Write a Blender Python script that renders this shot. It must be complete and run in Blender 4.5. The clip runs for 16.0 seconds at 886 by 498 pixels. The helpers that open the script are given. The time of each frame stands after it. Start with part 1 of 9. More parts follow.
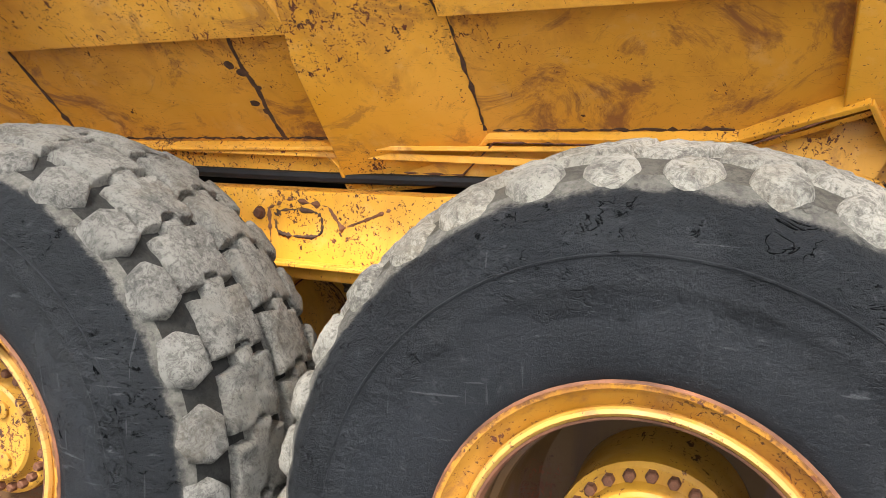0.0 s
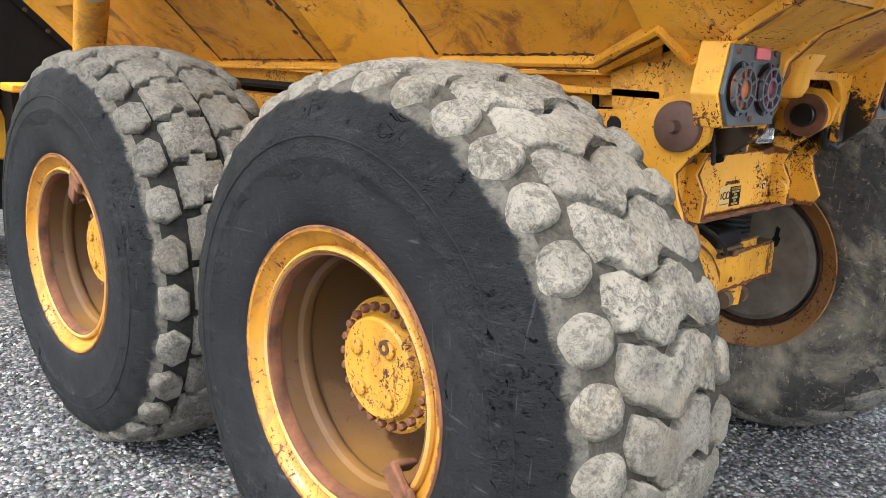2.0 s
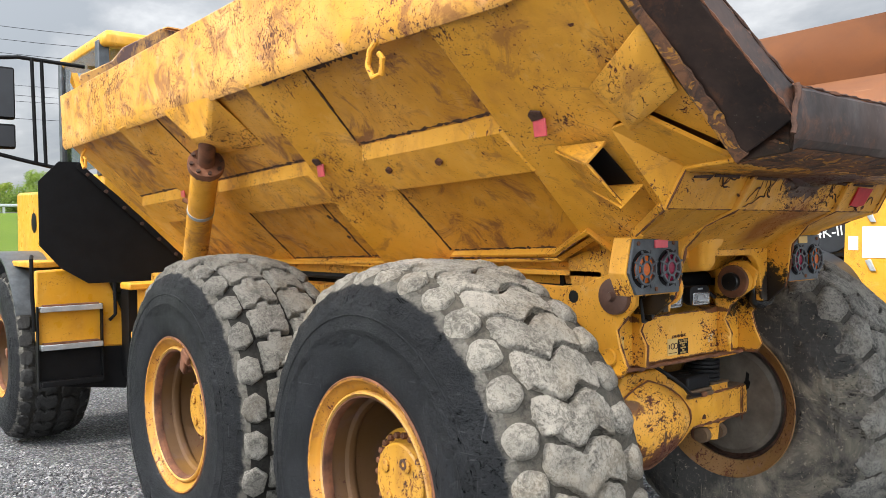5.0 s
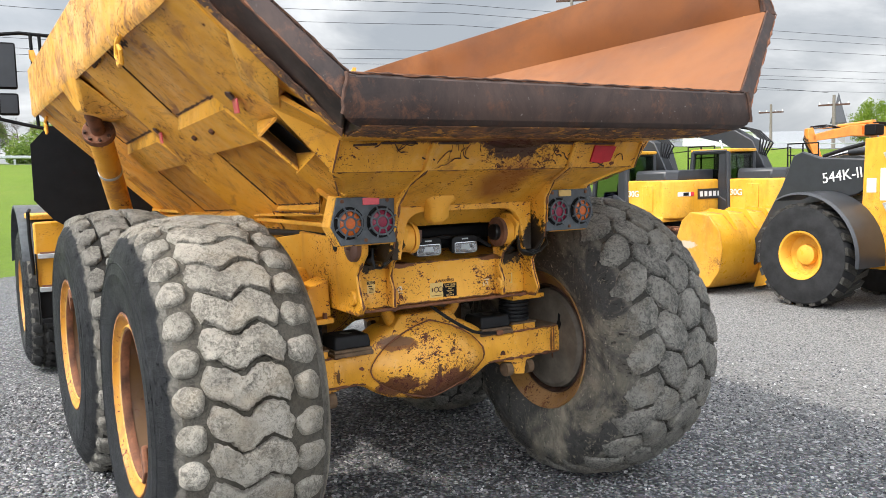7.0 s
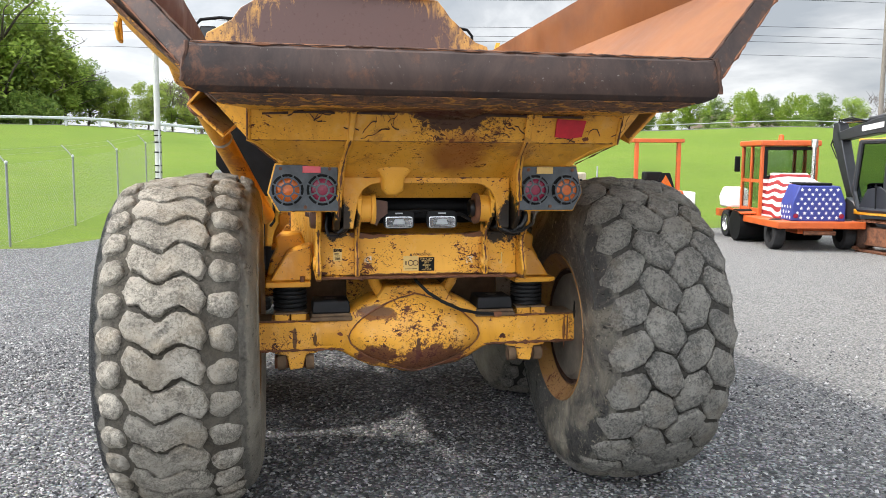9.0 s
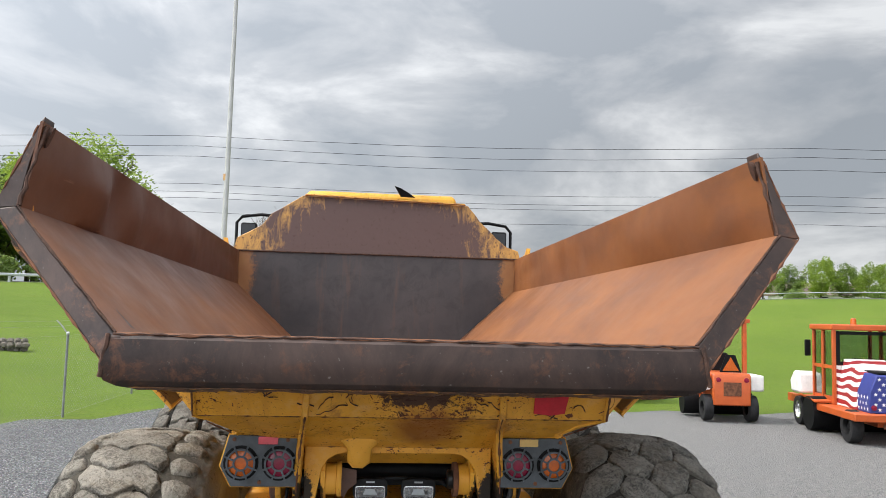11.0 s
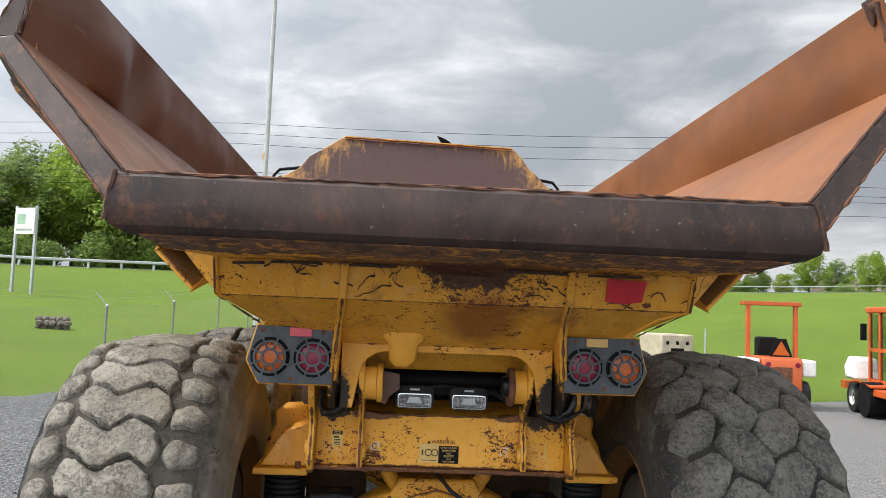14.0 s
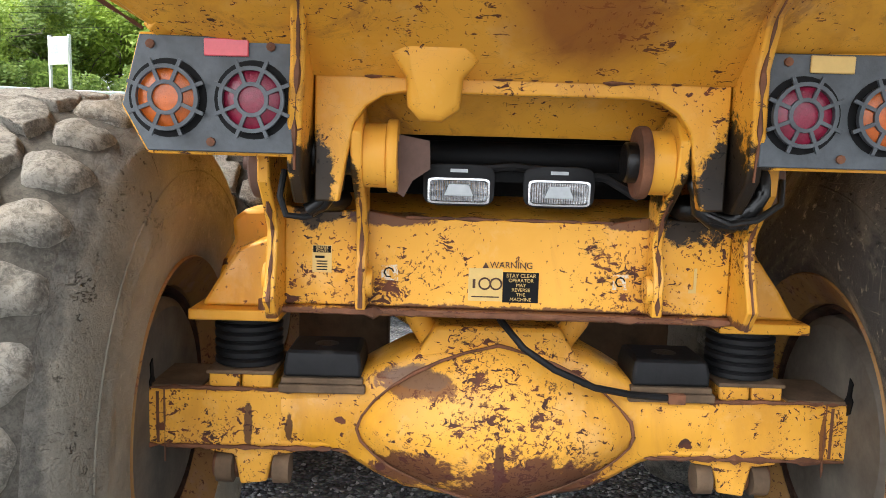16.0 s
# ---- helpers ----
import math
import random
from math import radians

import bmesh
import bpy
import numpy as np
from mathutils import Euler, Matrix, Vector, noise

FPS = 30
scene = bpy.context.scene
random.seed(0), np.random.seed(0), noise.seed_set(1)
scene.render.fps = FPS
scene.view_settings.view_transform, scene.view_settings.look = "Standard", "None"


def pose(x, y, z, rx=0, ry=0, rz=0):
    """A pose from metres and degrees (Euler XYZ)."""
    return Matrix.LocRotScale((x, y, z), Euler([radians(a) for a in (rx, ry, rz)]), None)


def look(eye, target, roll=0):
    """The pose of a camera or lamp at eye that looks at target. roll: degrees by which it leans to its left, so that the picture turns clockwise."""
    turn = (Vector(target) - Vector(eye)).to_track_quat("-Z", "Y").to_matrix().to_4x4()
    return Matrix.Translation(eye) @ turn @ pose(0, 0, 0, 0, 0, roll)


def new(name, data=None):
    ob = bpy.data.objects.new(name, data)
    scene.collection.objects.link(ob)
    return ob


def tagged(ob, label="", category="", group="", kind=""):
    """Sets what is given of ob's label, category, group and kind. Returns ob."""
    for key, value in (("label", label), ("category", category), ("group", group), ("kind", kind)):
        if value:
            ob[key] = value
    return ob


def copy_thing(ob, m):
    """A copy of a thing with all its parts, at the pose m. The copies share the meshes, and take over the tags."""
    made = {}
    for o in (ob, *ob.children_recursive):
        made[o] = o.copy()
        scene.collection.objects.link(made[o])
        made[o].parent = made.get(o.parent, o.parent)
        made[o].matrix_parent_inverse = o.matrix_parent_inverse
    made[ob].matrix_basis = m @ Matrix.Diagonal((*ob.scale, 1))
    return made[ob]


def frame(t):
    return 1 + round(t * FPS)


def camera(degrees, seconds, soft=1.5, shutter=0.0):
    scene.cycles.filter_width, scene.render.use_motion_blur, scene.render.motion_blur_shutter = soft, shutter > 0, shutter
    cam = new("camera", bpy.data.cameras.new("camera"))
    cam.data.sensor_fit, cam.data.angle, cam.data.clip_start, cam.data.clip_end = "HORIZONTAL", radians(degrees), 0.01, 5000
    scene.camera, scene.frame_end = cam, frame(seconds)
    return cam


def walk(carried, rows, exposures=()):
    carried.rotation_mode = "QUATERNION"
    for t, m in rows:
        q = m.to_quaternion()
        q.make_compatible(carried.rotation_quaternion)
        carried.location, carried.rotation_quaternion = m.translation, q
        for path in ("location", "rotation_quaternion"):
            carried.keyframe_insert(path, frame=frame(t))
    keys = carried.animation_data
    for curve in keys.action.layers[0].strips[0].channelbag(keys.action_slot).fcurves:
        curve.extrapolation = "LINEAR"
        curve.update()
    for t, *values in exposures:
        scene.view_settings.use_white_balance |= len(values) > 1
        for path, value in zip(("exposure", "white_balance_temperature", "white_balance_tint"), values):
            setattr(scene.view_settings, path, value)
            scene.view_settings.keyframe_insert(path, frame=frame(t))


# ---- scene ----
cam = camera(57.9, 16.0, 0.6)
PATH = [
    (0, (0.141, -2.755, 1.584), (-0.598, -0.918, 1.303), 1.7),
    (0.5, (0.533, -2.639, 1.605), (-0.405, -0.901, 1.290), 1.6),
    (1, (0.949, -2.572, 1.636), (-0.164, -0.951, 1.271), 1.8),
    (1.5, (1.216, -2.432, 1.622), (-0.046, -0.935, 1.207), 2.2),
    (2, (1.491, -2.562, 1.594), (0.116, -1.186, 1.128), 2.6),
    (2.5, (1.661, -2.884, 1.595), (0.198, -1.599, 1.137), 1.3),
    (3, (1.811, -3.158, 1.645), (0.345, -1.826, 1.374), 0.5),
    (3.2, (1.911, -3.198, 1.671), (0.453, -1.840, 1.499), 0.6),
    (5.3, (2.497, -2.887, 1.689), (0.939, -1.632, 1.648), -0.71),
    (5.5, (2.665, -2.825, 1.678), (1.088, -1.598, 1.588), -0.74),
    (6, (2.988, -2.617, 1.682), (1.381, -1.443, 1.489), -1.01),
    (6.5, (3.243, -2.322, 1.708), (1.597, -1.205, 1.499), -1.38),
    (7, (3.587, -2.013, 1.728), (1.885, -0.978, 1.550), -1.50),
    (7.5, (3.808, -1.723, 1.733), (2.044, -0.794, 1.573), -1.04),
    (8, (3.925, -1.339, 1.757), (2.092, -0.556, 1.589), -0.74),
    (8.5, (4.083, -0.982, 1.750), (2.193, -0.358, 1.556), -0.05),
    (9, (4.069, -0.637, 1.678), (2.119, -0.252, 1.459), 0.42),
    (9.5, (3.963, -0.398, 1.755), (1.986, -0.140, 1.603), 1.25),
    (10, (3.919, -0.248, 1.918), (1.929, -0.061, 1.990), 2.05),
    (10.2, (3.911, -0.218, 1.972), (1.922, -0.049, 2.106), 2.13),
    (12.3, (3.729, -0.185, 2.244), (1.751, 0.049, 2.427), 1.12),
    (12.5, (3.754, -0.177, 2.198), (1.776, 0.047, 2.383), 1.51),
    (13, (3.763, -0.128, 2.026), (1.782, 0.049, 2.233), 1.94),
    (13.5, (3.663, -0.134, 1.889), (1.684, 0.007, 2.139), 2.49),
    (13.8, (3.501, -0.187, 1.797), (1.516, -0.065, 2.008), 3.17),
    (14, (3.400, -0.206, 1.726), (1.409, -0.089, 1.883), 2.26),
    (14.5, (3.044, -0.164, 1.620), (1.045, -0.098, 1.621), 0.99),
    (15, (2.659, -0.162, 1.540), (0.664, -0.155, 1.413), 0.41),
    (15.5, (2.300, -0.198, 1.528), (0.311, -0.210, 1.324), 0.88),
    (16, (1.980, -0.149, 1.482), (-0.003, -0.138, 1.223), 1.62),
]
EXPOSURES = [(0, 1.18), (1.5, 1.02), (2.5, 0.92), (3, 0.84), (5.5, 0.66), (6.5, 0.75), (7.5, 0.70), (8.2, 0.66), (8.7, 0.74), (9.5, 0.88), (10, 0.46), (12.5, 0.24), (13.5, 0.14), (14, 0.36), (14.5, 0.74), (15, 1.14), (15.5, 1.26), (16, 1.36)]
walk(cam, [(t, look(eye, target, roll)) for t, eye, target, roll in PATH], EXPOSURES)

# ---- world and light ----
SUN_TO = Vector((0.10, 0.74, -1.0)).normalized()
world = bpy.data.worlds.new("sky")
scene.world = world
world.use_nodes = True
wn, wl = world.node_tree.nodes, world.node_tree.links
wn.clear()
w_out = wn.new("ShaderNodeOutputWorld")
w_bg = wn.new("ShaderNodeBackground")
w_sky = wn.new("ShaderNodeTexSky")
w_sky.sky_type = "NISHITA"
w_sky.sun_disc = False
w_sky.sun_elevation = math.asin(-SUN_TO.z)
w_sky.sun_rotation = math.atan2(-SUN_TO.x, -SUN_TO.y)
w_sky.dust_density = 3.0
w_co = wn.new("ShaderNodeTexCoord")
w_map = wn.new("ShaderNodeMapping")
w_map.inputs["Scale"].default_value = (1.0, 1.0, 2.8)
w_n = wn.new("ShaderNodeTexNoise")
w_n.inputs["Scale"].default_value = 3.0
w_n.inputs["Detail"].default_value = 9.0
w_n.inputs["Roughness"].default_value = 0.56
w_n.inputs["Distortion"].default_value = 0.35
w_r = wn.new("ShaderNodeValToRGB")
w_r.color_ramp.elements[0].position = 0.40
w_r.color_ramp.elements[0].color = (5.5, 5.95, 6.5, 1)
w_r.color_ramp.elements[1].position = 0.61
w_r.color_ramp.elements[1].color = (11.4, 11.6, 11.8, 1)
w_mid = w_r.color_ramp.elements.new(0.5)
w_mid.color = (7.4, 7.7, 8.1, 1)
w_mix = wn.new("ShaderNodeMixRGB")
w_mix.inputs["Fac"].default_value = 0.86
wl.new(w_co.outputs["Generated"], w_map.inputs["Vector"])
wl.new(w_map.outputs["Vector"], w_n.inputs["Vector"])
wl.new(w_n.outputs["Fac"], w_r.inputs["Fac"])
wl.new(w_sky.outputs["Color"], w_mix.inputs["Color1"])
wl.new(w_r.outputs["Color"], w_mix.inputs["Color2"])
# wide bright cloud area near the hidden sun, tilted rearwards to light the tail
w_sep = wn.new("ShaderNodeVectorMath")
w_sep.operation = "DOT_PRODUCT"
w_sep.inputs[1].default_value = Vector((0.42, -0.52, 0.74)).normalized()
w_dome = wn.new("ShaderNodeMapRange")
w_dome.inputs["From Min"].default_value = -0.45
w_dome.inputs["From Max"].default_value = 1.0


def sky_math(op, a, b):
    k = wn.new("ShaderNodeMath")
    k.operation = op
    for n, v in enumerate((a, b)):
        if isinstance(v, (int, float)):
            k.inputs[n].default_value = v
        else:
            wl.new(v, k.inputs[n])
    return k.outputs[0]


w_mul = wn.new("ShaderNodeVectorMath")
w_mul.operation = "SCALE"
wl.new(w_co.outputs["Generated"], w_sep.inputs[0])
wl.new(w_sep.outputs["Value"], w_dome.inputs["Value"])
w_u = w_dome.outputs["Result"]
w_glow = sky_math("MULTIPLY", sky_math("POWER", w_u, 4.0), 2.5)
w_wide = sky_math("ADD", sky_math("MULTIPLY", w_u, 1.16), 0.62)
wl.new(w_mix.outputs["Color"], w_mul.inputs[0])
wl.new(sky_math("ADD", w_glow, w_wide), w_mul.inputs["Scale"])
wl.new(w_mul.outputs["Vector"], w_bg.inputs["Color"])
w_bg.inputs["Strength"].default_value = 0.092
wl.new(w_bg.outputs["Background"], w_out.inputs["Surface"])

sun_data = bpy.data.lights.new("sun", "SUN")
sun_data.energy = 2.35
sun_data.angle = radians(2.2)
sun_data.color = (1.0, 0.95, 0.87)
sun = new("sun", sun_data)
sun.matrix_world = look((0, 0, 30), Vector((0, 0, 30)) + SUN_TO)
scene.view_settings.exposure = 0.0


# ---- materials ----
class Mat:
    """A small builder round one node material."""

    def __init__(self, name, rough=0.5, metal=0.0, spec=0.5):
        self.m = bpy.data.materials.new(name)
        self.m.use_nodes = True
        self.n, self.l = self.m.node_tree.nodes, self.m.node_tree.links
        self.b = self.n["Principled BSDF"]
        self.b.inputs["Roughness"].default_value = rough
        self.b.inputs["Metallic"].default_value = metal
        self.b.inputs["Specular IOR Level"].default_value = spec
        self.co = self.n.new("ShaderNodeTexCoord").outputs["Object"]

    def scaled(self, sx, sy, sz, off=(0, 0, 0)):
        k = self.n.new("ShaderNodeMapping")
        k.inputs["Scale"].default_value = (sx, sy, sz)
        k.inputs["Location"].default_value = off
        self.l.new(self.co, k.inputs["Vector"])
        return k.outputs["Vector"]

    def noise(self, scale, detail=4.0, rough=0.55, dist=0.0, vec=None):
        k = self.n.new("ShaderNodeTexNoise")
        k.inputs["Scale"].default_value = scale
        k.inputs["Detail"].default_value = detail
        k.inputs["Roughness"].default_value = rough
        k.inputs["Distortion"].default_value = dist
        self.l.new(vec if vec else self.co, k.inputs["Vector"])
        return k.outputs["Fac"]

    def voronoi(self, scale, out="Distance", feature="F1", vec=None):
        k = self.n.new("ShaderNodeTexVoronoi")
        k.feature = feature
        k.inputs["Scale"].default_value = scale
        self.l.new(vec if vec else self.co, k.inputs["Vector"])
        return k.outputs[out]

    def ramp(self, fac, *stops):
        k = self.n.new("ShaderNodeValToRGB")
        e = k.color_ramp.elements
        while len(e) < len(stops):
            e.new(0.5)
        for i, (p, c) in enumerate(stops):
            e[i].position = p
            e[i].color = (c, c, c, 1) if isinstance(c, (int, float)) else (*c, 1)
        self.l.new(fac, k.inputs["Fac"])
        return k.outputs["Color"]

    def mix(self, fac, a, b, kind="MIX"):
        k = self.n.new("ShaderNodeMixRGB")
        k.blend_type = kind
        for key, v in (("Fac", fac), ("Color1", a), ("Color2", b)):
            if isinstance(v, (int, float)):
                k.inputs[key].default_value = v if key == "Fac" else (v, v, v, 1)
            elif isinstance(v, tuple):
                k.inputs[key].default_value = (*v, 1)
            else:
                self.l.new(v, k.inputs[key])
        return k.outputs["Color"]

    def math(self, op, a, b=0.0):
        k = self.n.new("ShaderNodeMath")
        k.operation = op
        for i, v in enumerate((a, b)):
            if isinstance(v, (int, float)):
                k.inputs[i].default_value = v
            else:
                self.l.new(v, k.inputs[i])
        return k.outputs[0]

    def blob(self, centre, size):
        """1 at a place, 0 past an ellipsoid round it."""
        k = self.n.new("ShaderNodeMapping")
        k.vector_type = "TEXTURE"
        k.inputs["Location"].default_value = centre
        k.inputs["Scale"].default_value = size
        self.l.new(self.co, k.inputs["Vector"])
        g = self.n.new("ShaderNodeTexGradient")
        g.gradient_type = "SPHERICAL"
        self.l.new(k.outputs["Vector"], g.inputs["Vector"])
        return g.outputs["Fac"]

    def random(self):
        return self.n.new("ShaderNodeObjectInfo").outputs["Random"]

    def island(self):
        return self.n.new("ShaderNodeNewGeometry").outputs["Random Per Island"]

    def colour(self, c):
        if isinstance(c, tuple):
            self.b.inputs["Base Color"].default_value = (*c, 1)
        else:
            self.l.new(c, self.b.inputs["Base Color"])
        return self

    def rough(self, c):
        self.l.new(c, self.b.inputs["Roughness"])
        return self

    def bump(self, height, strength=0.3, dist=0.01):
        k = self.n.new("ShaderNodeBump")
        k.inputs["Strength"].default_value = strength
        k.inputs["Distance"].default_value = dist
        self.l.new(height, k.inputs["Height"])
        self.l.new(k.outputs["Normal"], self.b.inputs["Normal"])
        return self


RUST = (0.150, 0.050, 0.020)
DARKRUST = (0.060, 0.024, 0.016)


def yellow_paint(name, base=(0.80, 0.348, 0.013), chips=0.30, rusty=0.35, scuffs=0.0, blots=(), rough=0.42, grimy=0.55, ring=0.0):
    """Old machine enamel: sun-bleached, chipped down to brown primer, scraped and rust-blotted."""
    k = Mat(name, rough, 0.0, 0.35)
    base = (base[0] * 0.93, base[1] * 0.97 + 0.004, base[2] * 1.45 + 0.003)
    big = k.noise(1.1, 5, 0.6, 0.3)
    c = k.mix(k.ramp(big, (0.38, 0.0), (0.62, 1.0)), tuple(v * 0.84 for v in base), (base[0] * 1.05, base[1] * 1.12, base[2] * 2.4))
    grime = k.noise(5.0, 7, 0.68, 0.5, k.scaled(1.0, 1.0, 0.30))
    c = k.mix(k.ramp(grime, (0.50, 0.0), (0.74, grimy)), c, (base[0] * 0.46, base[1] * 0.38, base[2] * 1.2))
    fade = k.noise(8.0, 6, 0.7, 0.2)
    c = k.mix(k.ramp(fade, (0.56, 0.0), (0.70, 0.35)), c, (base[0], base[1] * 1.30, base[2] * 8))
    if scuffs:
        s = k.noise(3.4, 9, 0.74, 0.9, k.scaled(1.0, 1.0, 1.5))
        c = k.mix(k.ramp(s, (0.575 - 0.07 * scuffs, 0.0), (0.625 - 0.03 * scuffs, 0.30 + 0.50 * scuffs)), c, (0.19, 0.068, 0.034))
        scr = k.noise(5.0, 4, 0.5, 3.0, k.scaled(0.5, 1.0, 2.0))
        c = k.mix(k.ramp(scr, (0.496, 0.0), (0.50, 0.5 * min(1, scuffs * 2)), (0.504, 0.0)), c, (0.13, 0.042, 0.020))
    # flakes down to primer, thick in some areas, a few loose flecks elsewhere
    patch = k.math("MULTIPLY", k.math("SUBTRACT", k.noise(2.9, 6, 0.66, 0.4), 0.5), 0.62)
    fine = k.noise(48.0, 6, 0.66, 0.9, k.scaled(1.5, 0.70, 1.1))
    lim = 0.690 - 0.085 * chips
    chip = k.ramp(k.math("ADD", fine, patch), (lim, 0.0), (lim + 0.014, 1.0))
    tiny = k.ramp(k.math("ADD", k.noise(105.0, 3, 0.5, 0.0, k.scaled(0.8, 1.3, 1.0)), patch), (0.715 - 0.065 * chips, 0.0), (0.735 - 0.065 * chips, 0.8))
    flake = k.ramp(k.math("ADD", k.noise(15.0, 9, 0.80, 1.0, k.scaled(1.0, 0.8, 1.2)), patch), (0.757 - 0.11 * chips, 0.0), (0.769 - 0.11 * chips, 1.0))
    cell = k.n.new("ShaderNodeTexVoronoi")
    cell.inputs["Scale"].default_value = 9.0
    k.l.new(k.scaled(1.0, 1.0, 1.35), cell.inputs["Vector"])
    bits = k.n.new("ShaderNodeSeparateColor")
    k.l.new(cell.outputs["Color"], bits.inputs["Color"])
    far = k.math("ADD", cell.outputs["Distance"], k.math("MULTIPLY", k.math("SUBTRACT", k.noise(45, 5, 0.75), 0.5), 0.34))
    size = k.math("MULTIPLY", k.math("POWER", bits.outputs["Red"], 5.0), 0.10 + 0.05 * chips)
    fleck = k.ramp(k.math("SUBTRACT", size, far), (0.0, 0.0), (0.012, 1.0))
    chip = k.mix(1.0, k.mix(1.0, k.mix(1.0, chip, tiny, "LIGHTEN"), flake, "LIGHTEN"), fleck, "LIGHTEN")
    c = k.mix(chip, c, k.mix(k.ramp(k.noise(17, 4), (0.40, 0.0), (0.62, 1.0)), DARKRUST, (0.145, 0.046, 0.022)))
    b = k.noise(3.1, 10, 0.78, 0.7)
    rl = 0.80 - 0.19 * rusty
    c = k.mix(k.ramp(b, (rl, 0.0), (rl + 0.06, 0.85)), c, k.mix(k.noise(20, 4), RUST, (0.19, 0.062, 0.02)))
    for centre, size, col, amount, ragged in blots:
        n = k.noise(22, 8, 0.74, 0.3) if ragged else k.noise(6, 5, 0.6, 0.6)
        f = k.math("ADD", k.blob(centre, size), k.math("MULTIPLY", k.math("SUBTRACT", n, 0.5), 1.3 if ragged else 0.6))
        f = k.math("MULTIPLY", f, k.ramp(k.blob(centre, size), (0.0, 0.0), (0.12, 1.0)))
        c = k.mix(k.ramp(f, (0.30 if ragged else 0.14, 0.0), (0.40 if ragged else 0.62, amount)), c, col)
    if ring:
        ln = k.n.new("ShaderNodeVectorMath")
        ln.operation = "LENGTH"
        k.l.new(k.scaled(1, 0, 1), ln.inputs[0])
        e = k.math("ADD", ln.outputs["Value"], k.math("MULTIPLY", k.math("SUBTRACT", k.noise(16, 9, 0.78), 0.5), 0.075))
        c = k.mix(k.ramp(e, (ring, 0.0), (ring + 0.006, 0.9)), c, k.mix(k.ramp(k.noise(40, 5, 0.7), (0.4, 0.0), (0.6, 1.0)), DARKRUST, (0.19, 0.075, 0.028)))
    k.colour(c)
    k.rough(k.ramp(k.math("ADD", k.noise(9, 4), k.math("MULTIPLY", chip, 0.5)), (0.35, rough - 0.07), (0.9, 0.82)))
    h = k.math("SUBTRACT", k.math("MULTIPLY", k.noise(2.4, 2), 1.6), k.math("MULTIPLY", chip, 0.22))
    k.bump(h, 0.4, 0.012)
    return k.m


def plain(name, col, rough=0.5, metal=0.0, vary=0.2, scale=8.0, bump=0.1, spec=0.5):
    k = Mat(name, rough, metal, spec)
    n = k.noise(scale, 5, 0.6)
    dark = tuple(v * (1 - vary) for v in col)
    light = tuple(min(1, v * (1 + vary)) for v in col)
    c = k.mix(k.ramp(n, (0.3, 0.0), (0.7, 1.0)), dark, light)
    c = k.mix(k.ramp(k.noise(scale * 9, 3), (0.5, 0.0), (0.8, 0.35 * min(1, vary * 3))), c, tuple(v * 0.6 for v in col))
    k.colour(c)
    if bump:
        k.bump(k.noise(scale * 6, 4), bump, 0.004)
    return k.m


def glass(name, tint=(0.55, 0.62, 0.60)):
    k = Mat(name, 0.04)
    k.colour(tint)
    k.b.inputs["Transmission Weight"].default_value = 1.0
    k.b.inputs["IOR"].default_value = 1.3
    return k.m


GREASE = (0.0050, 0.0048, 0.0048)
MAROON = (0.085, 0.026, 0.020)
INNER_RIM = yellow_paint("dusty_rim_and_pocket_shade_paint", base=(0.30, 0.142, 0.018), chips=0.8, rusty=0.8, rough=0.6, grimy=0.9)
HULL = yellow_paint("hull_yellow_paint", chips=0.62, rusty=0.32, scuffs=0.3)
PANEL = yellow_paint("scuffed_panel_paint", base=(0.70, 0.298, 0.012), chips=0.25, rusty=0.4, scuffs=1.0)
RAIL = yellow_paint("rail_paint", base=(0.78, 0.36, 0.03), chips=0.9, rusty=1.05, scuffs=0.8)
TAIL = yellow_paint("tail_paint", chips=0.85, rusty=0.25, scuffs=0.3,
                    blots=[((0.66, 0.09, 1.70), (0.32, 0.20, 0.16), (0.26, 0.080, 0.018), 0.85, False),
                           ((0.83, 0.05, 1.885), (0.30, 0.26, 0.15), (0.060, 0.026, 0.016), 0.97, True),
                           ((0.85, 0.0, 1.90), (0.30, 1.2, 0.06), MAROON, 0.9, True),
                           ((0.45, 0.400, 1.41), (0.20, 0.10, 0.19), GREASE, 0.98, True),
                           ((0.45, -0.395, 1.40), (0.20, 0.075, 0.15), GREASE, 0.97, True)])
CHASSIS = yellow_paint("chassis_yellow_paint", base=(0.82, 0.362, 0.015), chips=0.80, rusty=0.2,
                       blots=[((0.33, 0.395, 1.37), (0.25, 0.15, 0.13), GREASE, 0.97, True), ((0.38, 0.335, 1.43), (0.20, 0.055, 0.16), GREASE, 0.97, True), ((0.38, -0.335, 1.42), (0.20, 0.045, 0.12), GREASE, 0.95, True),
                              ((0.33, -0.40, 1.365), (0.25, 0.11, 0.095), GREASE, 0.95, True),
                              ((0.28, -0.25, 1.325), (0.10, 0.14, 0.03), MAROON, 0.9, True),
                              ((0.28, 0.27, 1.325), (0.10, 0.09, 0.025), MAROON, 0.9, True),
                              ((0.30, 0.0, 1.120), (0.20, 0.9, 0.03), MAROON, 0.9, True)])
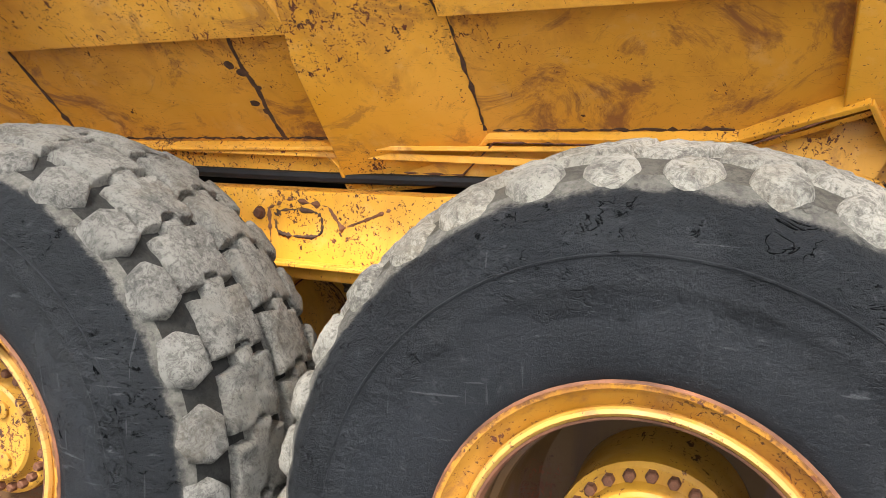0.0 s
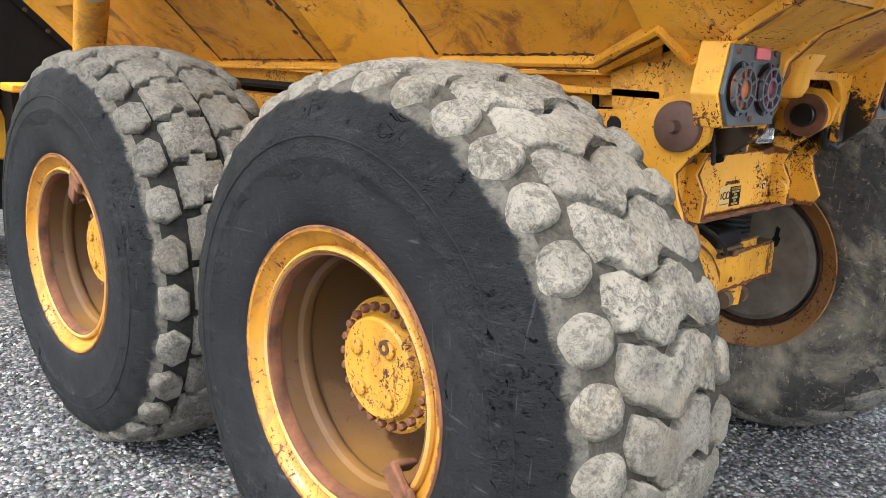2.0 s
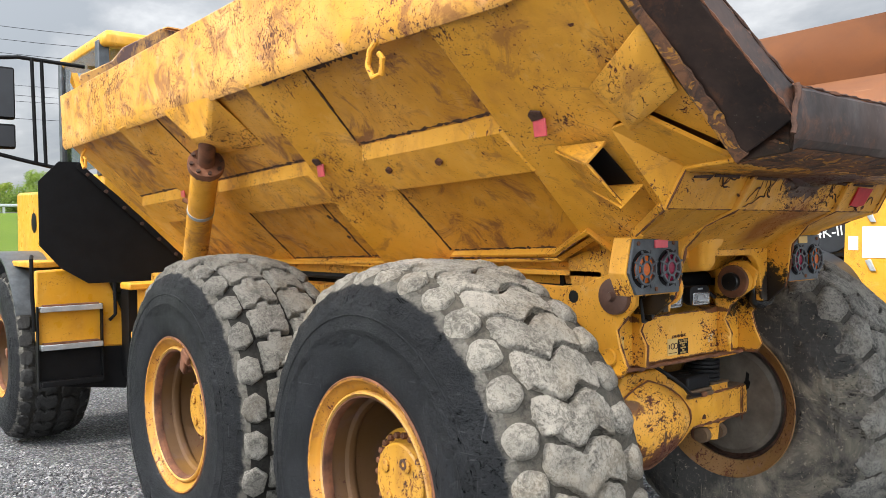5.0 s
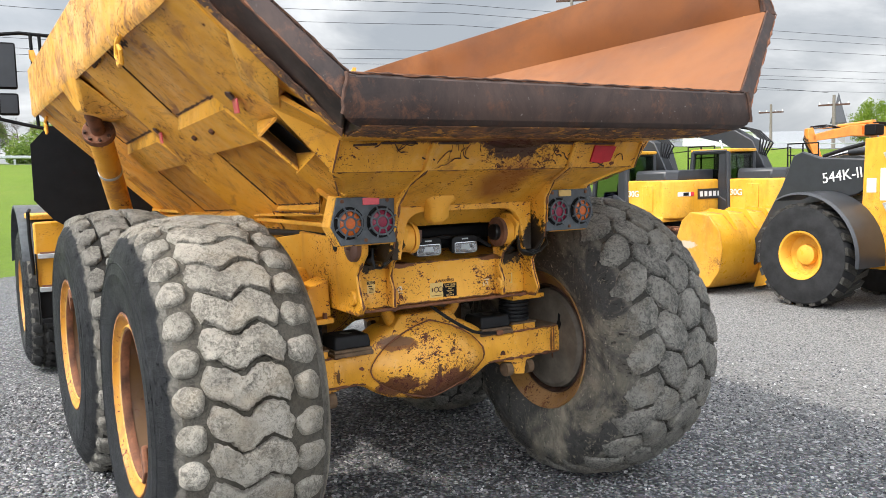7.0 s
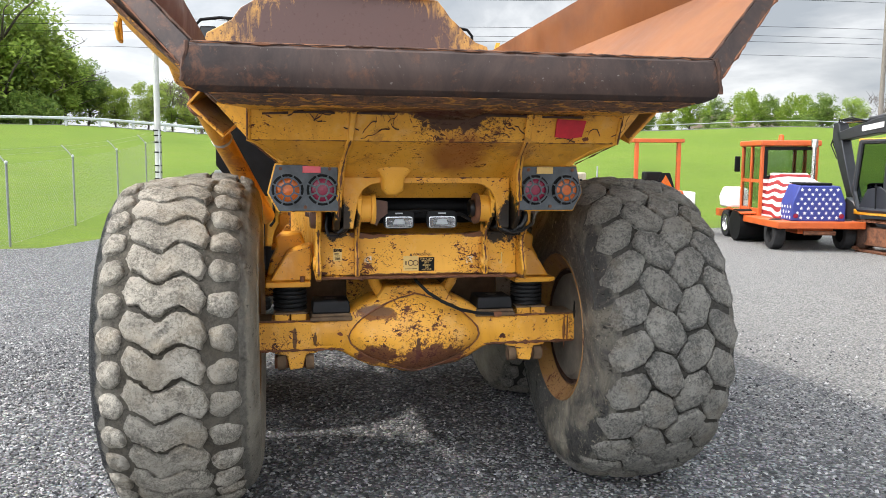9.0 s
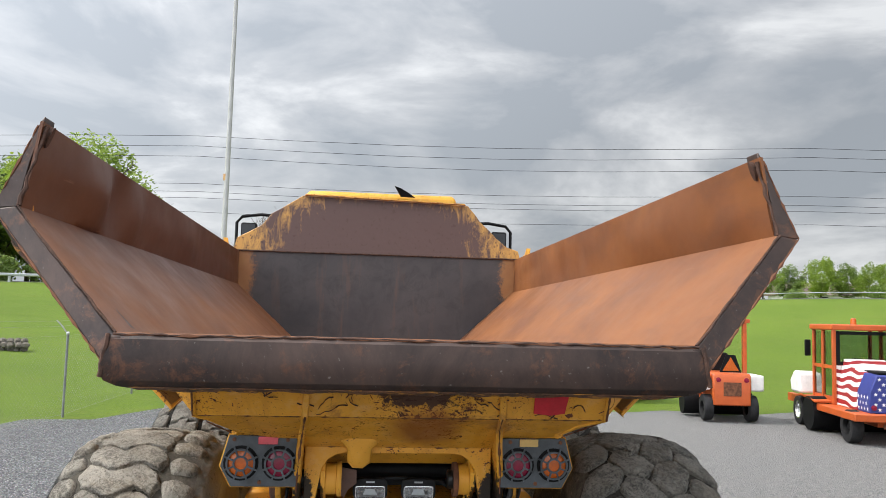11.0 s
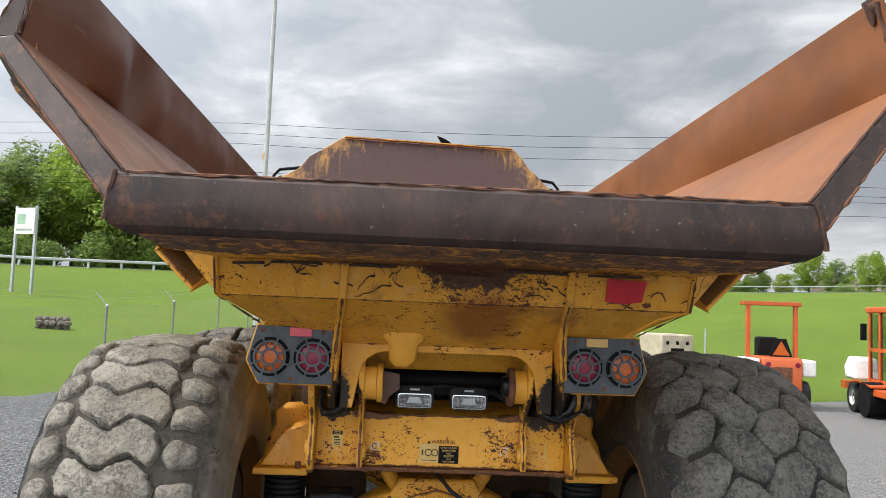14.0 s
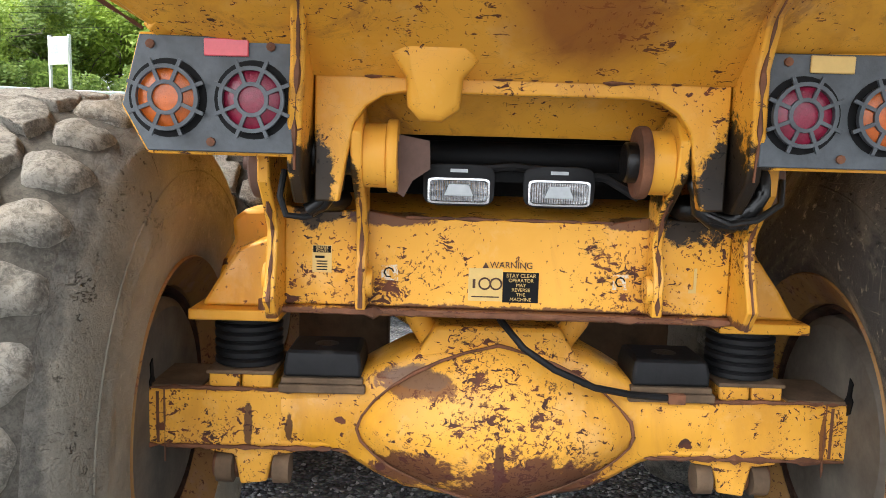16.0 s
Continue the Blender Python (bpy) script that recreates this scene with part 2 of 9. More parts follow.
AXLE = yellow_paint("axle_yellow_paint", base=(0.82, 0.362, 0.015), chips=1.2, rusty=0.6, rough=0.38,
                    blots=[((0.2, 0.005, 0.735), (0.3, 0.020, 0.11), DARKRUST, 0.95, True), ((0.11, -0.60, 0.80), (0.1, 0.016, 0.09), DARKRUST, 0.9, True), ((0.11, -0.50, 0.79), (0.1, 0.014, 0.05), DARKRUST, 0.9, True), ((0.11, 0.80, 0.79), (0.1, 0.012, 0.10), RUST, 0.9, True), ((0.15, -0.20, 0.915), (0.2, 0.16, 0.05), RUST, 0.85, True), ((0.2, 0.09, 0.63), (0.3, 0.36, 0.20), MAROON, 0.92, True),
                           ((0.2, -0.20, 0.70), (0.3, 0.16, 0.09), MAROON, 0.9, True),
                           ((0.2, -0.20, 0.93), (0.3, 0.12, 0.045), (0.16, 0.085, 0.045), 0.8, True)])
RIM = yellow_paint("rim_yellow_paint", base=(0.50, 0.205, 0.008), chips=0.95, rusty=0.9, scuffs=0.4, rough=0.36, grimy=1.0, ring=0.386)
# bowl darkened for shade under the rim; paler bottom is dust and lit sheen
BOWL = yellow_paint("shaded_dusty_bowl_paint", base=(0.105, 0.047, 0.006), chips=0.6, rusty=0.7, rough=0.55, grimy=0.8, blots=[((0, -0.14, -0.34), (0.36, 0.24, 0.20), (0.19, 0.095, 0.024), 0.8, False), ((0, -0.29, 0), (0.5, 0.06, 0.5), (0.15, 0.085, 0.026), 0.6, True)])
LOCKRING = yellow_paint("worn_ring_paint", base=(0.52, 0.265, 0.020), chips=0.5, rusty=0.8, scuffs=0.6, rough=0.42)
HUB = yellow_paint("hub_yellow_paint", base=(0.52, 0.238, 0.009), chips=0.95, rusty=0.7, rough=0.4, grimy=0.8)
CLEAN = yellow_paint("fresh_yellow_paint", base=(0.72, 0.325, 0.010), chips=0.0, rusty=0.0, rough=0.33)
RUSTY = plain("brown_rust", (0.135, 0.052, 0.024), 0.85, 0.0, 0.55, 12, 0.5)
PINCAP = plain("brown_primer_steel", (0.135, 0.075, 0.055), 0.6, 0.2, 0.3, 9, 0.2)
SEAM = plain("dark_rusty_weld", (0.062, 0.029, 0.018), 0.85, 0.0, 0.6, 30, 0.6)
GREASED = plain("black_grease", GREASE, 0.35, 0.0, 0.3, 20, 0.3)
DUSTYSTEEL = plain("dusty_brown_steel", (0.12, 0.075, 0.042), 0.85, 0.0, 0.5, 9, 0.4)


def bed_steel():
    k = Mat("orange_rusted_bed_steel", 0.55, 0.0)
    n = k.noise(0.9, 5, 0.6, 0.3)
    c = k.mix(k.ramp(n, (0.32, 0.0), (0.66, 1.0)), (0.152, 0.052, 0.015), (0.240, 0.086, 0.022))
    streak = k.noise(2.0, 5, 0.6, 0.2, k.scaled(0.35, 2.2, 2.2))
    c = k.mix(k.ramp(streak, (0.50, 0.0), (0.78, 0.6)), c, (0.15, 0.055, 0.026))
    c = k.mix(k.ramp(k.noise(26, 5, 0.7), (0.60, 0.0), (0.76, 0.45)), c, (0.09, 0.040, 0.022))
    c = k.mix(k.ramp(k.noise(2.4, 8, 0.72, 0.7, k.scaled(0.6, 1.3, 1.3)), (0.46, 0.0), (0.70, 0.55)), c, (0.098, 0.038, 0.018))
    # worn: shade of the left wall painted brown; then small bright scrapes
    worn = k.math("ADD", k.blob((-1.2, -1.45, 2.75), (4.2, 0.62, 1.3)), k.math("MULTIPLY", k.math("SUBTRACT", k.noise(1.6, 6, 0.65, 0.5), 0.5), 0.5))
    c = k.mix(k.ramp(worn, (0.05, 0.0), (0.50, 0.85)), c, (0.092, 0.036, 0.022))
    c = k.mix(k.ramp(k.noise(7.0, 3, 0.5, 0.8, k.scaled(0.25, 3.0, 3.0)), (0.70, 0.0), (0.74, 0.30)), c, (0.34, 0.20, 0.12))
    k.colour(c)
    k.rough(k.ramp(k.noise(4, 4), (0.3, 0.42), (0.75, 0.70)))
    k.bump(k.noise(3.0, 3), 0.3, 0.012)
    return k.m


def headboard_steel():
    k = Mat("dark_worn_headboard_steel", 0.5)
    n = k.noise(1.4, 5, 0.6, 0.5)
    c = k.mix(k.ramp(n, (0.33, 0.0), (0.66, 1.0)), (0.024, 0.022, 0.025), (0.056, 0.046, 0.046))
    c = k.mix(k.ramp(k.noise(5.5, 8, 0.74, 0.6), (0.48, 0.0), (0.66, 0.6)), c, (0.018, 0.016, 0.017))
    streak = k.noise(4.5, 6, 0.65, 0.3, k.scaled(1.0, 1.6, 0.22))
    c = k.mix(k.ramp(streak, (0.54, 0.0), (0.74, 0.5)), c, (0.120, 0.055, 0.030))
    for side in (-1, 1):
        f = k.math("ADD", k.blob((-3.75, side * 1.36, 2.52), (1.0, 0.34, 0.7)), k.math("MULTIPLY", k.math("SUBTRACT", k.noise(14, 8, 0.75), 0.5), 0.9))
        c = k.mix(k.ramp(f, (0.34, 0.0), (0.50, 0.85)), c, k.mix(k.noise(9, 5), (0.24, 0.085, 0.028), (0.36, 0.17, 0.05)))
    k.colour(c)
    k.bump(k.noise(5.0, 3), 0.25, 0.01)
    return k.m


def headboard_top():
    k = Mat("headboard_flaked_yellow", 0.5)
    n = k.noise(9.0, 9, 0.76, 0.7, k.scaled(1.0, 1.3, 0.45))
    edge = k.blob((-3.75, 0.0, 2.78), (2.0, 1.52, 0.80))
    f = k.math("ADD", k.math("MULTIPLY", edge, 1.1), k.math("MULTIPLY", k.math("SUBTRACT", n, 0.5), 1.5))
    c = k.mix(k.ramp(f, (0.15, 0.0), (0.42, 1.0)), (0.47, 0.24, 0.05), (0.078, 0.037, 0.030))
    c = k.mix(k.ramp(k.noise(28, 4), (0.60, 0.0), (0.66, 0.8)), c, DARKRUST)
    k.colour(c)
    k.bump(k.noise(4.0, 3), 0.35, 0.02)
    return k.m


def lip_steel():
    k = Mat("dark_lip_steel", 0.42, 0.35)
    n = k.noise(2.2, 8, 0.72, 0.4, k.scaled(1.0, 1.3, 0.8))
    c = k.mix(k.ramp(n, (0.34, 0.0), (0.66, 1.0)), (0.020, 0.014, 0.013), (0.078, 0.048, 0.038))
    c = k.mix(k.ramp(k.noise(9.0, 8, 0.76, 0.3), (0.54, 0.0), (0.68, 0.65)), c, (0.165, 0.068, 0.034))
    c = k.mix(k.ramp(k.noise(60, 3), (0.68, 0.0), (0.76, 0.6)), c, (0.22, 0.20, 0.185))
    k.colour(c)
    k.rough(k.ramp(k.noise(7, 4), (0.3, 0.34), (0.7, 0.62)))
    k.bump(k.noise(14, 5), 0.25, 0.006)
    return k.m


def under_lip():
    k = Mat("scaled_rust_under_lip", 0.8)
    n = k.noise(13, 6, 0.7, 1.0)
    c = k.mix(k.ramp(n, (0.42, 0.0), (0.60, 1.0)), (0.075, 0.044, 0.032), (0.22, 0.100, 0.050))
    c = k.mix(k.ramp(k.noise(18, 4, 0.6, 1.4, k.scaled(1, 0.5, 1.5)), (0.555, 0.0), (0.60, 0.85)), c, (0.58, 0.265, 0.040))
    k.colour(c)
    k.bump(n, 0.8, 0.015)
    return k.m


BED, HEADBOARD, HEADTOP, LIP, UNDERLIP = bed_steel(), headboard_steel(), headboard_top(), lip_steel(), under_lip()


def sidewall_rubber(name, col, dust, amount, edge_dust=(0.205, 0.19, 0.162)):
    """Old tyre side: smooth by the bead, cut, pitted and crazed towards the shoulder."""
    k = Mat(name, 0.5, 0.0, 0.34)
    ln = k.n.new("ShaderNodeVectorMath")
    ln.operation = "LENGTH"
    k.l.new(k.scaled(1, 0, 1), ln.inputs[0])
    rad = ln.outputs["Value"]
    outer = k.ramp(k.math("ADD", rad, k.math("MULTIPLY", k.math("SUBTRACT", k.noise(3.5, 4, 0.6), 0.5), 0.30)), (0.54, 0.0), (0.66, 1.0))
    n = k.noise(3.0, 5, 0.6, 0.3)
    c = k.mix(k.ramp(n, (0.3, 0.0), (0.7, 1.0)), tuple(v * 0.7 for v in col), tuple(v * 1.3 for v in col))
    c = k.mix(k.ramp(k.noise(2.1, 7, 0.68, 1.2), (0.50, 0.0), (0.80, amount)), c, dust)
    c = k.mix(k.ramp(k.noise(38, 6, 0.75, 0.4), (0.58, 0.0), (0.72, amount * 1.3)), c, dust)
    # pale hair scratches
    where = k.math("MULTIPLY", k.math("SUBTRACT", k.noise(2.6, 4, 0.6), 0.5), 0.30)
    cut = None
    for i, (sx, sz) in enumerate(((5.0, 120.0), (110.0, 6.0), (14.0, 90.0))):
        m = k.n.new("ShaderNodeMapping")
        m.inputs["Rotation"].default_value = (0, (0.35, -0.25, 0.9)[i], 0)
        m.inputs["Scale"].default_value = (sx, 4.0, sz)
        k.l.new(k.co, m.inputs["Vector"])
        f = k.ramp(k.math("ADD", k.noise(1.0, 3, 0.55, 0.15, m.outputs["Vector"]), where), (0.70, 0.0), (0.73, 1.0))
        cut = f if cut is None else k.mix(1.0, cut, f, "LIGHTEN")
    c = k.mix(k.math("MULTIPLY", cut, 0.35), c, dust)
    edge = k.math("ADD", rad, k.math("MULTIPLY", k.math("SUBTRACT", k.noise(13, 8, 0.72), 0.5), 0.055))
    c = k.mix(k.ramp(edge, (0.714, 0.0), (0.724, 1.0)), c, k.mix(k.ramp(k.noise(34, 7, 0.75), (0.36, 0.0), (0.64, 1.0)), tuple(v * 0.42 for v in edge_dust), edge_dust))
    # open cracks, gouges and pits
    cr = k.noise(11, 4, 0.6, 0.5, k.scaled(1.0, 1.0, 1.7))
    seen = k.ramp(k.noise(10.0, 5, 0.65), (0.525, 0.0), (0.57, 1.0))
    crack = k.math("MULTIPLY", k.math("MULTIPLY", k.ramp(cr, (0.486, 0.0), (0.497, 1.0), (0.502, 1.0), (0.513, 0.0)), seen), outer)
    pit = k.ramp(k.math("ADD", k.noise(42, 5, 0.72, 0.5, k.scaled(1.0, 1.0, 1.6)), where), (0.605, 0.0), (0.66, 0.85))
    pit = k.math("MULTIPLY", pit, k.math("ADD", k.math("MULTIPLY", outer, 0.85), 0.15))
    gouge = k.ramp(k.math("ADD", k.noise(13, 7, 0.72, 0.9, k.scaled(1.6, 1.0, 0.8)), where), (0.675, 0.0), (0.70, 1.0))
    deep = k.math("MULTIPLY", k.math("MAXIMUM", k.math("MAXIMUM", crack, pit), gouge), k.ramp(edge, (0.710, 1.0), (0.720, 0.35)))
    c = k.mix(k.math("MULTIPLY", deep, 0.9), c, tuple(v * 0.25 for v in col))
    k.colour(c)
    k.l.new(k.ramp(deep, (0.0, 0.27), (1.0, 0.01)), k.b.inputs["Specular IOR Level"])
    grain = k.math("MULTIPLY", k.noise(85, 6, 0.78), k.math("ADD", k.math("MULTIPLY", outer, 0.55), 0.18))
    lump = k.math("MULTIPLY", k.math("MULTIPLY", k.noise(22, 5, 0.65), outer), 1.1)
    h = k.math("SUBTRACT", k.math("ADD", grain, lump), k.math("MULTIPLY", deep, 1.1))
    k.bump(h, 1.0, 0.024)
    k.rough(k.ramp(k.noise(5, 5), (0.3, 0.42), (0.7, 0.70)))
    return k.m


def tread_rubber(name, col, dark, amount):
    k = Mat(name, 0.9, 0.0, 0.25)
    n = k.noise(6, 8, 0.72, 0.3)
    c = k.mix(k.ramp(n, (0.3, 0.0), (0.7, 1.0)), tuple(v * 0.62 for v in col), tuple(v * 1.18 for v in col))
    where = k.math("MULTIPLY", k.math("SUBTRACT", k.noise(9, 4, 0.6), 0.5), 0.28)
    pit = k.math("ADD", k.noise(95, 6, 0.75), where)
    c = k.mix(k.ramp(pit, (0.545 - 0.10 * amount, 0.0), (0.675 - 0.08 * amount, 0.55 + 0.5 * amount)), c, dark)
    c = k.mix(k.ramp(k.noise(170, 3), (0.59, 0.0), (0.69, 0.4)), c, dark)
    c = k.mix(k.ramp(k.island(), (0.0, 0.0), (1.0, 0.22)), c, dark)
    # torn, hairy rubber where stones have bitten, and patches of brown dust
    torn = k.noise(34, 9, 0.86, 1.3)
    c = k.mix(k.ramp(k.math("ADD", torn, where), (0.485, 0.0), (0.56, 0.32 + 0.75 * amount)), c, dark)
    c = k.mix(k.ramp(k.noise(4.2, 6, 0.7, 0.4), (0.50, 0.0), (0.68, 0.45)), c, (col[0] * 0.70, col[1] * 0.61, col[2] * 0.50))
    k.colour(c)
    k.bump(k.math("SUBTRACT", k.math("ADD", k.math("MULTIPLY", k.noise(60, 7, 0.80), 1.6), k.math("ADD", k.math("MULTIPLY", n, 2.0), k.math("MULTIPLY", torn, 1.7))), k.math("MULTIPLY", k.ramp(pit, (0.56, 0.0), (0.64, 1.0)), 0.5)), 1.0, 0.014)
    return k.m


SIDEWALL = sidewall_rubber("black_sidewall_rubber", (0.0092, 0.0104, 0.0128), (0.090, 0.092, 0.097), 0.25)
SIDEDUST = sidewall_rubber("dusty_sidewall_rubber", (0.26, 0.238, 0.196), (0.42, 0.37, 0.29), 0.9)
SIDEMUD = sidewall_rubber("mud_streaked_sidewall", (0.055, 0.054, 0.052), (0.42, 0.37, 0.285), 1.0)
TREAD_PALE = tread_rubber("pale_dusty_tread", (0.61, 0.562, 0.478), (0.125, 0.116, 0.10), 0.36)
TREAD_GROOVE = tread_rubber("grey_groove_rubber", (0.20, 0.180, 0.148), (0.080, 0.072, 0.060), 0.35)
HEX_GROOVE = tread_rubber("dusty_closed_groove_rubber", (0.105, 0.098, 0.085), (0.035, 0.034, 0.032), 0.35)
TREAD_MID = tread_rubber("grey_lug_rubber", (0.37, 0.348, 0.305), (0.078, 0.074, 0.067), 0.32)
# dark groove rubber, lowered further to paint in the depth between lugs
MID_GROOVE = tread_rubber("shaded_groove_rubber", (0.052, 0.049, 0.043), (0.022, 0.021, 0.020), 0.3)
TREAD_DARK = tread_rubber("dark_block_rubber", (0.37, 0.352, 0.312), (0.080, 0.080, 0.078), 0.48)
# front lugs: black rubber, toned darker still for the shade they stand in
TREAD_BLACK = tread_rubber("shaded_black_lug_rubber", (0.055, 0.054, 0.052), (0.03, 0.03, 0.03), 0.3)
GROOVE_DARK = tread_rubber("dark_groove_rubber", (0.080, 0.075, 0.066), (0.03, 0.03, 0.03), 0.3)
RUBBER = plain("black_rubber", (0.011, 0.011, 0.012), 0.6, 0.0, 0.4, 10, 0.2, 0.25)
# black paint of real parts, and of sheets that stand in for shade
BLACK = plain("black_paint_and_shade", (0.0055, 0.0055, 0.006), 0.6, 0.0, 0.3, 8, 0.1, 0.15)
SLATE = plain("slate_grey_paint", (0.058, 0.066, 0.074), 0.45, 0.0, 0.4, 14, 0.2)
CHARCOAL = plain("charcoal_paint", (0.020, 0.022, 0.026), 0.4, 0.0, 0.2, 6, 0.05)
GALV = plain("galvanised_steel", (0.42, 0.44, 0.45), 0.45, 0.6, 0.2, 9, 0.1)
CHROME = plain("bright_steel", (0.62, 0.62, 0.62), 0.22, 1.0, 0.1, 6, 0.0)
WHITE = plain("white_paint", (0.72, 0.71, 0.68), 0.5, 0.0, 0.12, 5, 0.05)
CREAM = plain("cream_sticker", (0.60, 0.40, 0.13), 0.5, 0.0, 0.1, 20, 0.0)
def worn_sticker():
    k = Mat("worn_white_sticker", 0.6)
    k.colour(k.mix(k.ramp(k.noise(75, 6, 0.72), (0.47, 0.0), (0.53, 1.0)), (0.60, 0.56, 0.46), (0.64, 0.30, 0.03)))
    return k.m


STICKER = worn_sticker()
ORANGE = plain("orange_machine_paint", (0.44, 0.080, 0.013), 0.45, 0.0, 0.15, 3, 0.05)
RED = plain("red_cloth", (0.52, 0.018, 0.030), 0.6, 0.0, 0.2, 12, 0.1)
PINK = plain("pink_reflector", (0.60, 0.085, 0.105), 0.3, 0.0, 0.15, 20, 0.0)
LENS_RED = plain("red_lamp_lens", (0.20, 0.011, 0.034), 0.18, 0.0, 0.25, 60, 0.2)
LENS_AMBER = plain("amber_lamp_lens", (0.46, 0.10, 0.014), 0.18, 0.0, 0.25, 60, 0.2)


def fluted_lens():
    k = Mat("fluted_lamp_lens", 0.15, 0.75)
    w = k.n.new("ShaderNodeTexWave")
    w.wave_type, w.bands_direction = "BANDS", "Y"
    w.inputs["Scale"].default_value = 62.0
    k.l.new(k.co, w.inputs["Vector"])
    cells = k.voronoi(130, "Distance")
    c = k.mix(k.ramp(k.noise(34, 4, 0.6, 0.0, k.scaled(1.0, 0.5, 2.0)), (0.38, 0.0), (0.62, 1.0)), (0.10, 0.105, 0.11), (0.62, 0.63, 0.64))
    c = k.mix(k.ramp(cells, (0.2, 0.0), (0.7, 0.5)), c, (0.05, 0.05, 0.055))
    k.colour(k.mix(k.ramp(w.outputs["Fac"], (0.25, 0.0), (0.75, 0.28)), c, (0.74, 0.75, 0.76)))
    k.bump(w.outputs["Fac"], 0.6, 0.003)
    return k.m


LENS_CLEAR = fluted_lens()
GLASS = glass("cab_glass")
DARKGLASS = glass("tinted_cab_glass", (0.20, 0.26, 0.22))
BACKPLATE = plain("grey_brown_brake_plate", (0.112, 0.094, 0.074), 0.7, 0.1, 0.45, 7, 0.3)


# ---- mesh helpers ----
class Geo:
    """Vertices and faces gathered for one mesh."""

    def __init__(self):
        self.v, self.f = [], []

    def add(self, verts, faces):
        o = len(self.v)
        self.v += [tuple(p) for p in verts]
        self.f += [tuple(i + o for i in f) for f in faces]
        return self

    def slab(self, pts, off):
        """A closed plate: a polygon and its copy moved by off."""
        n = len(pts)
        a = [Vector(p) for p in pts]
        off = Vector(off)
        return self.add(a + [p + off for p in a], [tuple(range(n))[::-1], tuple(range(n, 2 * n))] + [(i, (i + 1) % n, n + (i + 1) % n, n + i) for i in range(n)])

    def box(self, x0, x1, y0, y1, z0, z1):
        return self.slab([(x0, y0, z0), (x1, y0, z0), (x1, y1, z0), (x0, y1, z0)], (0, 0, z1 - z0))

    def loft(self, rings, closed=True, cap=True):
        n = len(rings[0])
        v = [p for r in rings for p in r]
        f = []
        for i in range(len(rings) - 1):
            for j in range(n if closed else n - 1):
                k = (j + 1) % n
                f.append((i * n + j, i * n + k, (i + 1) * n + k, (i + 1) * n + j))
        if cap and closed:
            f += [tuple(range(n))[::-1], tuple(range((len(rings) - 1) * n, len(rings) * n))]
        return self.add(v, f)

    def tube(self, path, radius, segs=10, cap=True):
        path = [Vector(p) for p in path]
        rings = []
        side = None
        for i, p in enumerate(path):
            d = (path[min(i + 1, len(path) - 1)] - path[max(i - 1, 0)]).normalized()
            if side is None:
                side = d.orthogonal().normalized()
            side = (side - d * side.dot(d)).normalized()
            up = d.cross(side)
            r = radius[i] if isinstance(radius, (list, tuple)) else radius
            rings.append([p + side * (r * math.cos(a)) + up * (r * math.sin(a)) for a in (2 * math.pi * k / segs for k in range(segs))])
        return self.loft(rings, True, cap)

    def lathe(self, prof, centre=(0, 0, 0), axis="y", segs=48, cap=False):
        """prof: (radius, place along the axis)."""
        cx, cy, cz = centre
        rings = []
        for r, h in prof:
            ring = []
            for k in range(segs):
                a = 2 * math.pi * k / segs
                c, s = r * math.cos(a), r * math.sin(a)
                ring.append({"y": (cx + c, cy + h, cz + s), "x": (cx + h, cy + c, cz + s), "z": (cx + c, cy + s, cz + h)}[axis])
            rings.append(ring)
        return self.loft(rings, True, cap)


def turned(g, m):
    """The same geometry moved by the matrix m."""
    g.v = [tuple(m @ Vector(p)) for p in g.v]
    return g


def mesh(name, g, material, smooth=35.0):
    me = bpy.data.meshes.new(name)
    me.from_pydata(g.v, [], g.f)
    bm = bmesh.new()
    bm.from_mesh(me)
    if len(bm.faces) < 30000:
        bmesh.ops.recalc_face_normals(bm, faces=bm.faces)
    bm.to_mesh(me)
    bm.free()
    if material:
        me.materials.append(material)
    if smooth:
        me.polygons.foreach_set("use_smooth", [True] * len(me.polygons))
        me.set_sharp_from_angle(angle=radians(smooth))
    return me


def part(name, g, material, parent, label="", bevel=0.0, smooth=35.0, kind=""):
    ob = new(name, mesh(name, g, material, smooth))
    ob.parent = parent
    if bevel:
        b = ob.modifiers.new("worn_edges", "BEVEL")
        b.width, b.segments, b.limit_method, b.angle_limit = bevel, 2, "ANGLE", radians(40)
    return tagged(ob, label, "", "", kind)


def thing(name, label, category, group="", kind="", at=None):
    ob = new(name)
    if at:
        ob.matrix_basis = at if isinstance(at, Matrix) else pose(*at)
    return tagged(ob, label, category, group, kind)


def bead(name, pts, size, material, parent, rnd, step=0.02, label=""):
    """An uneven rust bead along an edge."""
    pts = [Vector(p) for p in pts]
    path, radii = [], []
    for a, b in zip(pts, pts[1:]):
        n = max(2, int((b - a).length / step))
        for i in range(n):
            path.append(a.lerp(b, i / n))
            radii.append(max(0.0006, rnd.gauss(size, size * 0.7)))
    path.append(pts[-1])
    radii.append(size)
    return part(name, Geo().tube(path, radii, 5), material, parent, label)


def words(text, size, m, material, parent, name="lettering", extrude=0.0008):
    cu = bpy.data.curves.new(name, "FONT")
    cu.body, cu.size, cu.extrude, cu.align_x, cu.align_y = text, size, extrude, "CENTER", "CENTER"
    tmp = bpy.data.objects.new("tmp", cu)
    scene.collection.objects.link(tmp)
    me = bpy.data.meshes.new_from_object(tmp)
    bpy.data.objects.remove(tmp)
    me.transform(m)
    me.materials.clear()
    me.materials.append(material)
    ob = new(name, me)
    ob.parent = parent
    return ob

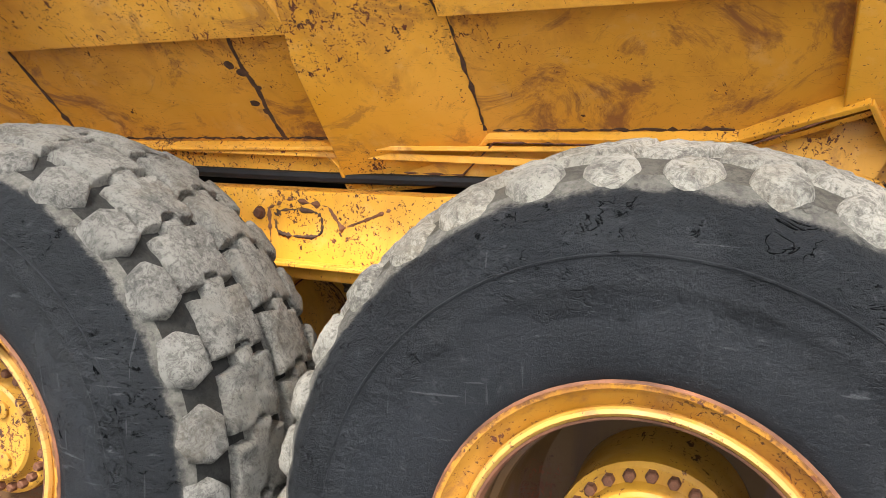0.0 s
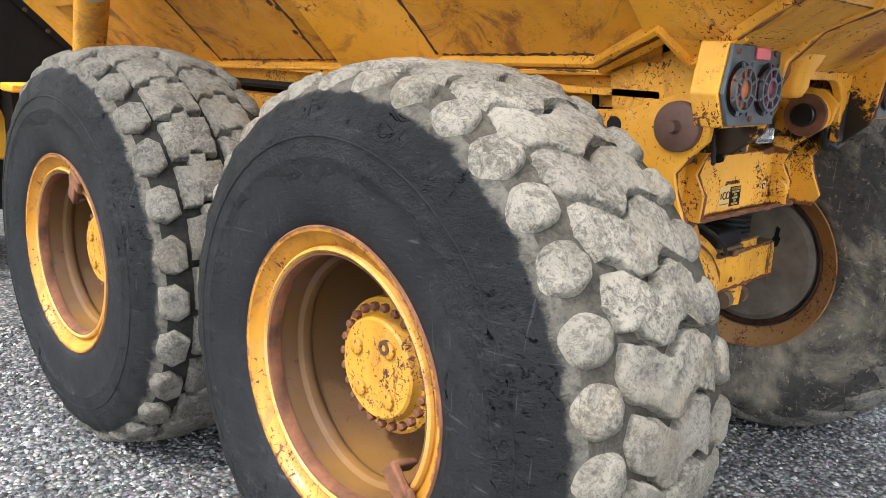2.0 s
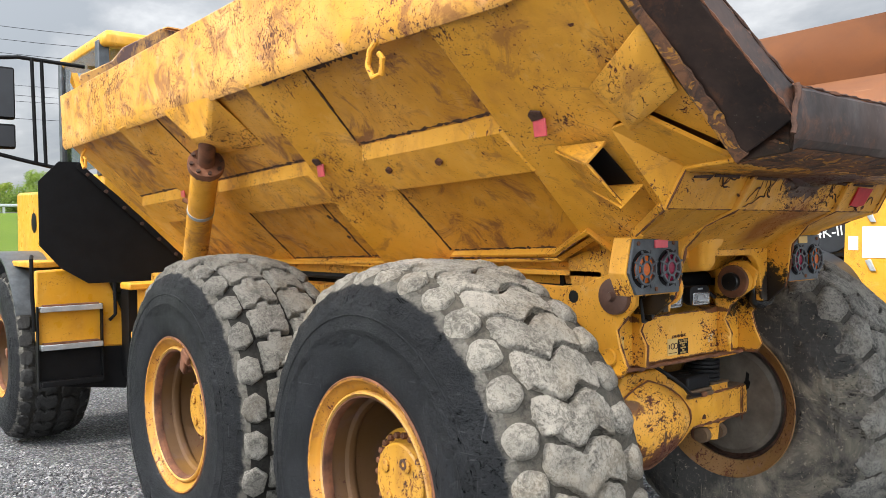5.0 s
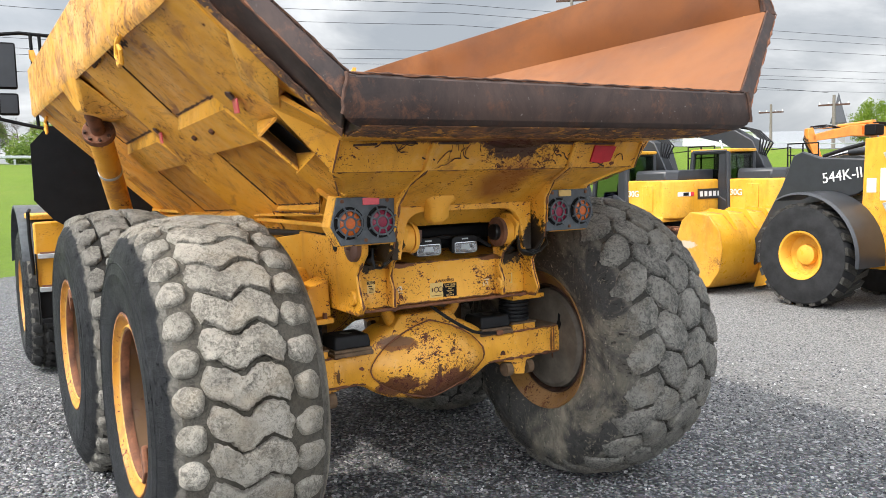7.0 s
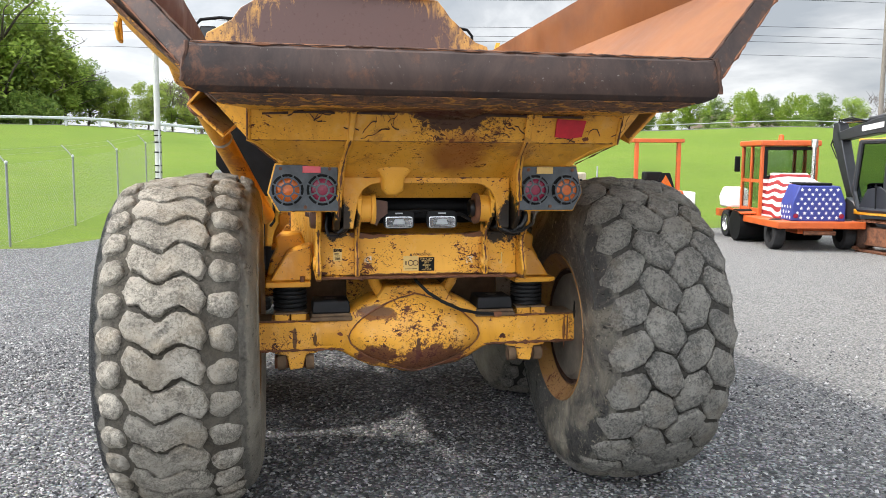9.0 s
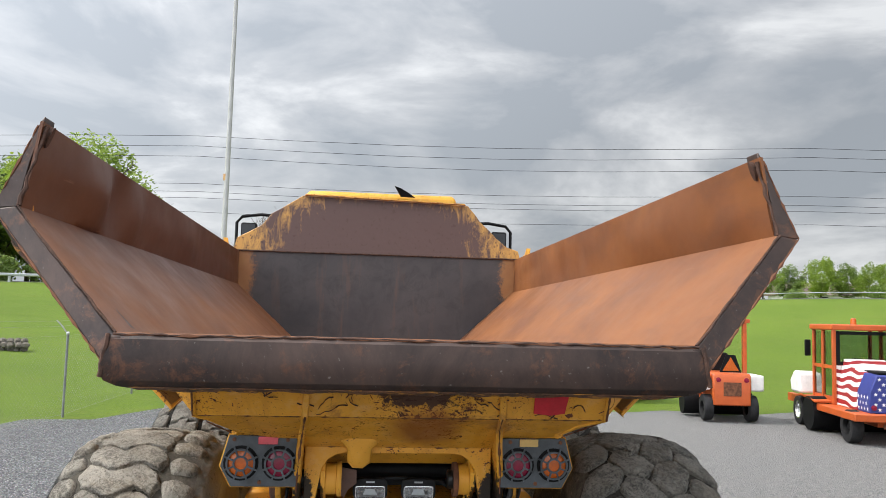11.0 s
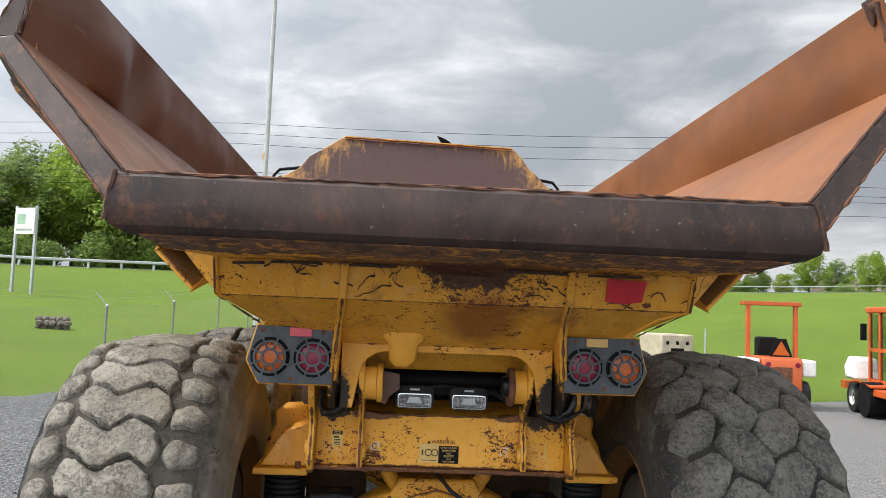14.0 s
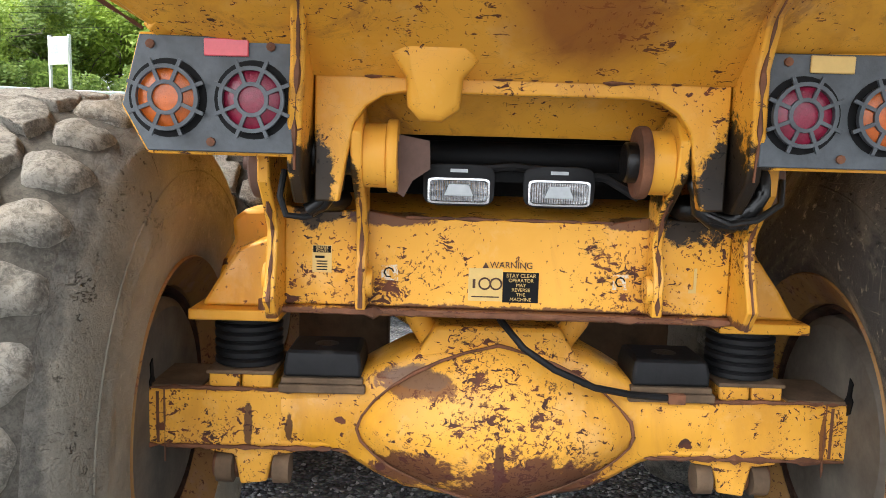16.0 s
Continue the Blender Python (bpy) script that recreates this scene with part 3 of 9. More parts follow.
# ---- dump truck ----
truck = thing("dump_truck", "yellow six-wheeled articulated dump truck with rusty open body, on gravel", "dump truck")


# -- wheels --
lumps = noise.noise
CASING = [(0.360, -0.270), (0.392, -0.318), (0.425, -0.332), (0.500, -0.343), (0.560, -0.345), (0.566, -0.347), (0.576, -0.3445), (0.612, -0.3405), (0.6135, -0.3425), (0.6165, -0.3425), (0.618, -0.3395), (0.640, -0.336), (0.690, -0.318), (0.716, -0.300), (0.741, -0.268), (0.765, -0.20), (0.776, -0.08)]


def crown(w):
    """Radius of the casing at a distance w from the middle of the tread."""
    return float(np.interp(abs(w), [-y for r, y in CASING[:10:-1]], [r for r, y in CASING[:10:-1]]))


def lug(g, outline, height, radius, drop, soft=0.2, jitter=0.0, rnd=random, dome=False, worn=0.007):
    """A tread block: outline of (along, across), wrapped round the crown."""
    n = len(outline)
    cs = sum(p[0] for p in outline) / n
    cw = sum(p[1] for p in outline) / n
    rings = []
    hh = height * (1 + rnd.uniform(-jitter, jitter))
    seat = rnd.uniform(0, 90)
    steps = ((1.06, -0.018), (1.0, hh * 0.62), (1 - soft * 0.45, hh * 0.93), (1 - soft, hh), (0.74, hh * 1.02), (0.50, hh), (0.25, hh))
    if dome:
        steps = ((1.16, -0.012), (1.08, hh * 0.20), (0.99, hh * 0.55), (0.85, hh * 0.85), (0.58, hh), (0.27, hh * 1.03))
    for grow, h in steps:
        ring = []
        for s, w in outline:
            s2, w2 = cs + (s - cs) * grow, cw + (w - cw) * grow
            r = max(radius - drop * (abs(w2) / 0.285) ** 2.6, crown(w2) - (0.003 if dome else 0.009)) + h + (worn * lumps(Vector((s2 * 34 + seat, w2 * 34, 0.5 * seat))) if h > hh * 0.5 else 0.0)
            ring.append((s2, w2, r))
        rings.append(ring)
    return rings


def wrap(g, rings, radius, phase):
    out = []
    for ring in rings:
        out.append([((r) * math.cos(phase + s / radius), w, r * math.sin(phase + s / radius)) for s, w, r in ring])
    n = len(out[0])
    g.loft(out, True, False)
    base = len(g.v) - n
    g.v.append(tuple(sum(g.v[base + j][k] for j in range(n)) / n for k in range(3)))
    c = len(g.v) - 1
    g.f += [(base + j, base + (j + 1) % n, c) for j in range(n)]


def ribbon(stations, half, ends=0.03):
    """A closed outline round a centre line of (along, across)."""
    a = [(s - half, w) for s, w in stations]
    b = [(s + half, w) for s, w in stations][::-1]
    first, last = stations[0], stations[-1]
    return a + [(last[0], last[1] + ends)] + b + [(first[0], first[1] - ends)]


def disc(s, w, rs, rw, n=12, power=1.0, rough=0.10):
    out = []
    for k in range(n):
        a = 2 * math.pi * k / n
        c, q = math.cos(a), math.sin(a)
        f = 1.0 + rough * (math.sin(3 * a + s * 900) + math.sin(5 * a + s * 2300) + math.sin(2 * a + s * 5100)) / 3
        out.append((s + f * rs * math.copysign(abs(c) ** power, c), w + f * rw * math.copysign(abs(q) ** power, q)))
    return out


def ragged(outline, amount, rnd, step=0.012):
    """Points added along an outline, each worn in or out a little."""
    out = []
    n = len(outline)
    for i in range(n):
        (a, b), (c, d) = outline[i], outline[(i + 1) % n]
        m = max(1, round(math.hypot(c - a, d - b) / step))
        out += [(a + (c - a) * k / m + rnd.gauss(0, amount), b + (d - b) * k / m + rnd.gauss(0, amount)) for k in range(m)]
    return out


def tread_waves(count, rnd):
    """Worn rock tread: round shoulder knobs, wavy bars, small inner blocks."""
    g = Geo()
    pitch = 2 * math.pi * 0.775 / count
    for i in range(count):
        ph = 2 * math.pi * i / count
        j = rnd.uniform(-0.004, 0.004)
        wrap(g, lug(g, disc(j, -0.240, 0.053 + rnd.uniform(-0.005, 0.004), 0.048, 26, 0.92, 0.10), 0.024, 0.775, 0.066, 0.20, 0.25, rnd, True), 0.775, ph)
        st = [(0.034 + j, -0.165), (0.020, -0.120), (-0.018, -0.072), (-0.022, -0.040), (0.012, 0.010), (0.024, 0.046), (0.006, 0.090), (-0.010, 0.118)]
        wrap(g, lug(g, ragged(ribbon([(q + rnd.uniform(-0.007, 0.007), u + rnd.uniform(-0.006, 0.006)) for q, u in st], pitch * 0.420, 0.026), 0.0026, rnd), 0.028, 0.775, 0.066, 0.06, 0.16, rnd), 0.775, ph + 0.028)
        wrap(g, lug(g, disc(j - 0.02, 0.208, 0.050, 0.058 + rnd.uniform(-0.008, 0.006), 26, 0.84, 0.18), 0.026, 0.775, 0.066, 0.17, 0.2, rnd, True), 0.775, ph + 0.02)
    return g


def tread_blocks(count, rnd):
    """Sharper tread: square shoulder blocks and notched slanting bars with wide grooves."""
    g = Geo()
    for i in range(count):
        ph = 2 * math.pi * i / count
        o = [(-0.040, -0.290), (0.030, -0.292), (0.050, -0.262), (0.046, -0.212), (0.018, -0.196), (-0.036, -0.204), (-0.054, -0.240)]
        wrap(g, lug(g, [(s * 1.26, w) for s, w in o], 0.034, 0.777, 0.066, 0.12, 0.1, rnd), 0.775, ph)
        o = [(-0.050, -0.165), (0.028, -0.176), (0.062, -0.128), (0.030, -0.088), (0.052, -0.040), (0.040, 0.004), (-0.010, 0.016), (-0.052, -0.020), (-0.064, -0.070), (-0.036, -0.112)]
        wrap(g, lug(g, [(s * 1.26, w) for s, w in o], 0.034, 0.777, 0.066, 0.09, 0.08, rnd), 0.775, ph + 0.090)
        o = [(-0.052, 0.030), (0.010, 0.036), (0.052, 0.060), (0.058, 0.120), (0.026, 0.168), (-0.034, 0.160), (-0.056, 0.110)]
        wrap(g, lug(g, [(s * 1.26, w) for s, w in o], 0.034, 0.777, 0.066, 0.1, 0.08, rnd), 0.775, ph + 0.03)
        o = [(-0.040, 0.290), (0.030, 0.292), (0.050, 0.262), (0.046, 0.212), (0.0, 0.196), (-0.050, 0.212)]
        wrap(g, lug(g, [(s * 1.26, w) for s, w in o], 0.034, 0.777, 0.066, 0.12, 0.1, rnd), 0.775, ph + 0.07)
    return g


def tread_lock(count, rnd):
    """Staggered tread: domed shoulder knobs and two columns of stepped blocks that almost meet."""
    g = Geo()
    pitch = 2 * math.pi * 0.775 / count
    steps = ((-0.182, -0.128, 0.050, 0.030), (-0.128, -0.072, 0.088, 0.012), (-0.072, -0.016, 0.060, 0.022))
    for i in range(count):
        ph = 2 * math.pi * i / count
        j = rnd.uniform(-0.004, 0.004)
        for s in (-1, 1):
            o = [(-0.052, -0.284), (0.0, -0.296), (0.052, -0.284), (0.070, -0.244), (0.040, -0.202), (-0.040, -0.202), (-0.070, -0.244)]
            o = [(u * 1.02 + j + rnd.uniform(-0.006, 0.006), w + rnd.uniform(-0.005, 0.005)) for u, w in o]
            wrap(g, lug(g, [(u, w * -s) for u, w in o], 0.036, 0.777, 0.066, 0.22, 0.15, rnd), 0.775, ph + (0.0 if s < 0 else 0.1))
            up = [q for w0, w1, u, gap in steps for q in ((u, w0), (u, w1))]
            lo = [q for w0, w1, u, gap in steps for q in ((u - pitch + gap, w0), (u - pitch + gap, w1))][::-1]
            o = ragged([(u + rnd.uniform(-0.004, 0.004), w + rnd.uniform(-0.003, 0.003)) for u, w in up + lo], 0.0013, rnd)
            wrap(g, lug(g, [(u, w if s < 0 else -w) for u, w in o], 0.034, 0.777, 0.066, 0.07, 0.06, rnd), 0.775, ph + (0.09 if s < 0 else 0.20))
    return g


def tread_hex(count, rnd):
    """Closed tread of worn six-sided blocks with narrow dark grooves."""
    g = Geo()
    pitch = 2 * math.pi * 0.775 / count
    hs = pitch * 0.462
    for i in range(count):
        for row, w in enumerate((-0.226, -0.076, 0.076, 0.226)):
            ph = 2 * math.pi * (i + 0.5 * (row % 2)) / count
            hw, q = (0.100, 0.045) if row in (1, 2) else (0.094, 0.054)
            o = [(-hs, -q), (0.0, -hw), (hs, -q), (hs, q), (0.0, hw), (-hs, q)]
            o = [(s * (1.0 if row in (1, 2) else 0.92) + 0.42 * v * (1 if row % 2 else -1) + rnd.uniform(-0.009, 0.009), w + v + rnd.uniform(-0.008, 0.008)) for s, v in o]
            o2 = []
            for k in range(6):
                a, b = o[k], o[(k + 1) % 6]
                o2 += [(a[0] * 0.87 + b[0] * 0.13, a[1] * 0.87 + b[1] * 0.13), (a[0] * 0.13 + b[0] * 0.87, a[1] * 0.13 + b[1] * 0.87)]
            wrap(g, lug(g, ragged(o2, 0.0016, rnd), 0.028, 0.774, 0.060, 0.15, 0.22, rnd), 0.775, ph)
    return g


def scallop(q):
    """Worn wavy shoulder at the outer edge of a sidewall."""
    x, y, z = q
    r, a = math.hypot(x, z), math.atan2(z, x)
    f = max(0.0, min(1.0, (r - 0.655) / 0.06)) * (1.0 if r < 0.735 else 0.0)
    wave = 0.003 * math.sin(34 * a) + 0.002 * math.sin(21 * a + 1) + 0.0015 * math.sin(53 * a + 2)
    return (x * (1 + f * wave), y * (1 + 2.0 * f * wave), z * (1 + f * wave))


def wheel(name, tread, lugmat, groovemat, side_out, side_in, seed, spin):
    """One wheel, its outer side towards -y, hub at the origin."""
    rnd = random.Random(seed)
    w = new(name)
    half = CASING[:15]
    mid = CASING[14:] + [(r, -y) for r, y in CASING[14:]][::-1]
    side = Geo().lathe(half, segs=144)
    side.v = [scallop(q) for q in side.v]
    part("outer_sidewall", turned(side, pose(0, 0, 0, 0, spin, 0)), side_out, w)
    part("inner_sidewall", Geo().lathe([(r, -y) for r, y in half], segs=96), side_in, w)
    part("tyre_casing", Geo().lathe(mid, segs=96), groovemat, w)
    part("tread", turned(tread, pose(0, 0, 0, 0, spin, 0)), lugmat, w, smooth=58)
    rim = [(0.372, -0.275), (0.395, -0.300), (0.3975, -0.318), (0.393, -0.326), (0.384, -0.324), (0.376, -0.310), (0.366, -0.300), (0.345, -0.286), (0.341, -0.292), (0.334, -0.298), (0.327, -0.292), (0.322, -0.278)]
    part("rim", Geo().lathe(rim, segs=72), RIM, w)
    part("rim_bowl", Geo().lathe([(0.322, -0.278), (0.318, -0.20), (0.312, -0.10), (0.300, 0.02), (0.270, 0.055), (0.19, 0.060)], segs=72), BOWL, w, "rim bowl, dusty brown darkened for shade")
    part("bowl_ridge", Geo().lathe([(0.317, -0.205), (0.303, -0.196), (0.299, -0.180), (0.303, -0.166), (0.314, -0.156)], segs=72), BOWL, w, "dusty ridge inside the rim, darkened for shade")
    part("rim_edge", Geo().lathe([(0.394, -0.3255), (0.3985, -0.322), (0.4005, -0.314), (0.3985, -0.305), (0.394, -0.301)], segs=72), RUSTY, w, "rusty rim flange edge")
    part("lock_ring", Geo().lathe([(0.344, -0.2925), (0.341, -0.302), (0.334, -0.306), (0.327, -0.300), (0.324, -0.290)], segs=72), LOCKRING, w, "worn pale lock ring")
    part("rim_lip", Geo().lathe([(0.3265, -0.3005), (0.321, -0.298), (0.3175, -0.289), (0.3160, -0.277), (0.3172, -0.262)], segs=72), RUSTY, w, "rusty inner rim lip")
    inner = [(0.19, 0.062), (0.30, 0.066), (0.312, 0.12), (0.318, 0.26), (0.345, 0.286), (0.366, 0.30), (0.393, 0.326), (0.3975, 0.318), (0.372, 0.275)]
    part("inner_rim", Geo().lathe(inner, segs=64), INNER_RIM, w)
    part("brake_plate", Geo().lathe([(0.02, 0.262), (0.262, 0.266), (0.285, 0.250), (0.292, 0.20), (0.292, 0.10)], segs=48), BACKPLATE, w)
    hub = Geo().lathe([(0.19, 0.062), (0.185, -0.05), (0.188, -0.115), (0.186, -0.135), (0.176, -0.142), (0.148, -0.142), (0.142, -0.150), (0.139, -0.172), (0.132, -0.178), (0.03, -0.180), (0.001, -0.180)], segs=48)
    h = part("hub", hub, HUB, w)
    bolt = mesh("hub_bolt", Geo().lathe([(0.0125, -0.138), (0.0125, -0.158), (0.009, -0.162), (0.0005, -0.162)], (0, 0, 0), "y", 6), RUSTY)
    for i in range(24):
        a = 2 * math.pi * i / 24
        o = new("hub_bolt", bolt)
        o.parent = w
        o.matrix_basis = pose(0.163 * math.cos(a), 0, 0.163 * math.sin(a))
    cap = mesh("hub_plug", Geo().lathe([(0.024, -0.176), (0.024, -0.187), (0.019, -0.190), (0.0005, -0.190)], (0, 0, 0), "y", 16), HUB)
    for a in (0.9, 2.6, 4.0, 5.4):
        o = new("hub_plug", cap)
        o.parent = w
        o.matrix_basis = pose(0.088 * math.cos(a), 0, 0.088 * math.sin(a))
    drain = Geo().lathe([(0.020, -0.178), (0.020, -0.192), (0.010, -0.193), (0.0095, -0.182), (0.0005, -0.182)], (0.045, 0, 0.075), "y", 12)
    part("drain_plug", drain, SEAM, w)
    a = radians(spin)
    clamp = Geo()
    clamp.slab([(-0.046, -0.312, 0.338), (0.044, -0.312, 0.330), (0.052, -0.318, 0.384), (-0.030, -0.318, 0.392)], (0, -0.020, 0))
    clamp.slab([(-0.040, -0.325, 0.262), (0.012, -0.325, 0.256), (0.022, -0.335, 0.346), (-0.034, -0.335, 0.350)], (0, 0.022, 0))
    clamp.slab([(-0.040, -0.320, 0.258), (0.012, -0.320, 0.253), (0.010, -0.250, 0.268), (-0.036, -0.250, 0.272)], (0, 0, 0.018))
    part("valve_guard", turned(clamp, pose(0, 0, 0, 0, spin, 0)), RUSTY, w, "rusty steel valve guard", 0.006)
    return w


def put_wheel(w, x, y, z, toe=0.0):
    """Hub at x, y, z; the outer side looks away from the middle line; toe in degrees."""
    w.matrix_basis = pose(x, y, z, 0, 0, toe if y < 0 else 180 + toe)
    w.parent = truck
    return w


rr = random.Random(3)
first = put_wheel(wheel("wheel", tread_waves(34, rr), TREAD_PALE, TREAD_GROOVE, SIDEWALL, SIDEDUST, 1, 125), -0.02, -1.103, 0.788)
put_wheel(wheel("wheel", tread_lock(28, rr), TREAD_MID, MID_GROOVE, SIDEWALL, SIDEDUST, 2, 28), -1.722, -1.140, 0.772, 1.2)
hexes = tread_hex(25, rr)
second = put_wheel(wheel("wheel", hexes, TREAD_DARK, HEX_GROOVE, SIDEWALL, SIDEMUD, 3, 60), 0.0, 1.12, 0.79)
for w, q in ((first, 1), (second, -1)):
    part("plate_slot", Geo().slab([(q * x, 0.2655, z) for x, z in ((0.098, 0.060), (0.120, 0.075), (0.128, 0.108), (0.118, 0.118), (0.122, 0.150), (0.106, 0.160), (0.100, 0.115), (0.088, 0.095))], (0, 0.003, 0)), BLACK, w, "dark torn slot in the plate")
    # dark ring added where the gap round the plate lies in shade
    part("plate_gap_ring", Geo().lathe([(0.292, 0.205), (0.312, 0.215), (0.316, 0.245), (0.306, 0.262)], segs=64), SEAM, w, "dark ring for the shaded gap round the plate")
put_wheel(wheel("wheel", tread_blocks(30, rr), TREAD_DARK, GROOVE_DARK, SIDEWALL, SIDEDUST, 4, 200), -1.67, 1.12, 0.765)
FRONT_X = -6.16
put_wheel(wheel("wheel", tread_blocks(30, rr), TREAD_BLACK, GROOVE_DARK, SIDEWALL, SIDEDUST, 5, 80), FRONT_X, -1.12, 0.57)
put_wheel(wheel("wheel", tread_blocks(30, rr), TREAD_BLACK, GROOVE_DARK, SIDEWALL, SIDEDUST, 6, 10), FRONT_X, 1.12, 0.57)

# -- dump body --
body = new("dump_body")
body.parent = truck


def on_side(s, x, z, out=0.0):
    """A point of the sloping outer side of the body, s = -1 left, 1 right; out: metres proud."""
    return Vector((x, s * (0.52 + (z - 1.56) * 1.073 + 0.6817 * out), z - 0.7316 * out))


def side_slab(g, s, xz, out0, out1):
    """A plate lying on the sloping side, from out0 to out1."""
    n = Vector((0, s * 0.6817, -0.7316))
    return g.slab([on_side(s, x, z, out0) for x, z in xz], n * (out1 - out0))


TOP = 2.36
for s in (-1, 1):
    # recessed skin and ribs
    for x0, x1, out in ((-3.92, -2.66, -0.030), (-2.26, -1.0, -0.016), (-0.68, 0.30, -0.046)):
        part("side_panel", side_slab(Geo(), s, [(x0, 1.44), (min(x1, 0.20), 1.455), (x1, 1.455 if x1 < 0 else 1.63), (x1, 2.38), (x0, 2.38)], out - 0.008, out), PANEL, body, "scuffed recessed side panel")
    # plates that lap like clapboards: proud at the front edge, let in at the weld behind
    ribs = [([(-3.92, 1.43), (-3.72, 1.43), (-3.72, TOP), (-3.92, TOP)], -3.92, 0.0, -3.72, -0.026),
            ([(-2.76, 1.47), (-2.30, 1.475), (-2.235, 1.51), (-2.225, TOP), (-2.70, TOP)], -2.76, 0.045, -2.235, -0.013),
            ([(-1.137, 1.428), (-0.80, 1.431), (-0.640, 1.557), (-0.657, 2.066), (-0.60, TOP), (-1.0, TOP), (-1.04, 2.05), (-1.115, 1.80), (-1.130, 1.53)], -1.137, 0.045, -0.64, -0.042),
            ([(0.29, 1.655), (0.345, 1.690), (0.40, 1.605), (0.70, 1.730), (0.72, 2.0), (0.86, 2.02), (0.86, TOP), (0.27, TOP)], 0.27, 0.0, 0.86, -0.032)]
    for outline, xa, oa, xb, ob_ in ribs:
        outs = [oa + (ob_ - oa) * (x - xa) / (xb - xa) for x, z in outline]
        part("side_rib", Geo().loft([[on_side(s, x, z, -0.085) for x, z in outline], [on_side(s, x, z, o) for (x, z), o in zip(outline, outs)]]), HULL, body, "", 0.005)
    part("rear_side_panel", side_slab(Geo(), s, [(0.858, 2.015), (1.067, 1.888), (1.03, 2.36), (0.86, 2.36)], -0.0715, -0.038), HULL, body)
    # facet that folds in from the side to the bolster
    p1, p2, p3 = on_side(s, 0.70, 1.73), on_side(s, 0.86, 2.02), on_side(s, 0.72, 2.0)
    kn, tp, lc = Vector((0.767, s * 0.777, 1.757)), Vector((0.837, s * 0.773, 1.883)), Vector((1.067, s * 0.868, 1.886))
    fold = Vector((0, -s * 0.012, 0.012))
    for tri in ((p1, kn, p3), (kn, tp, p3), (p3, tp, p2), (tp, lc, p2)):
        part("tail_facet", Geo().slab(tri, fold), HULL, body)
    part("tail_lip_edge", Geo().tube([on_side(s, 0.40, 1.605, 0.004), p1, kn, tp, lc], 0.009, 8), HULL, body)
    # belt rails between the ribs
    for x0, x1, out in ((-3.72, -2.72, -0.030), (-2.235, -1.06, -0.016), (-0.655, 0.31, -0.046)):
        rings = []
        for x, dx, lift in ((x0, -0.02, 0.0), (x0 + 0.012, -0.008, 0.058), (x1 - 0.05, 0.03, 0.058), (x1, 0.06, 0.0)):
            zt = 0.029 * (x - 0.08)
            rings.append([on_side(s, x + q * dx, z + zt, out - 0.006 + o) for z, o, q in ((1.876, 0.0, 1), (1.900, lift, 1), (2.030, lift, 0), (2.064, 0.0, 0))])
        part("belt_rail", Geo().loft(rings, True, True), HULL, body, "", 0.004)
    # keel flange and the web under it
    part("keel_flange", Geo().slab([(-3.9, s * 0.40, 1.442), (0.09, s * 0.42, 1.562), (0.09, s * 0.532, 1.562), (-3.9, s * 0.49, 1.442)], (0, 0, 0.016)), HULL, body, "", 0.004)
    part("keel_web", Geo().slab([(-3.9, s * 0.425, 1.375), (0.25, s * 0.425, 1.47), (0.38, s * 0.46, 1.60), (0.10, s * 0.45, 1.57), (-3.9, s * 0.425, 1.455)], (0, s * -0.03, 0)), HULL, body)
    part("keel_step", Geo().slab([(0.08, s * 0.52, 1.562), (0.36, s * 0.62, 1.662), (0.37, s * 0.645, 1.678), (0.09, s * 0.555, 1.578)], (0.012, s * -0.02, 0.012)), HULL, body)
    part("keel_step_side", Geo().slab([(0.10, s * 0.50, 1.57), (0.36, s * 0.50, 1.665), (0.42, s * 0.50, 1.58), (0.36, s * 0.50, 1.46), (0.12, s * 0.50, 1.46)], (0, s * -0.02, 0)), HULL, body)
    # bent lip that follows the rib feet
    low = [(-2.84, 1.487, 0.0), (-2.76, 1.466, 0.05), (-2.30, 1.470, -0.005), (-2.235, 1.508, 0.0), (-1.20, 1.535, 0.0), (-1.135, 1.500, 0.04), (-1.135, 1.426, 0.048), (-0.80, 1.429, -0.012), (-0.635, 1.556, -0.03), (0.06, 1.580, -0.02), (0.345, 1.690, 0.006), (0.40, 1.605, 0.006), (0.58, 1.678, 0.006)]
    for (xa, za, oa), (xb, zb, ob_) in zip(low, low[1:]):
        d = Vector((zb - za, 0, xa - xb)).normalized() * 0.006
        strip = ((xa - d.x, za - d.z, oa), (xb - d.x, zb - d.z, ob_), (xb + d.x, zb + d.z, ob_), (xa + d.x, za + d.z, oa))
        part("keel_lip", Geo().loft([[on_side(s, x, z, o - 0.045) for x, z, o in strip], [on_side(s, x, z, o + 0.010) for x, z, o in strip]]), HULL, body, "", 0.002)
    # top rail: box beam that leans in towards the tail
    rings = []
    for x, yo, zb, zt, yt in ((-3.95, 1.405, 2.31, 2.70, 1.415), (-0.2, 1.390, 2.335, 2.735, 1.405), (0.62, 1.378, 2.335, 2.745, 1.340), (0.985, 1.335, 2.40, 2.742, 1.278)):
        rings.append([Vector((x, s * y, z)) for y, z in ((yo - 0.02, zb), (yo, zb + 0.03), (yo, zb + 0.10), (yt, zt), (yt - (0.032 if x < 0 else 0.012), zt + 0.012), (yo - (0.095 if x < -1 else 0.03), zb + 0.11))])
    part("top_rail", Geo().loft(rings), RAIL, body, "top rail with flaked yellow paint", 0.01)
    # hoist bracket under the rail
    tip = Vector((-1.62, s * 1.325, 2.165))
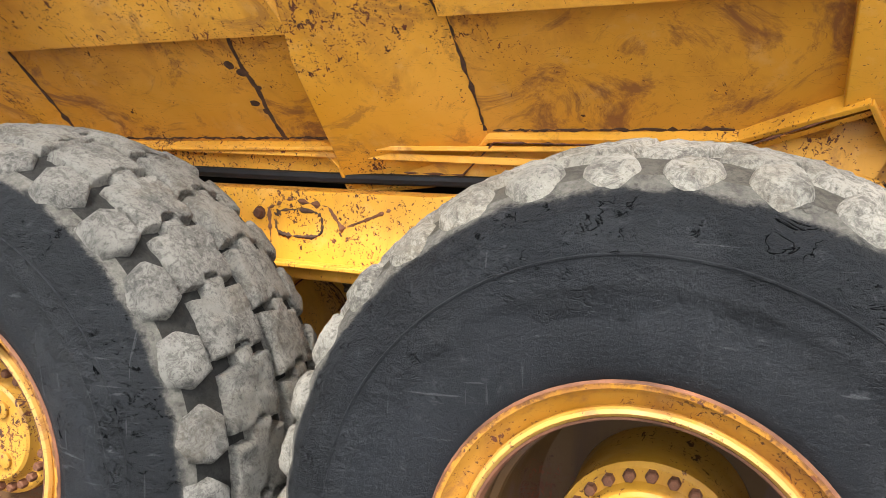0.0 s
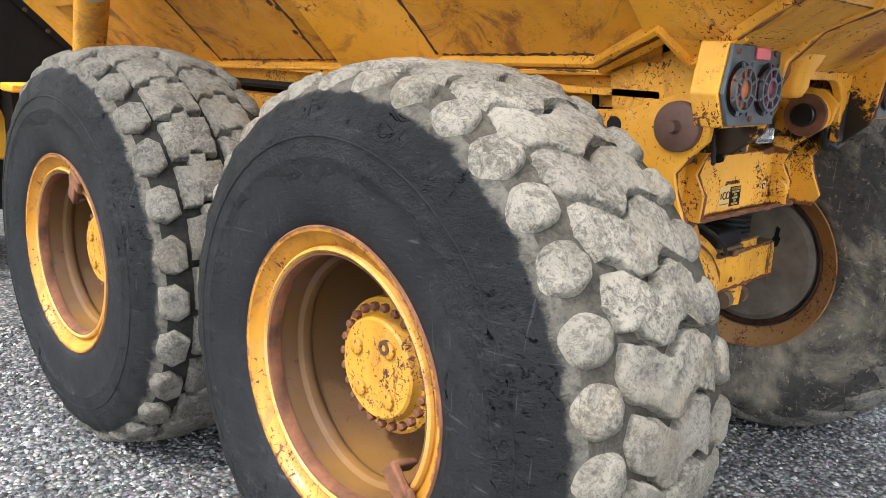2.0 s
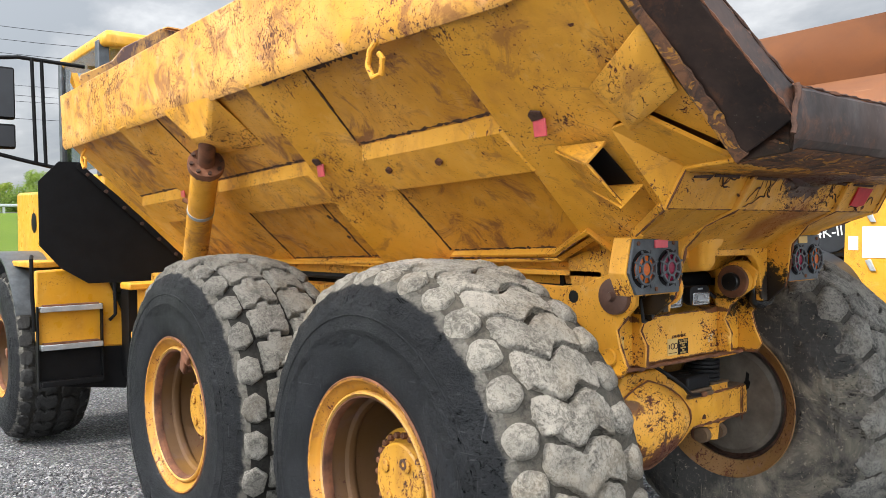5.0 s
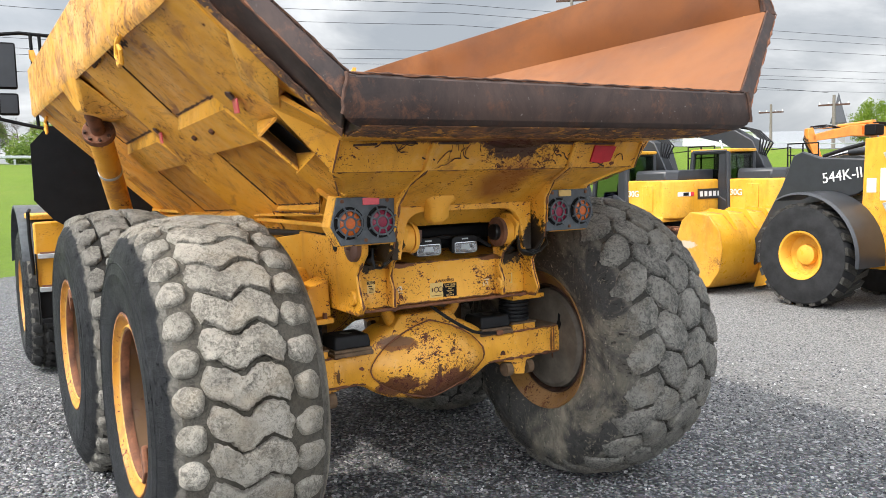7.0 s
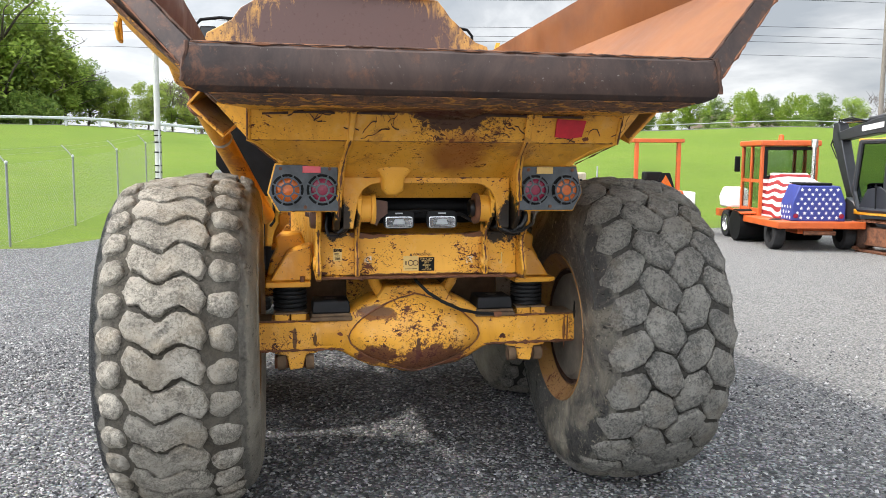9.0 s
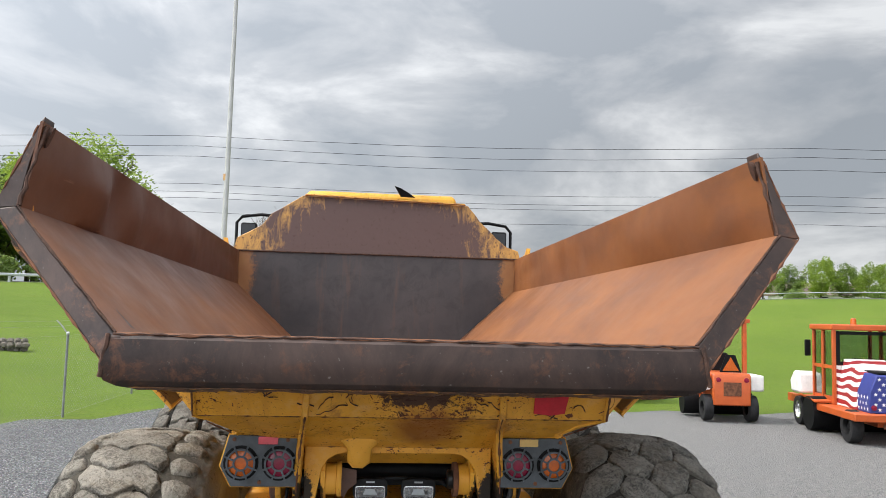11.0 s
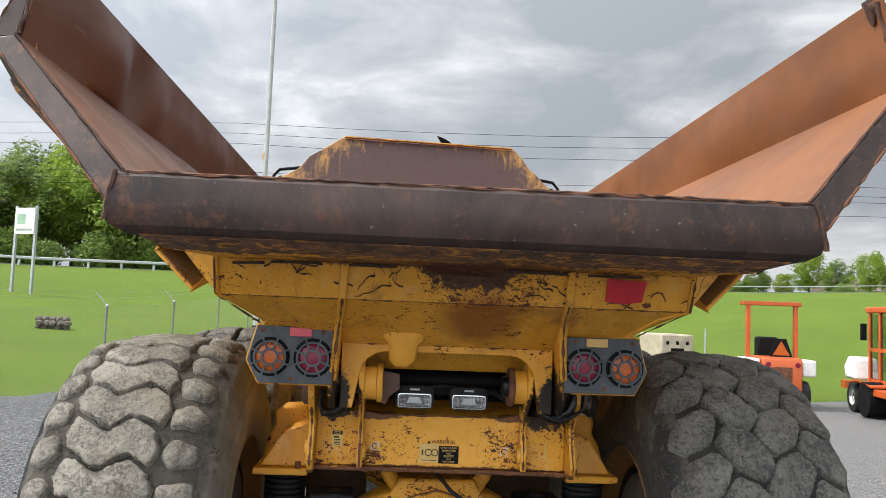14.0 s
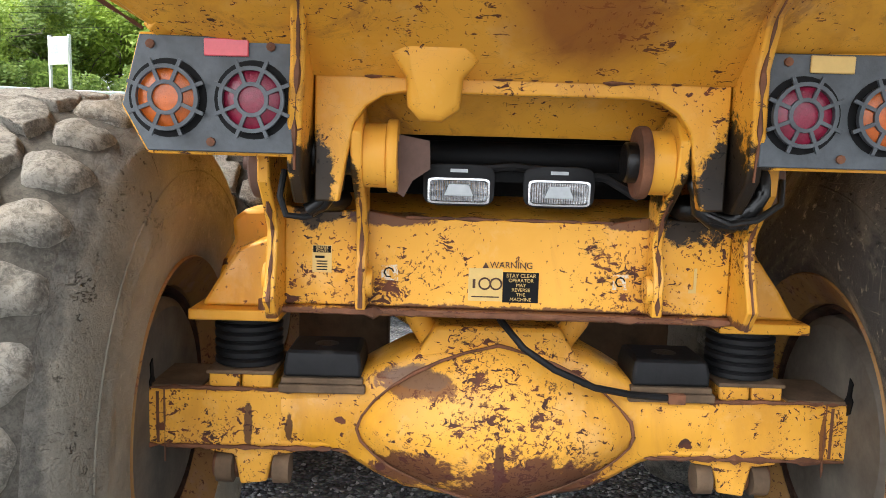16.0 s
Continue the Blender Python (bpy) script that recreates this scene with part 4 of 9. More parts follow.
    g = Geo().add([(-2.02, s * 1.402, 2.37), (-1.36, s * 1.395, 2.37), (-1.53, s * 1.335, 2.165), (-1.72, s * 1.335, 2.165),
                   (-2.02, s * 1.10, 2.13), (-1.36, s * 1.10, 2.13), (-1.53, s * 1.16, 2.13), (-1.72, s * 1.16, 2.13)],
                  [(0, 1, 2, 3), (4, 7, 6, 5), (0, 4, 5, 1), (1, 5, 6, 2), (2, 6, 7, 3), (3, 7, 4, 0)])
    part("hoist_bracket", g, HULL, body, "", 0.02)
    # lifting eyes
    for x, z in ((-3.70, 2.26), (0.02, 2.315)):
        o = on_side(s, x, z, 0.02)
        ring = Geo()
        path = [o + Vector((0.0, s * 0.03, 0.06)), o + Vector((-0.03, s * 0.045, 0.02)), o + Vector((-0.045, s * 0.045, -0.03)), o + Vector((-0.02, s * 0.04, -0.075)), o + Vector((0.03, s * 0.04, -0.07)), o + Vector((0.045, s * 0.045, -0.02)), o + Vector((0.03, s * 0.05, 0.0))]
        part("lifting_eye", ring.tube(path, 0.011, 8), HULL, body)
    # reflectors
    for x, z, o in ((-2.70, 1.985, 0.03), (-0.965, 2.005, 0.022), (0.47, 2.037, 0.004)):
        p = on_side(s, x, z, o)
        part("reflector", Geo().slab([p + Vector((dx, s * dy, dz)) for dx, dy, dz in ((-0.028, 0.004, -0.036), (0.028, 0.004, -0.036), (0.028, 0.012, 0.022), (-0.028, 0.012, 0.022))], (0, s * 0.007, 0)), PINK, body, "faded pink reflector", 0.002)
        part("reflector_hole", Geo().slab([on_side(s, x + dx, z + dz, o - 0.004) for dx, dz in ((-0.026, 0.018), (0.024, 0.022), (0.030, 0.040), (-0.010, 0.046), (-0.028, 0.036))], Vector((0, s * 0.6817, -0.7316)) * 0.008), SEAM, body)
    for x, z, o in ((-0.50, 1.965, 0.006), (-0.147, 1.975, 0.006)):
        p = on_side(s, x, z, o)
        n = Vector((0, s * 0.6817, -0.7316))
        part("belt_bolt", Geo().tube([p - n * 0.01, p + n * 0.016], 0.015, 8), RUSTY, body)
    # rear stake pocket: bent channel on the slope, open to the rear
    def channel(*pts):
        return [on_side(s, *p) for p in pts]

    n = Vector((0, s * 0.6817, -0.7316))
    part("stake_pocket", Geo().slab(channel((0.45, 1.962, 0.012), (0.645, 1.962, 0.098), (0.676, 1.836, 0.098), (0.50, 1.836, 0.012)), -n * 0.012), HULL, body, "", 0.003)
    # inner face of the yellow plate, its shade put in as brown paint
    part("pocket_shade_lining", Geo().slab(channel((0.47, 1.955, 0.006), (0.643, 1.955, 0.083), (0.672, 1.843, 0.083), (0.52, 1.843, 0.006)), -n * 0.002), INNER_RIM, body, "inside of the stake pocket, browned for its shade")
    for z in (1.962, 1.836):
        dx = 0.0 if z > 1.9 else 0.04
        part("pocket_flange", Geo().slab(channel((0.46 + dx, z, -0.002), (0.668 + dx, z, -0.002), (0.643 + dx * 0.8, z, 0.098), (0.47 + dx, z, 0.012)), Vector((0, s * 0.006, 0.009 if z > 1.9 else -0.009))), HULL, body, "", 0.002)
    # black sheet on the hull for the dark of the pocket's hollow
    part("pocket_shade_sheet", Geo().slab(channel((0.48, 1.955, 0.002), (0.650, 1.955, 0.002), (0.680, 1.843, 0.002), (0.52, 1.843, 0.002)), n * 0.003), BLACK, body)
    # box gusset behind the tail edge
    g = Geo().add([on_side(s, x, z, o) for x, z, o in ((0.73, 2.115, 0), (1.02, 2.235, 0), (1.02, 2.07, 0), (0.78, 1.985, 0), (0.80, 2.10, 0.030), (0.97, 2.17, 0.022), (0.97, 2.085, 0.022), (0.83, 2.02, 0.030))],
                  [(0, 1, 2, 3), (4, 7, 6, 5), (0, 4, 5, 1), (1, 5, 6, 2), (2, 6, 7, 3), (3, 7, 4, 0)])
    part("tail_gusset", g, HULL, body, "", 0.008)
    # rusty weld lines along the ribs and flanges
    rnd = random.Random(11 + s)

    def seam_line(pts, across, out, size=0.0042):
        """A broken rusty weld along pts of (x, z); across: unit (dx, dz); out: how proud its bed is."""
        (xa, za), (xb, zb) = pts
        n = max(8, int(math.hypot(xb - xa, zb - za) / 0.014))
        rings = []
        for i in range(n + 1):
            t = i / n
            w = max(0.0008, rnd.gauss(size, size * 0.45)) * (0.25 if rnd.random() < 0.22 else 1.0) * (1.8 if rnd.random() < 0.06 else 1.0)
            j = rnd.uniform(-0.0022, 0.0022)
            x, z = xa + (xb - xa) * t + across[0] * j, za + (zb - za) * t + across[1] * j
            lo, hi = (x - across[0] * w, z - across[1] * w), (x + across[0] * w, z + across[1] * w)
            rings.append([on_side(s, *lo, out - 0.006), on_side(s, *hi, out - 0.006), on_side(s, *hi, out + 0.0025), on_side(s, *lo, out + 0.0025)])
        part("weld_seam", Geo().loft(rings), SEAM, body)

    for x, z0, x2, z1, o in ((-2.235, 1.51, -2.232, 1.83, -0.014), (-2.232, 2.01, -2.225, 2.35, -0.014), (-0.640, 1.572, -0.652, 1.865, -0.042), (-0.657, 2.06, -0.602, 2.35, -0.042)):
        seam_line(((x, z0), (x2, z1)), (1, 0), o)
    seam_line(((-0.662, 1.862), (-0.700, 1.945)), (1, 0), -0.028, 0.003)
    seam_line(((-0.66, 1.866), (-0.615, 1.872)), (0, 1), -0.040, 0.004)
    # the torn paint stripe and its spatter
    edge = [(z, rnd.uniform(0.004, 0.010), rnd.uniform(0.003, 0.009)) for z in (1.545 + 0.310 * i / 26 for i in range(27))]
    tear = [(-1.336 - a - 0.004 * math.sin(z * 40), z) for z, a, b in edge] + [(-1.336 + b - 0.004 * math.sin(z * 40), z) for z, a, b in edge[::-1]]
    part("paint_tear", side_slab(Geo(), s, tear, -0.0175, -0.0135), SEAM, body, "dark torn stripe in the paint")
    for x, z, a, b in ((-1.385, 1.762, 0.016, 0.012), (-1.352, 1.742, 0.022, 0.010), (-1.372, 1.655, 0.018, 0.010), (-1.347, 1.632, 0.010, 0.009), (-1.325, 1.700, 0.012, 0.006)):
        part("paint_spatter", side_slab(Geo(), s, [(x + a * math.cos(q) * rnd.uniform(0.8, 1.15), z + b * math.sin(q) * rnd.uniform(0.8, 1.15)) for q in (2 * math.pi * k / 10 for k in range(10))], -0.0175, -0.0138), SEAM, body)
    for x0, x1, o in ((-3.72, -2.76, -0.030), (-2.22, -1.09, -0.016), (-0.64, 0.25, -0.046)):
        seam_line(((x0, 2.068 + 0.029 * (x0 - 0.08)), (x1, 2.068 + 0.029 * (x1 - 0.08))), (0, 1), o, 0.0034)
    for x0, x1, o in ((-2.22, -1.14, -0.016), (-0.62, 0.05, -0.046)):
        seam_line(((x0, 1.590 + 0.029 * (x0 - 0.08)), (x1, 1.590 + 0.029 * (x1 - 0.08))), (0, 1), o, 0.0026)
    seam_line(((-1.02, 2.335), (-0.62, 2.345)), (0, 1), 0.0, 0.005)
    seam_line(((-0.58, 2.325), (-0.20, 2.33)), (0, 1), -0.046, 0.010)
    # tail edge of the side: dark thick plate
    g = Geo().add([(1.072, s * 0.872, 1.878), (1.0, s * 1.345, 2.330), (1.100, s * 1.392, 2.456), (1.287, s * 0.957, 1.968),
                   (1.02, s * 0.80, 1.94), (0.93, s * 1.30, 2.36), (1.106, s * 1.314, 2.468), (1.268, s * 0.928, 2.062)],
                  [(0, 1, 2, 3), (4, 7, 6, 5), (0, 4, 5, 1), (1, 5, 6, 2), (2, 6, 7, 3), (3, 7, 4, 0)])
    part("tail_edge", g, LIP, body, "dark worn tail edge plate", 0.008)
    a, b, c, d = (Vector((x, s * y, z)) for x, y, z in ((1.072, 0.872, 1.878), (1.0, 1.345, 2.330), (1.287, 0.957, 1.968), (1.10, 1.392, 2.456)))
    nrm = (b - a).cross(c - a).normalized()
    nrm = nrm if nrm.y * s > 0 else -nrm
    wr = random.Random(70 + s)
    inner = [a.lerp(b, i / 24) + ((c - a).lerp(d - b, i / 24)) * (0.20 + wr.uniform(-0.045, 0.045)) for i in range(25)]
    outer = [a.lerp(b, i / 24) for i in range(25)]
    part("worn_border", Geo().loft([[p + nrm * h for p, h in ((o, -0.004), (q, -0.004), (q, 0.003), (o, 0.005))] for o, q in zip(outer, inner)]), UNDERLIP, body, "flaked rusty border of the tail edge")
    part("lip_corner", Geo().slab([(1.283, s * 0.940, 2.058), (1.290, s * 0.953, 1.995), (1.288, s * 0.958, 1.955), (1.278, s * 0.945, 1.922), (1.235, s * 0.880, 1.893), (1.072, s * 0.868, 1.880)], (0, -s * 0.03, 0)), LIP, body, "", 0.004)
    # upper tail edge with the ear
    prof = [(1.312, 2.464), (1.392, 2.456), (1.366, 2.530), (1.334, 2.612), (1.304, 2.700), (1.286, 2.756), (1.272, 2.784), (1.268, 2.778), (1.270, 2.740), (1.296, 2.620)]
    g = Geo().loft([[(1.098 - 0.20 * (z - 2.46) - dx, s * (y - dy), z) for y, z in prof] for dx, dy in ((0.0, 0.0), (0.03, 0.0), (0.085, 0.0))])
    part("ear_plate", g, LIP, body, "rusted ear plate at the tail corner", 0.006)
    wr = random.Random(90 + s)
    part("corner_weld", Geo().tube([(1.288 + wr.uniform(-0.003, 0.003), s * (0.946 + 0.020 * i / 7 + wr.uniform(-0.003, 0.003)), 2.062 - 0.13 * i / 7) for i in range(8)], 0.008, 6), SEAM, body)
    part("edge_weld", Geo().tube([(1.266 - 0.160 * i / 16 + wr.uniform(-0.002, 0.002), s * (0.930 + 0.384 * i / 16 + wr.uniform(-0.003, 0.003)), 2.066 + 0.402 * i / 16 + wr.uniform(-0.002, 0.002)) for i in range(17)], [wr.uniform(0.002, 0.006) for _ in range(17)], 6), SEAM, body)
    part("edge_weld", Geo().tube([(1.100 - 0.05 * i / 9 + wr.uniform(-0.003, 0.003), s * (1.310 - 0.054 * i / 9 + wr.uniform(-0.004, 0.004)), 2.468 + 0.275 * i / 9) for i in range(10)], [wr.uniform(0.004, 0.009) for _ in range(10)], 6), SEAM, body)
    # inside skins
    part("inner_slope", Geo().slab([(-3.76, s * 0.480, 1.64), (0.05, s * 0.480, 1.64), (1.262, s * 0.930, 2.066), (1.100, s * 1.314, 2.464), (-3.76, s * 1.294, 2.397)], (0, s * -0.003, 0.003)), BED, body, "orange-rusted sloping inner side")
    rnd = random.Random(51 + s)
    waves = [(rnd.uniform(-3.6, 0.9), rnd.uniform(0.2, 0.9), rnd.uniform(0.18, 0.5), rnd.uniform(0.15, 0.5), rnd.uniform(-0.010, 0.012)) for _ in range(16)]
    if s < 0:
        waves += [(0.42, 0.35, 0.16, 0.7, 0.040), (0.12, 0.55, 0.14, 0.6, -0.030), (-0.15, 0.4, 0.14, 0.6, 0.030), (-1.4, 0.5, 0.3, 0.5, 0.025)]
    rings = []
    for i in range(101):
        x = -3.76 + (1.070 + 3.76) * i / 100
        k = (x + 3.76) / 4.83
        yb, zb = 1.294 + 0.018 * k, 2.395 + 0.067 * k
        yt, zt = 1.300 - 0.040 * k, 2.712 + 0.046 * k
        ring = []
        for j in range(13):
            v = j / 12
            d = sum(a * math.exp(-((x - wx) / sx) ** 2 - ((v - wv) / sv) ** 2) for wx, wv, sx, sv, a in waves) * math.sin(math.pi * min(1, v * 1.02)) ** 0.5
            ring.append((x, s * (yb + (yt - yb) * v - d), zb + (zt - zb) * v))
        rings.append(ring + [(p[0], p[1] + s * 0.010, p[2]) for p in ring[::-1]])
    part("inner_wall", Geo().loft(rings), BED, body, "dented orange-rusted upright inner side", 0.0, 60)
    part("ear_slot", Geo().loft([[(1.022 + 0.014 * math.cos(a), s * (1.286 - 0.40 * (z0 - 2.70)) + s * o, z0) for a, z0 in ((2 * math.pi * q / 14, 2.712 + 0.036 * math.sin(2 * math.pi * q / 14)) for q in range(14))] for o in (-0.030, -0.010)]), SEAM, body, "dark slot in the ear")

part("bed_floor", Geo().slab([(-3.76, -0.485, 1.642), (0.06, -0.485, 1.642), (0.06, 0.485, 1.642), (-3.76, 0.485, 1.642)], (0, 0, -0.02)), BED, body, "rusted steel bed floor")
part("tail_ramp", Geo().slab([(0.05, -0.485, 1.641), (1.262, -0.93, 2.068), (1.262, 0.93, 2.068), (0.05, 0.485, 1.641)], (0.01, 0, -0.02)), BED, body, "rusted tail ramp of the bed")
part("bed_underside", Geo().slab([(-3.9, -0.50, 1.50), (0.27, -0.50, 1.505), (0.27, 0.50, 1.505), (-3.9, 0.50, 1.50)], (0, 0, 0.02)), HULL, body)

# tail lip: rounded bar with a scaly underside
prof = [(1.25, 2.062, 0.93), (1.275, 2.060, 0.940), (1.288, 2.048, 0.948), (1.294, 1.995, 0.960), (1.292, 1.950, 0.966), (1.282, 1.921, 0.955), (1.262, 1.903, 0.920), (1.235, 1.893, 0.872)]
rnd = random.Random(5)
rings = []
for i in range(41):
    k = -1 + 2 * i / 40
    chip = rnd.choice((0, 0, 0, rnd.uniform(0.001, 0.005)))
    rings.append([(x - 0.004 * abs(math.sin(i * 1.7)), k * y, z - (chip if j in (0, 1) else 0)) for j, (x, z, y) in enumerate(prof)] + [(1.21, k * 0.86, 1.90), (1.23, k * 0.92, 2.05)])
part("tail_lip", Geo().loft(rings), LIP, body, "dark brown worn steel tail lip", 0.0, 24)
rings = []
for i in range(141):
    k = -1 + 2 * i / 140
    j1, j2 = rnd.uniform(-0.005, 0.005) + 0.006 * math.sin(i * 0.41), rnd.uniform(-0.005, 0.004) + 0.005 * math.sin(i * 0.23 + 1)
    rings.append([(1.258, k * 0.885, 1.899), (1.21, k * 0.868, 1.886 + j1 * 0.4), (1.12, k * 0.858, 1.878 + j1 * 0.5), (1.06 + j2, k * 0.85, 1.874 + j2 * 0.6), (1.04, k * 0.84, 1.91), (1.20, k * 0.90, 1.93)])
part("lip_underside", Geo().loft(rings), UNDERLIP, body, "scaly rusted underside of the tail lip")
part("lip_top_burr", Geo().tube([(1.274 + rnd.uniform(-0.002, 0.002), -0.935 + 1.87 * i / 90, 2.063 + rnd.uniform(-0.0025, 0.002)) for i in range(91)], [rnd.uniform(0.0015, 0.005) for _ in range(91)], 6), SEAM, body, "ragged rusty burr along the lip")
part("lip_bracket", Geo().slab([(0.86, -0.17, 1.885), (1.06, -0.15, 1.882), (1.06, 0.17, 1.882), (0.86, 0.19, 1.885), (0.83, 0.10, 1.845), (0.83, -0.06, 1.845)], (0.0, 0, 0.02)), TAIL, body)

# headboard: dark lower wall, flaked yellow spill guard above
part("headboard", Geo().slab([(-3.75, -0.48, 1.63), (-3.75, 0.48, 1.63), (-3.75, 1.30, 2.395), (-3.75, 1.305, 2.715), (-3.75, -1.305, 2.715), (-3.75, -1.30, 2.395)], (-0.03, 0, 0)), HEADBOARD, body, "dark worn steel headboard")
part("spill_guard", Geo().slab([(-3.745, -1.355, 2.72), (-3.745, 1.355, 2.72), (-3.748, 1.335, 2.795), (-3.755, 1.22, 2.835), (-3.76, 1.12, 2.915), (-3.765, 1.05, 2.99), (-3.77, 0.965, 3.065), (-3.772, 0.915, 3.135), (-3.78, 0.84, 3.222), (-3.78, 0.30, 3.235), (-3.78, -0.30, 3.247), (-3.78, -0.735, 3.258), (-3.775, -0.80, 3.215), (-3.77, -0.93, 3.13), (-3.765, -1.02, 3.075), (-3.76, -1.10, 2.965), (-3.755, -1.20, 2.905), (-3.748, -1.325, 2.835)], (-0.025, 0, 0)), HEADTOP, body, "bent spill guard with flaked yellow paint", 0.006)
part("guard_fold", Geo().tube([(-3.738, -1.35, 2.716), (-3.736, 0.0, 2.717), (-3.738, 1.35, 2.716)], 0.008, 6), SEAM, body)
part("guard_top_flange", Geo().slab([(-3.78, -0.72, 3.256), (-3.78, 0.82, 3.222), (-3.725, 0.80, 3.225), (-3.725, -0.70, 3.258)], (0, 0, 0.009)), RAIL, body)
for s in (-1, 1):
    part("guard_horn", Geo().slab([(-3.72, s * 1.33, 2.70), (-3.58, s * 1.36, 2.70), (-3.60, s * 1.385, 2.815), (-3.66, s * 1.38, 2.76)], (0, s * 0.04, 0)), HULL, body)

# bolster under the tail and the arch between the hinges
g = Geo().slab([(0.83, -0.767, 1.878), (0.83, 0.767, 1.878), (0.765, 0.785, 1.755), (0.765, -0.785, 1.755)], (-0.03, 0, 0.006))
part("bolster_face", g, TAIL, body, "yellow tail bolster with peeling paint", 0.004)
g = Geo().slab([(0.765, -0.785, 1.757), (0.765, 0.785, 1.757), (0.565, 0.660, 1.672), (0.43, 0.57, 1.612), (0.48, 0.38, 1.602), (0.48, -0.38, 1.602), (0.43, -0.57, 1.612), (0.565, -0.660, 1.672)], (-0.014, 0, 0.026))
part("bolster_slope", g, TAIL, body, "", 0.004)
part("bolster_top", Geo().slab([(0.83, -0.77, 1.872), (1.06, -0.85, 1.882), (1.06, 0.85, 1.882), (0.83, 0.77, 1.872)], (0, 0, 0.02)), TAIL, body)
for s in (-1, 1):
    g = Geo().slab([(0.850, s * 0.352, 1.872), (0.785, s * 0.36, 1.757), (0.66, s * 0.372, 1.700), (0.585, s * 0.385, 1.62), (0.565, s * 0.395, 1.50), (0.545, s * 0.398, 1.43), (0.47, s * 0.40, 1.365), (0.37, s * 0.40, 1.36), (0.33, s * 0.40, 1.45), (0.36, s * 0.40, 1.60), (0.55, s * 0.38, 1.70), (0.81, s * 0.352, 1.872)], (0, s * 0.026, 0))
    part("hinge_plate", g, TAIL, body, "", 0.005)
arch = [(0.385, 1.37), (0.385, 1.607), (-0.385, 1.607), (-0.385, 1.37), (-0.340, 1.37), (-0.328, 1.44)]
arch += [(-0.225 - 0.095 * math.cos(a), 1.48 + 0.095 * math.sin(a)) for a in (0.0, 0.4, 0.8, 1.2, 1.57)]
arch += [(0.225 + 0.095 * math.sin(a), 1.48 + 0.095 * math.cos(a)) for a in (0.0, 0.37, 0.77, 1.17, 1.57)] + [(0.328, 1.44), (0.340, 1.37)]
part("hinge_arch", Geo().slab([(0.478, y, z) for y, z in arch], (-0.03, 0, 0)), TAIL, body, "", 0.004)
part("arch_back", Geo().slab([(0.375, -0.37, 1.602), (0.375, 0.37, 1.602), (0.275, 0.37, 1.500), (0.275, -0.37, 1.500)], (-0.012, 0, 0.004)), TAIL, body, "", 0.003)
bead("arch_edge", [(0.484, -0.30, 1.606), (0.484, 0.34, 1.604)], 0.0028, RUSTY, body, random.Random(8))
tongue = [(-0.245, 1.640), (-0.225, 1.665), (-0.165, 1.683), (-0.10, 1.660), (-0.085, 1.630), (-0.112, 1.602), (-0.118, 1.545), (-0.150, 1.522), (-0.190, 1.524), (-0.212, 1.548), (-0.216, 1.600)]
cy, cz = -0.164, 1.60
part("stop_tongue", Geo().loft([[(x + (0.5 * (z - 1.60) if z > 1.60 else 0.0), cy + (y - cy) * k, cz + (z - cz) * k) for y, z in tongue] for x, k in ((0.47, 1.0), (0.515, 1.0), (0.530, 0.94), (0.537, 0.80))]), TAIL, body, "cast stop tongue with chipped paint", 0.0, 50)
part("red_marker", Geo().slab([(0.800 + 0.545 * (z - 1.815), y, z) for y, z in ((0.488, 1.855), (0.618, 1.850), (0.612, 1.783), (0.556, 1.775), (0.492, 1.782))], (0.008, 0, 0)), RED, body, "faded red reflector sheet on the bolster")
for y0, z0, y1, z1 in ((-0.60, 1.868, -0.45, 1.872), (-0.38, 1.868, -0.20, 1.870), (0.10, 1.870, 0.36, 1.868), (0.42, 1.866, 0.60, 1.868), (-0.72, 1.86, -0.62, 1.866)):
    x0 = 0.834
    part("weld_seam", Geo().slab([(x0, y0, z0), (x0, y1, z1), (x0 - 0.004, y1, z1 - 0.010), (x0 - 0.004, y0, z0 - 0.008)], (0.004, 0, 0)), SEAM, body)
rnd = random.Random(21)
for cy, cz, n in ((-0.50, 1.835, 5), (-0.28, 1.81, 6), (0.33, 1.80, 7), (0.62, 1.77, 3), (-0.13, 1.83, 4), (0.68, 1.80, 2)):
    g = Geo()
    for i in range(n):
        y, z = cy + rnd.uniform(-0.07, 0.07), cz + rnd.uniform(-0.035, 0.035)
        pts = []
        a = rnd.uniform(0, 3.1)
        for k in range(rnd.randint(4, 9)):
            pts.append((y, z))
            y += 0.016 * math.cos(a)
            z += 0.015 * math.sin(a)
            a += rnd.uniform(-0.8, 0.8)
        for (ya, za), (yb, zb) in zip(pts, pts[1:]):
            w = rnd.uniform(0.0010, 0.0034)
            f = lambda y, z: (0.8325 + 0.528 * (min(1.876, max(1.757, z)) - 1.878), y, min(1.876, max(1.757, z)))
            g.slab([f(ya, za - w), f(yb, zb - w), f(yb, zb + w), f(ya, za + w)], (0.0025, 0, 0))
    part("peeled_paint", g, SEAM, body, "dark curls of peeled paint", 0, 35, "stuff")

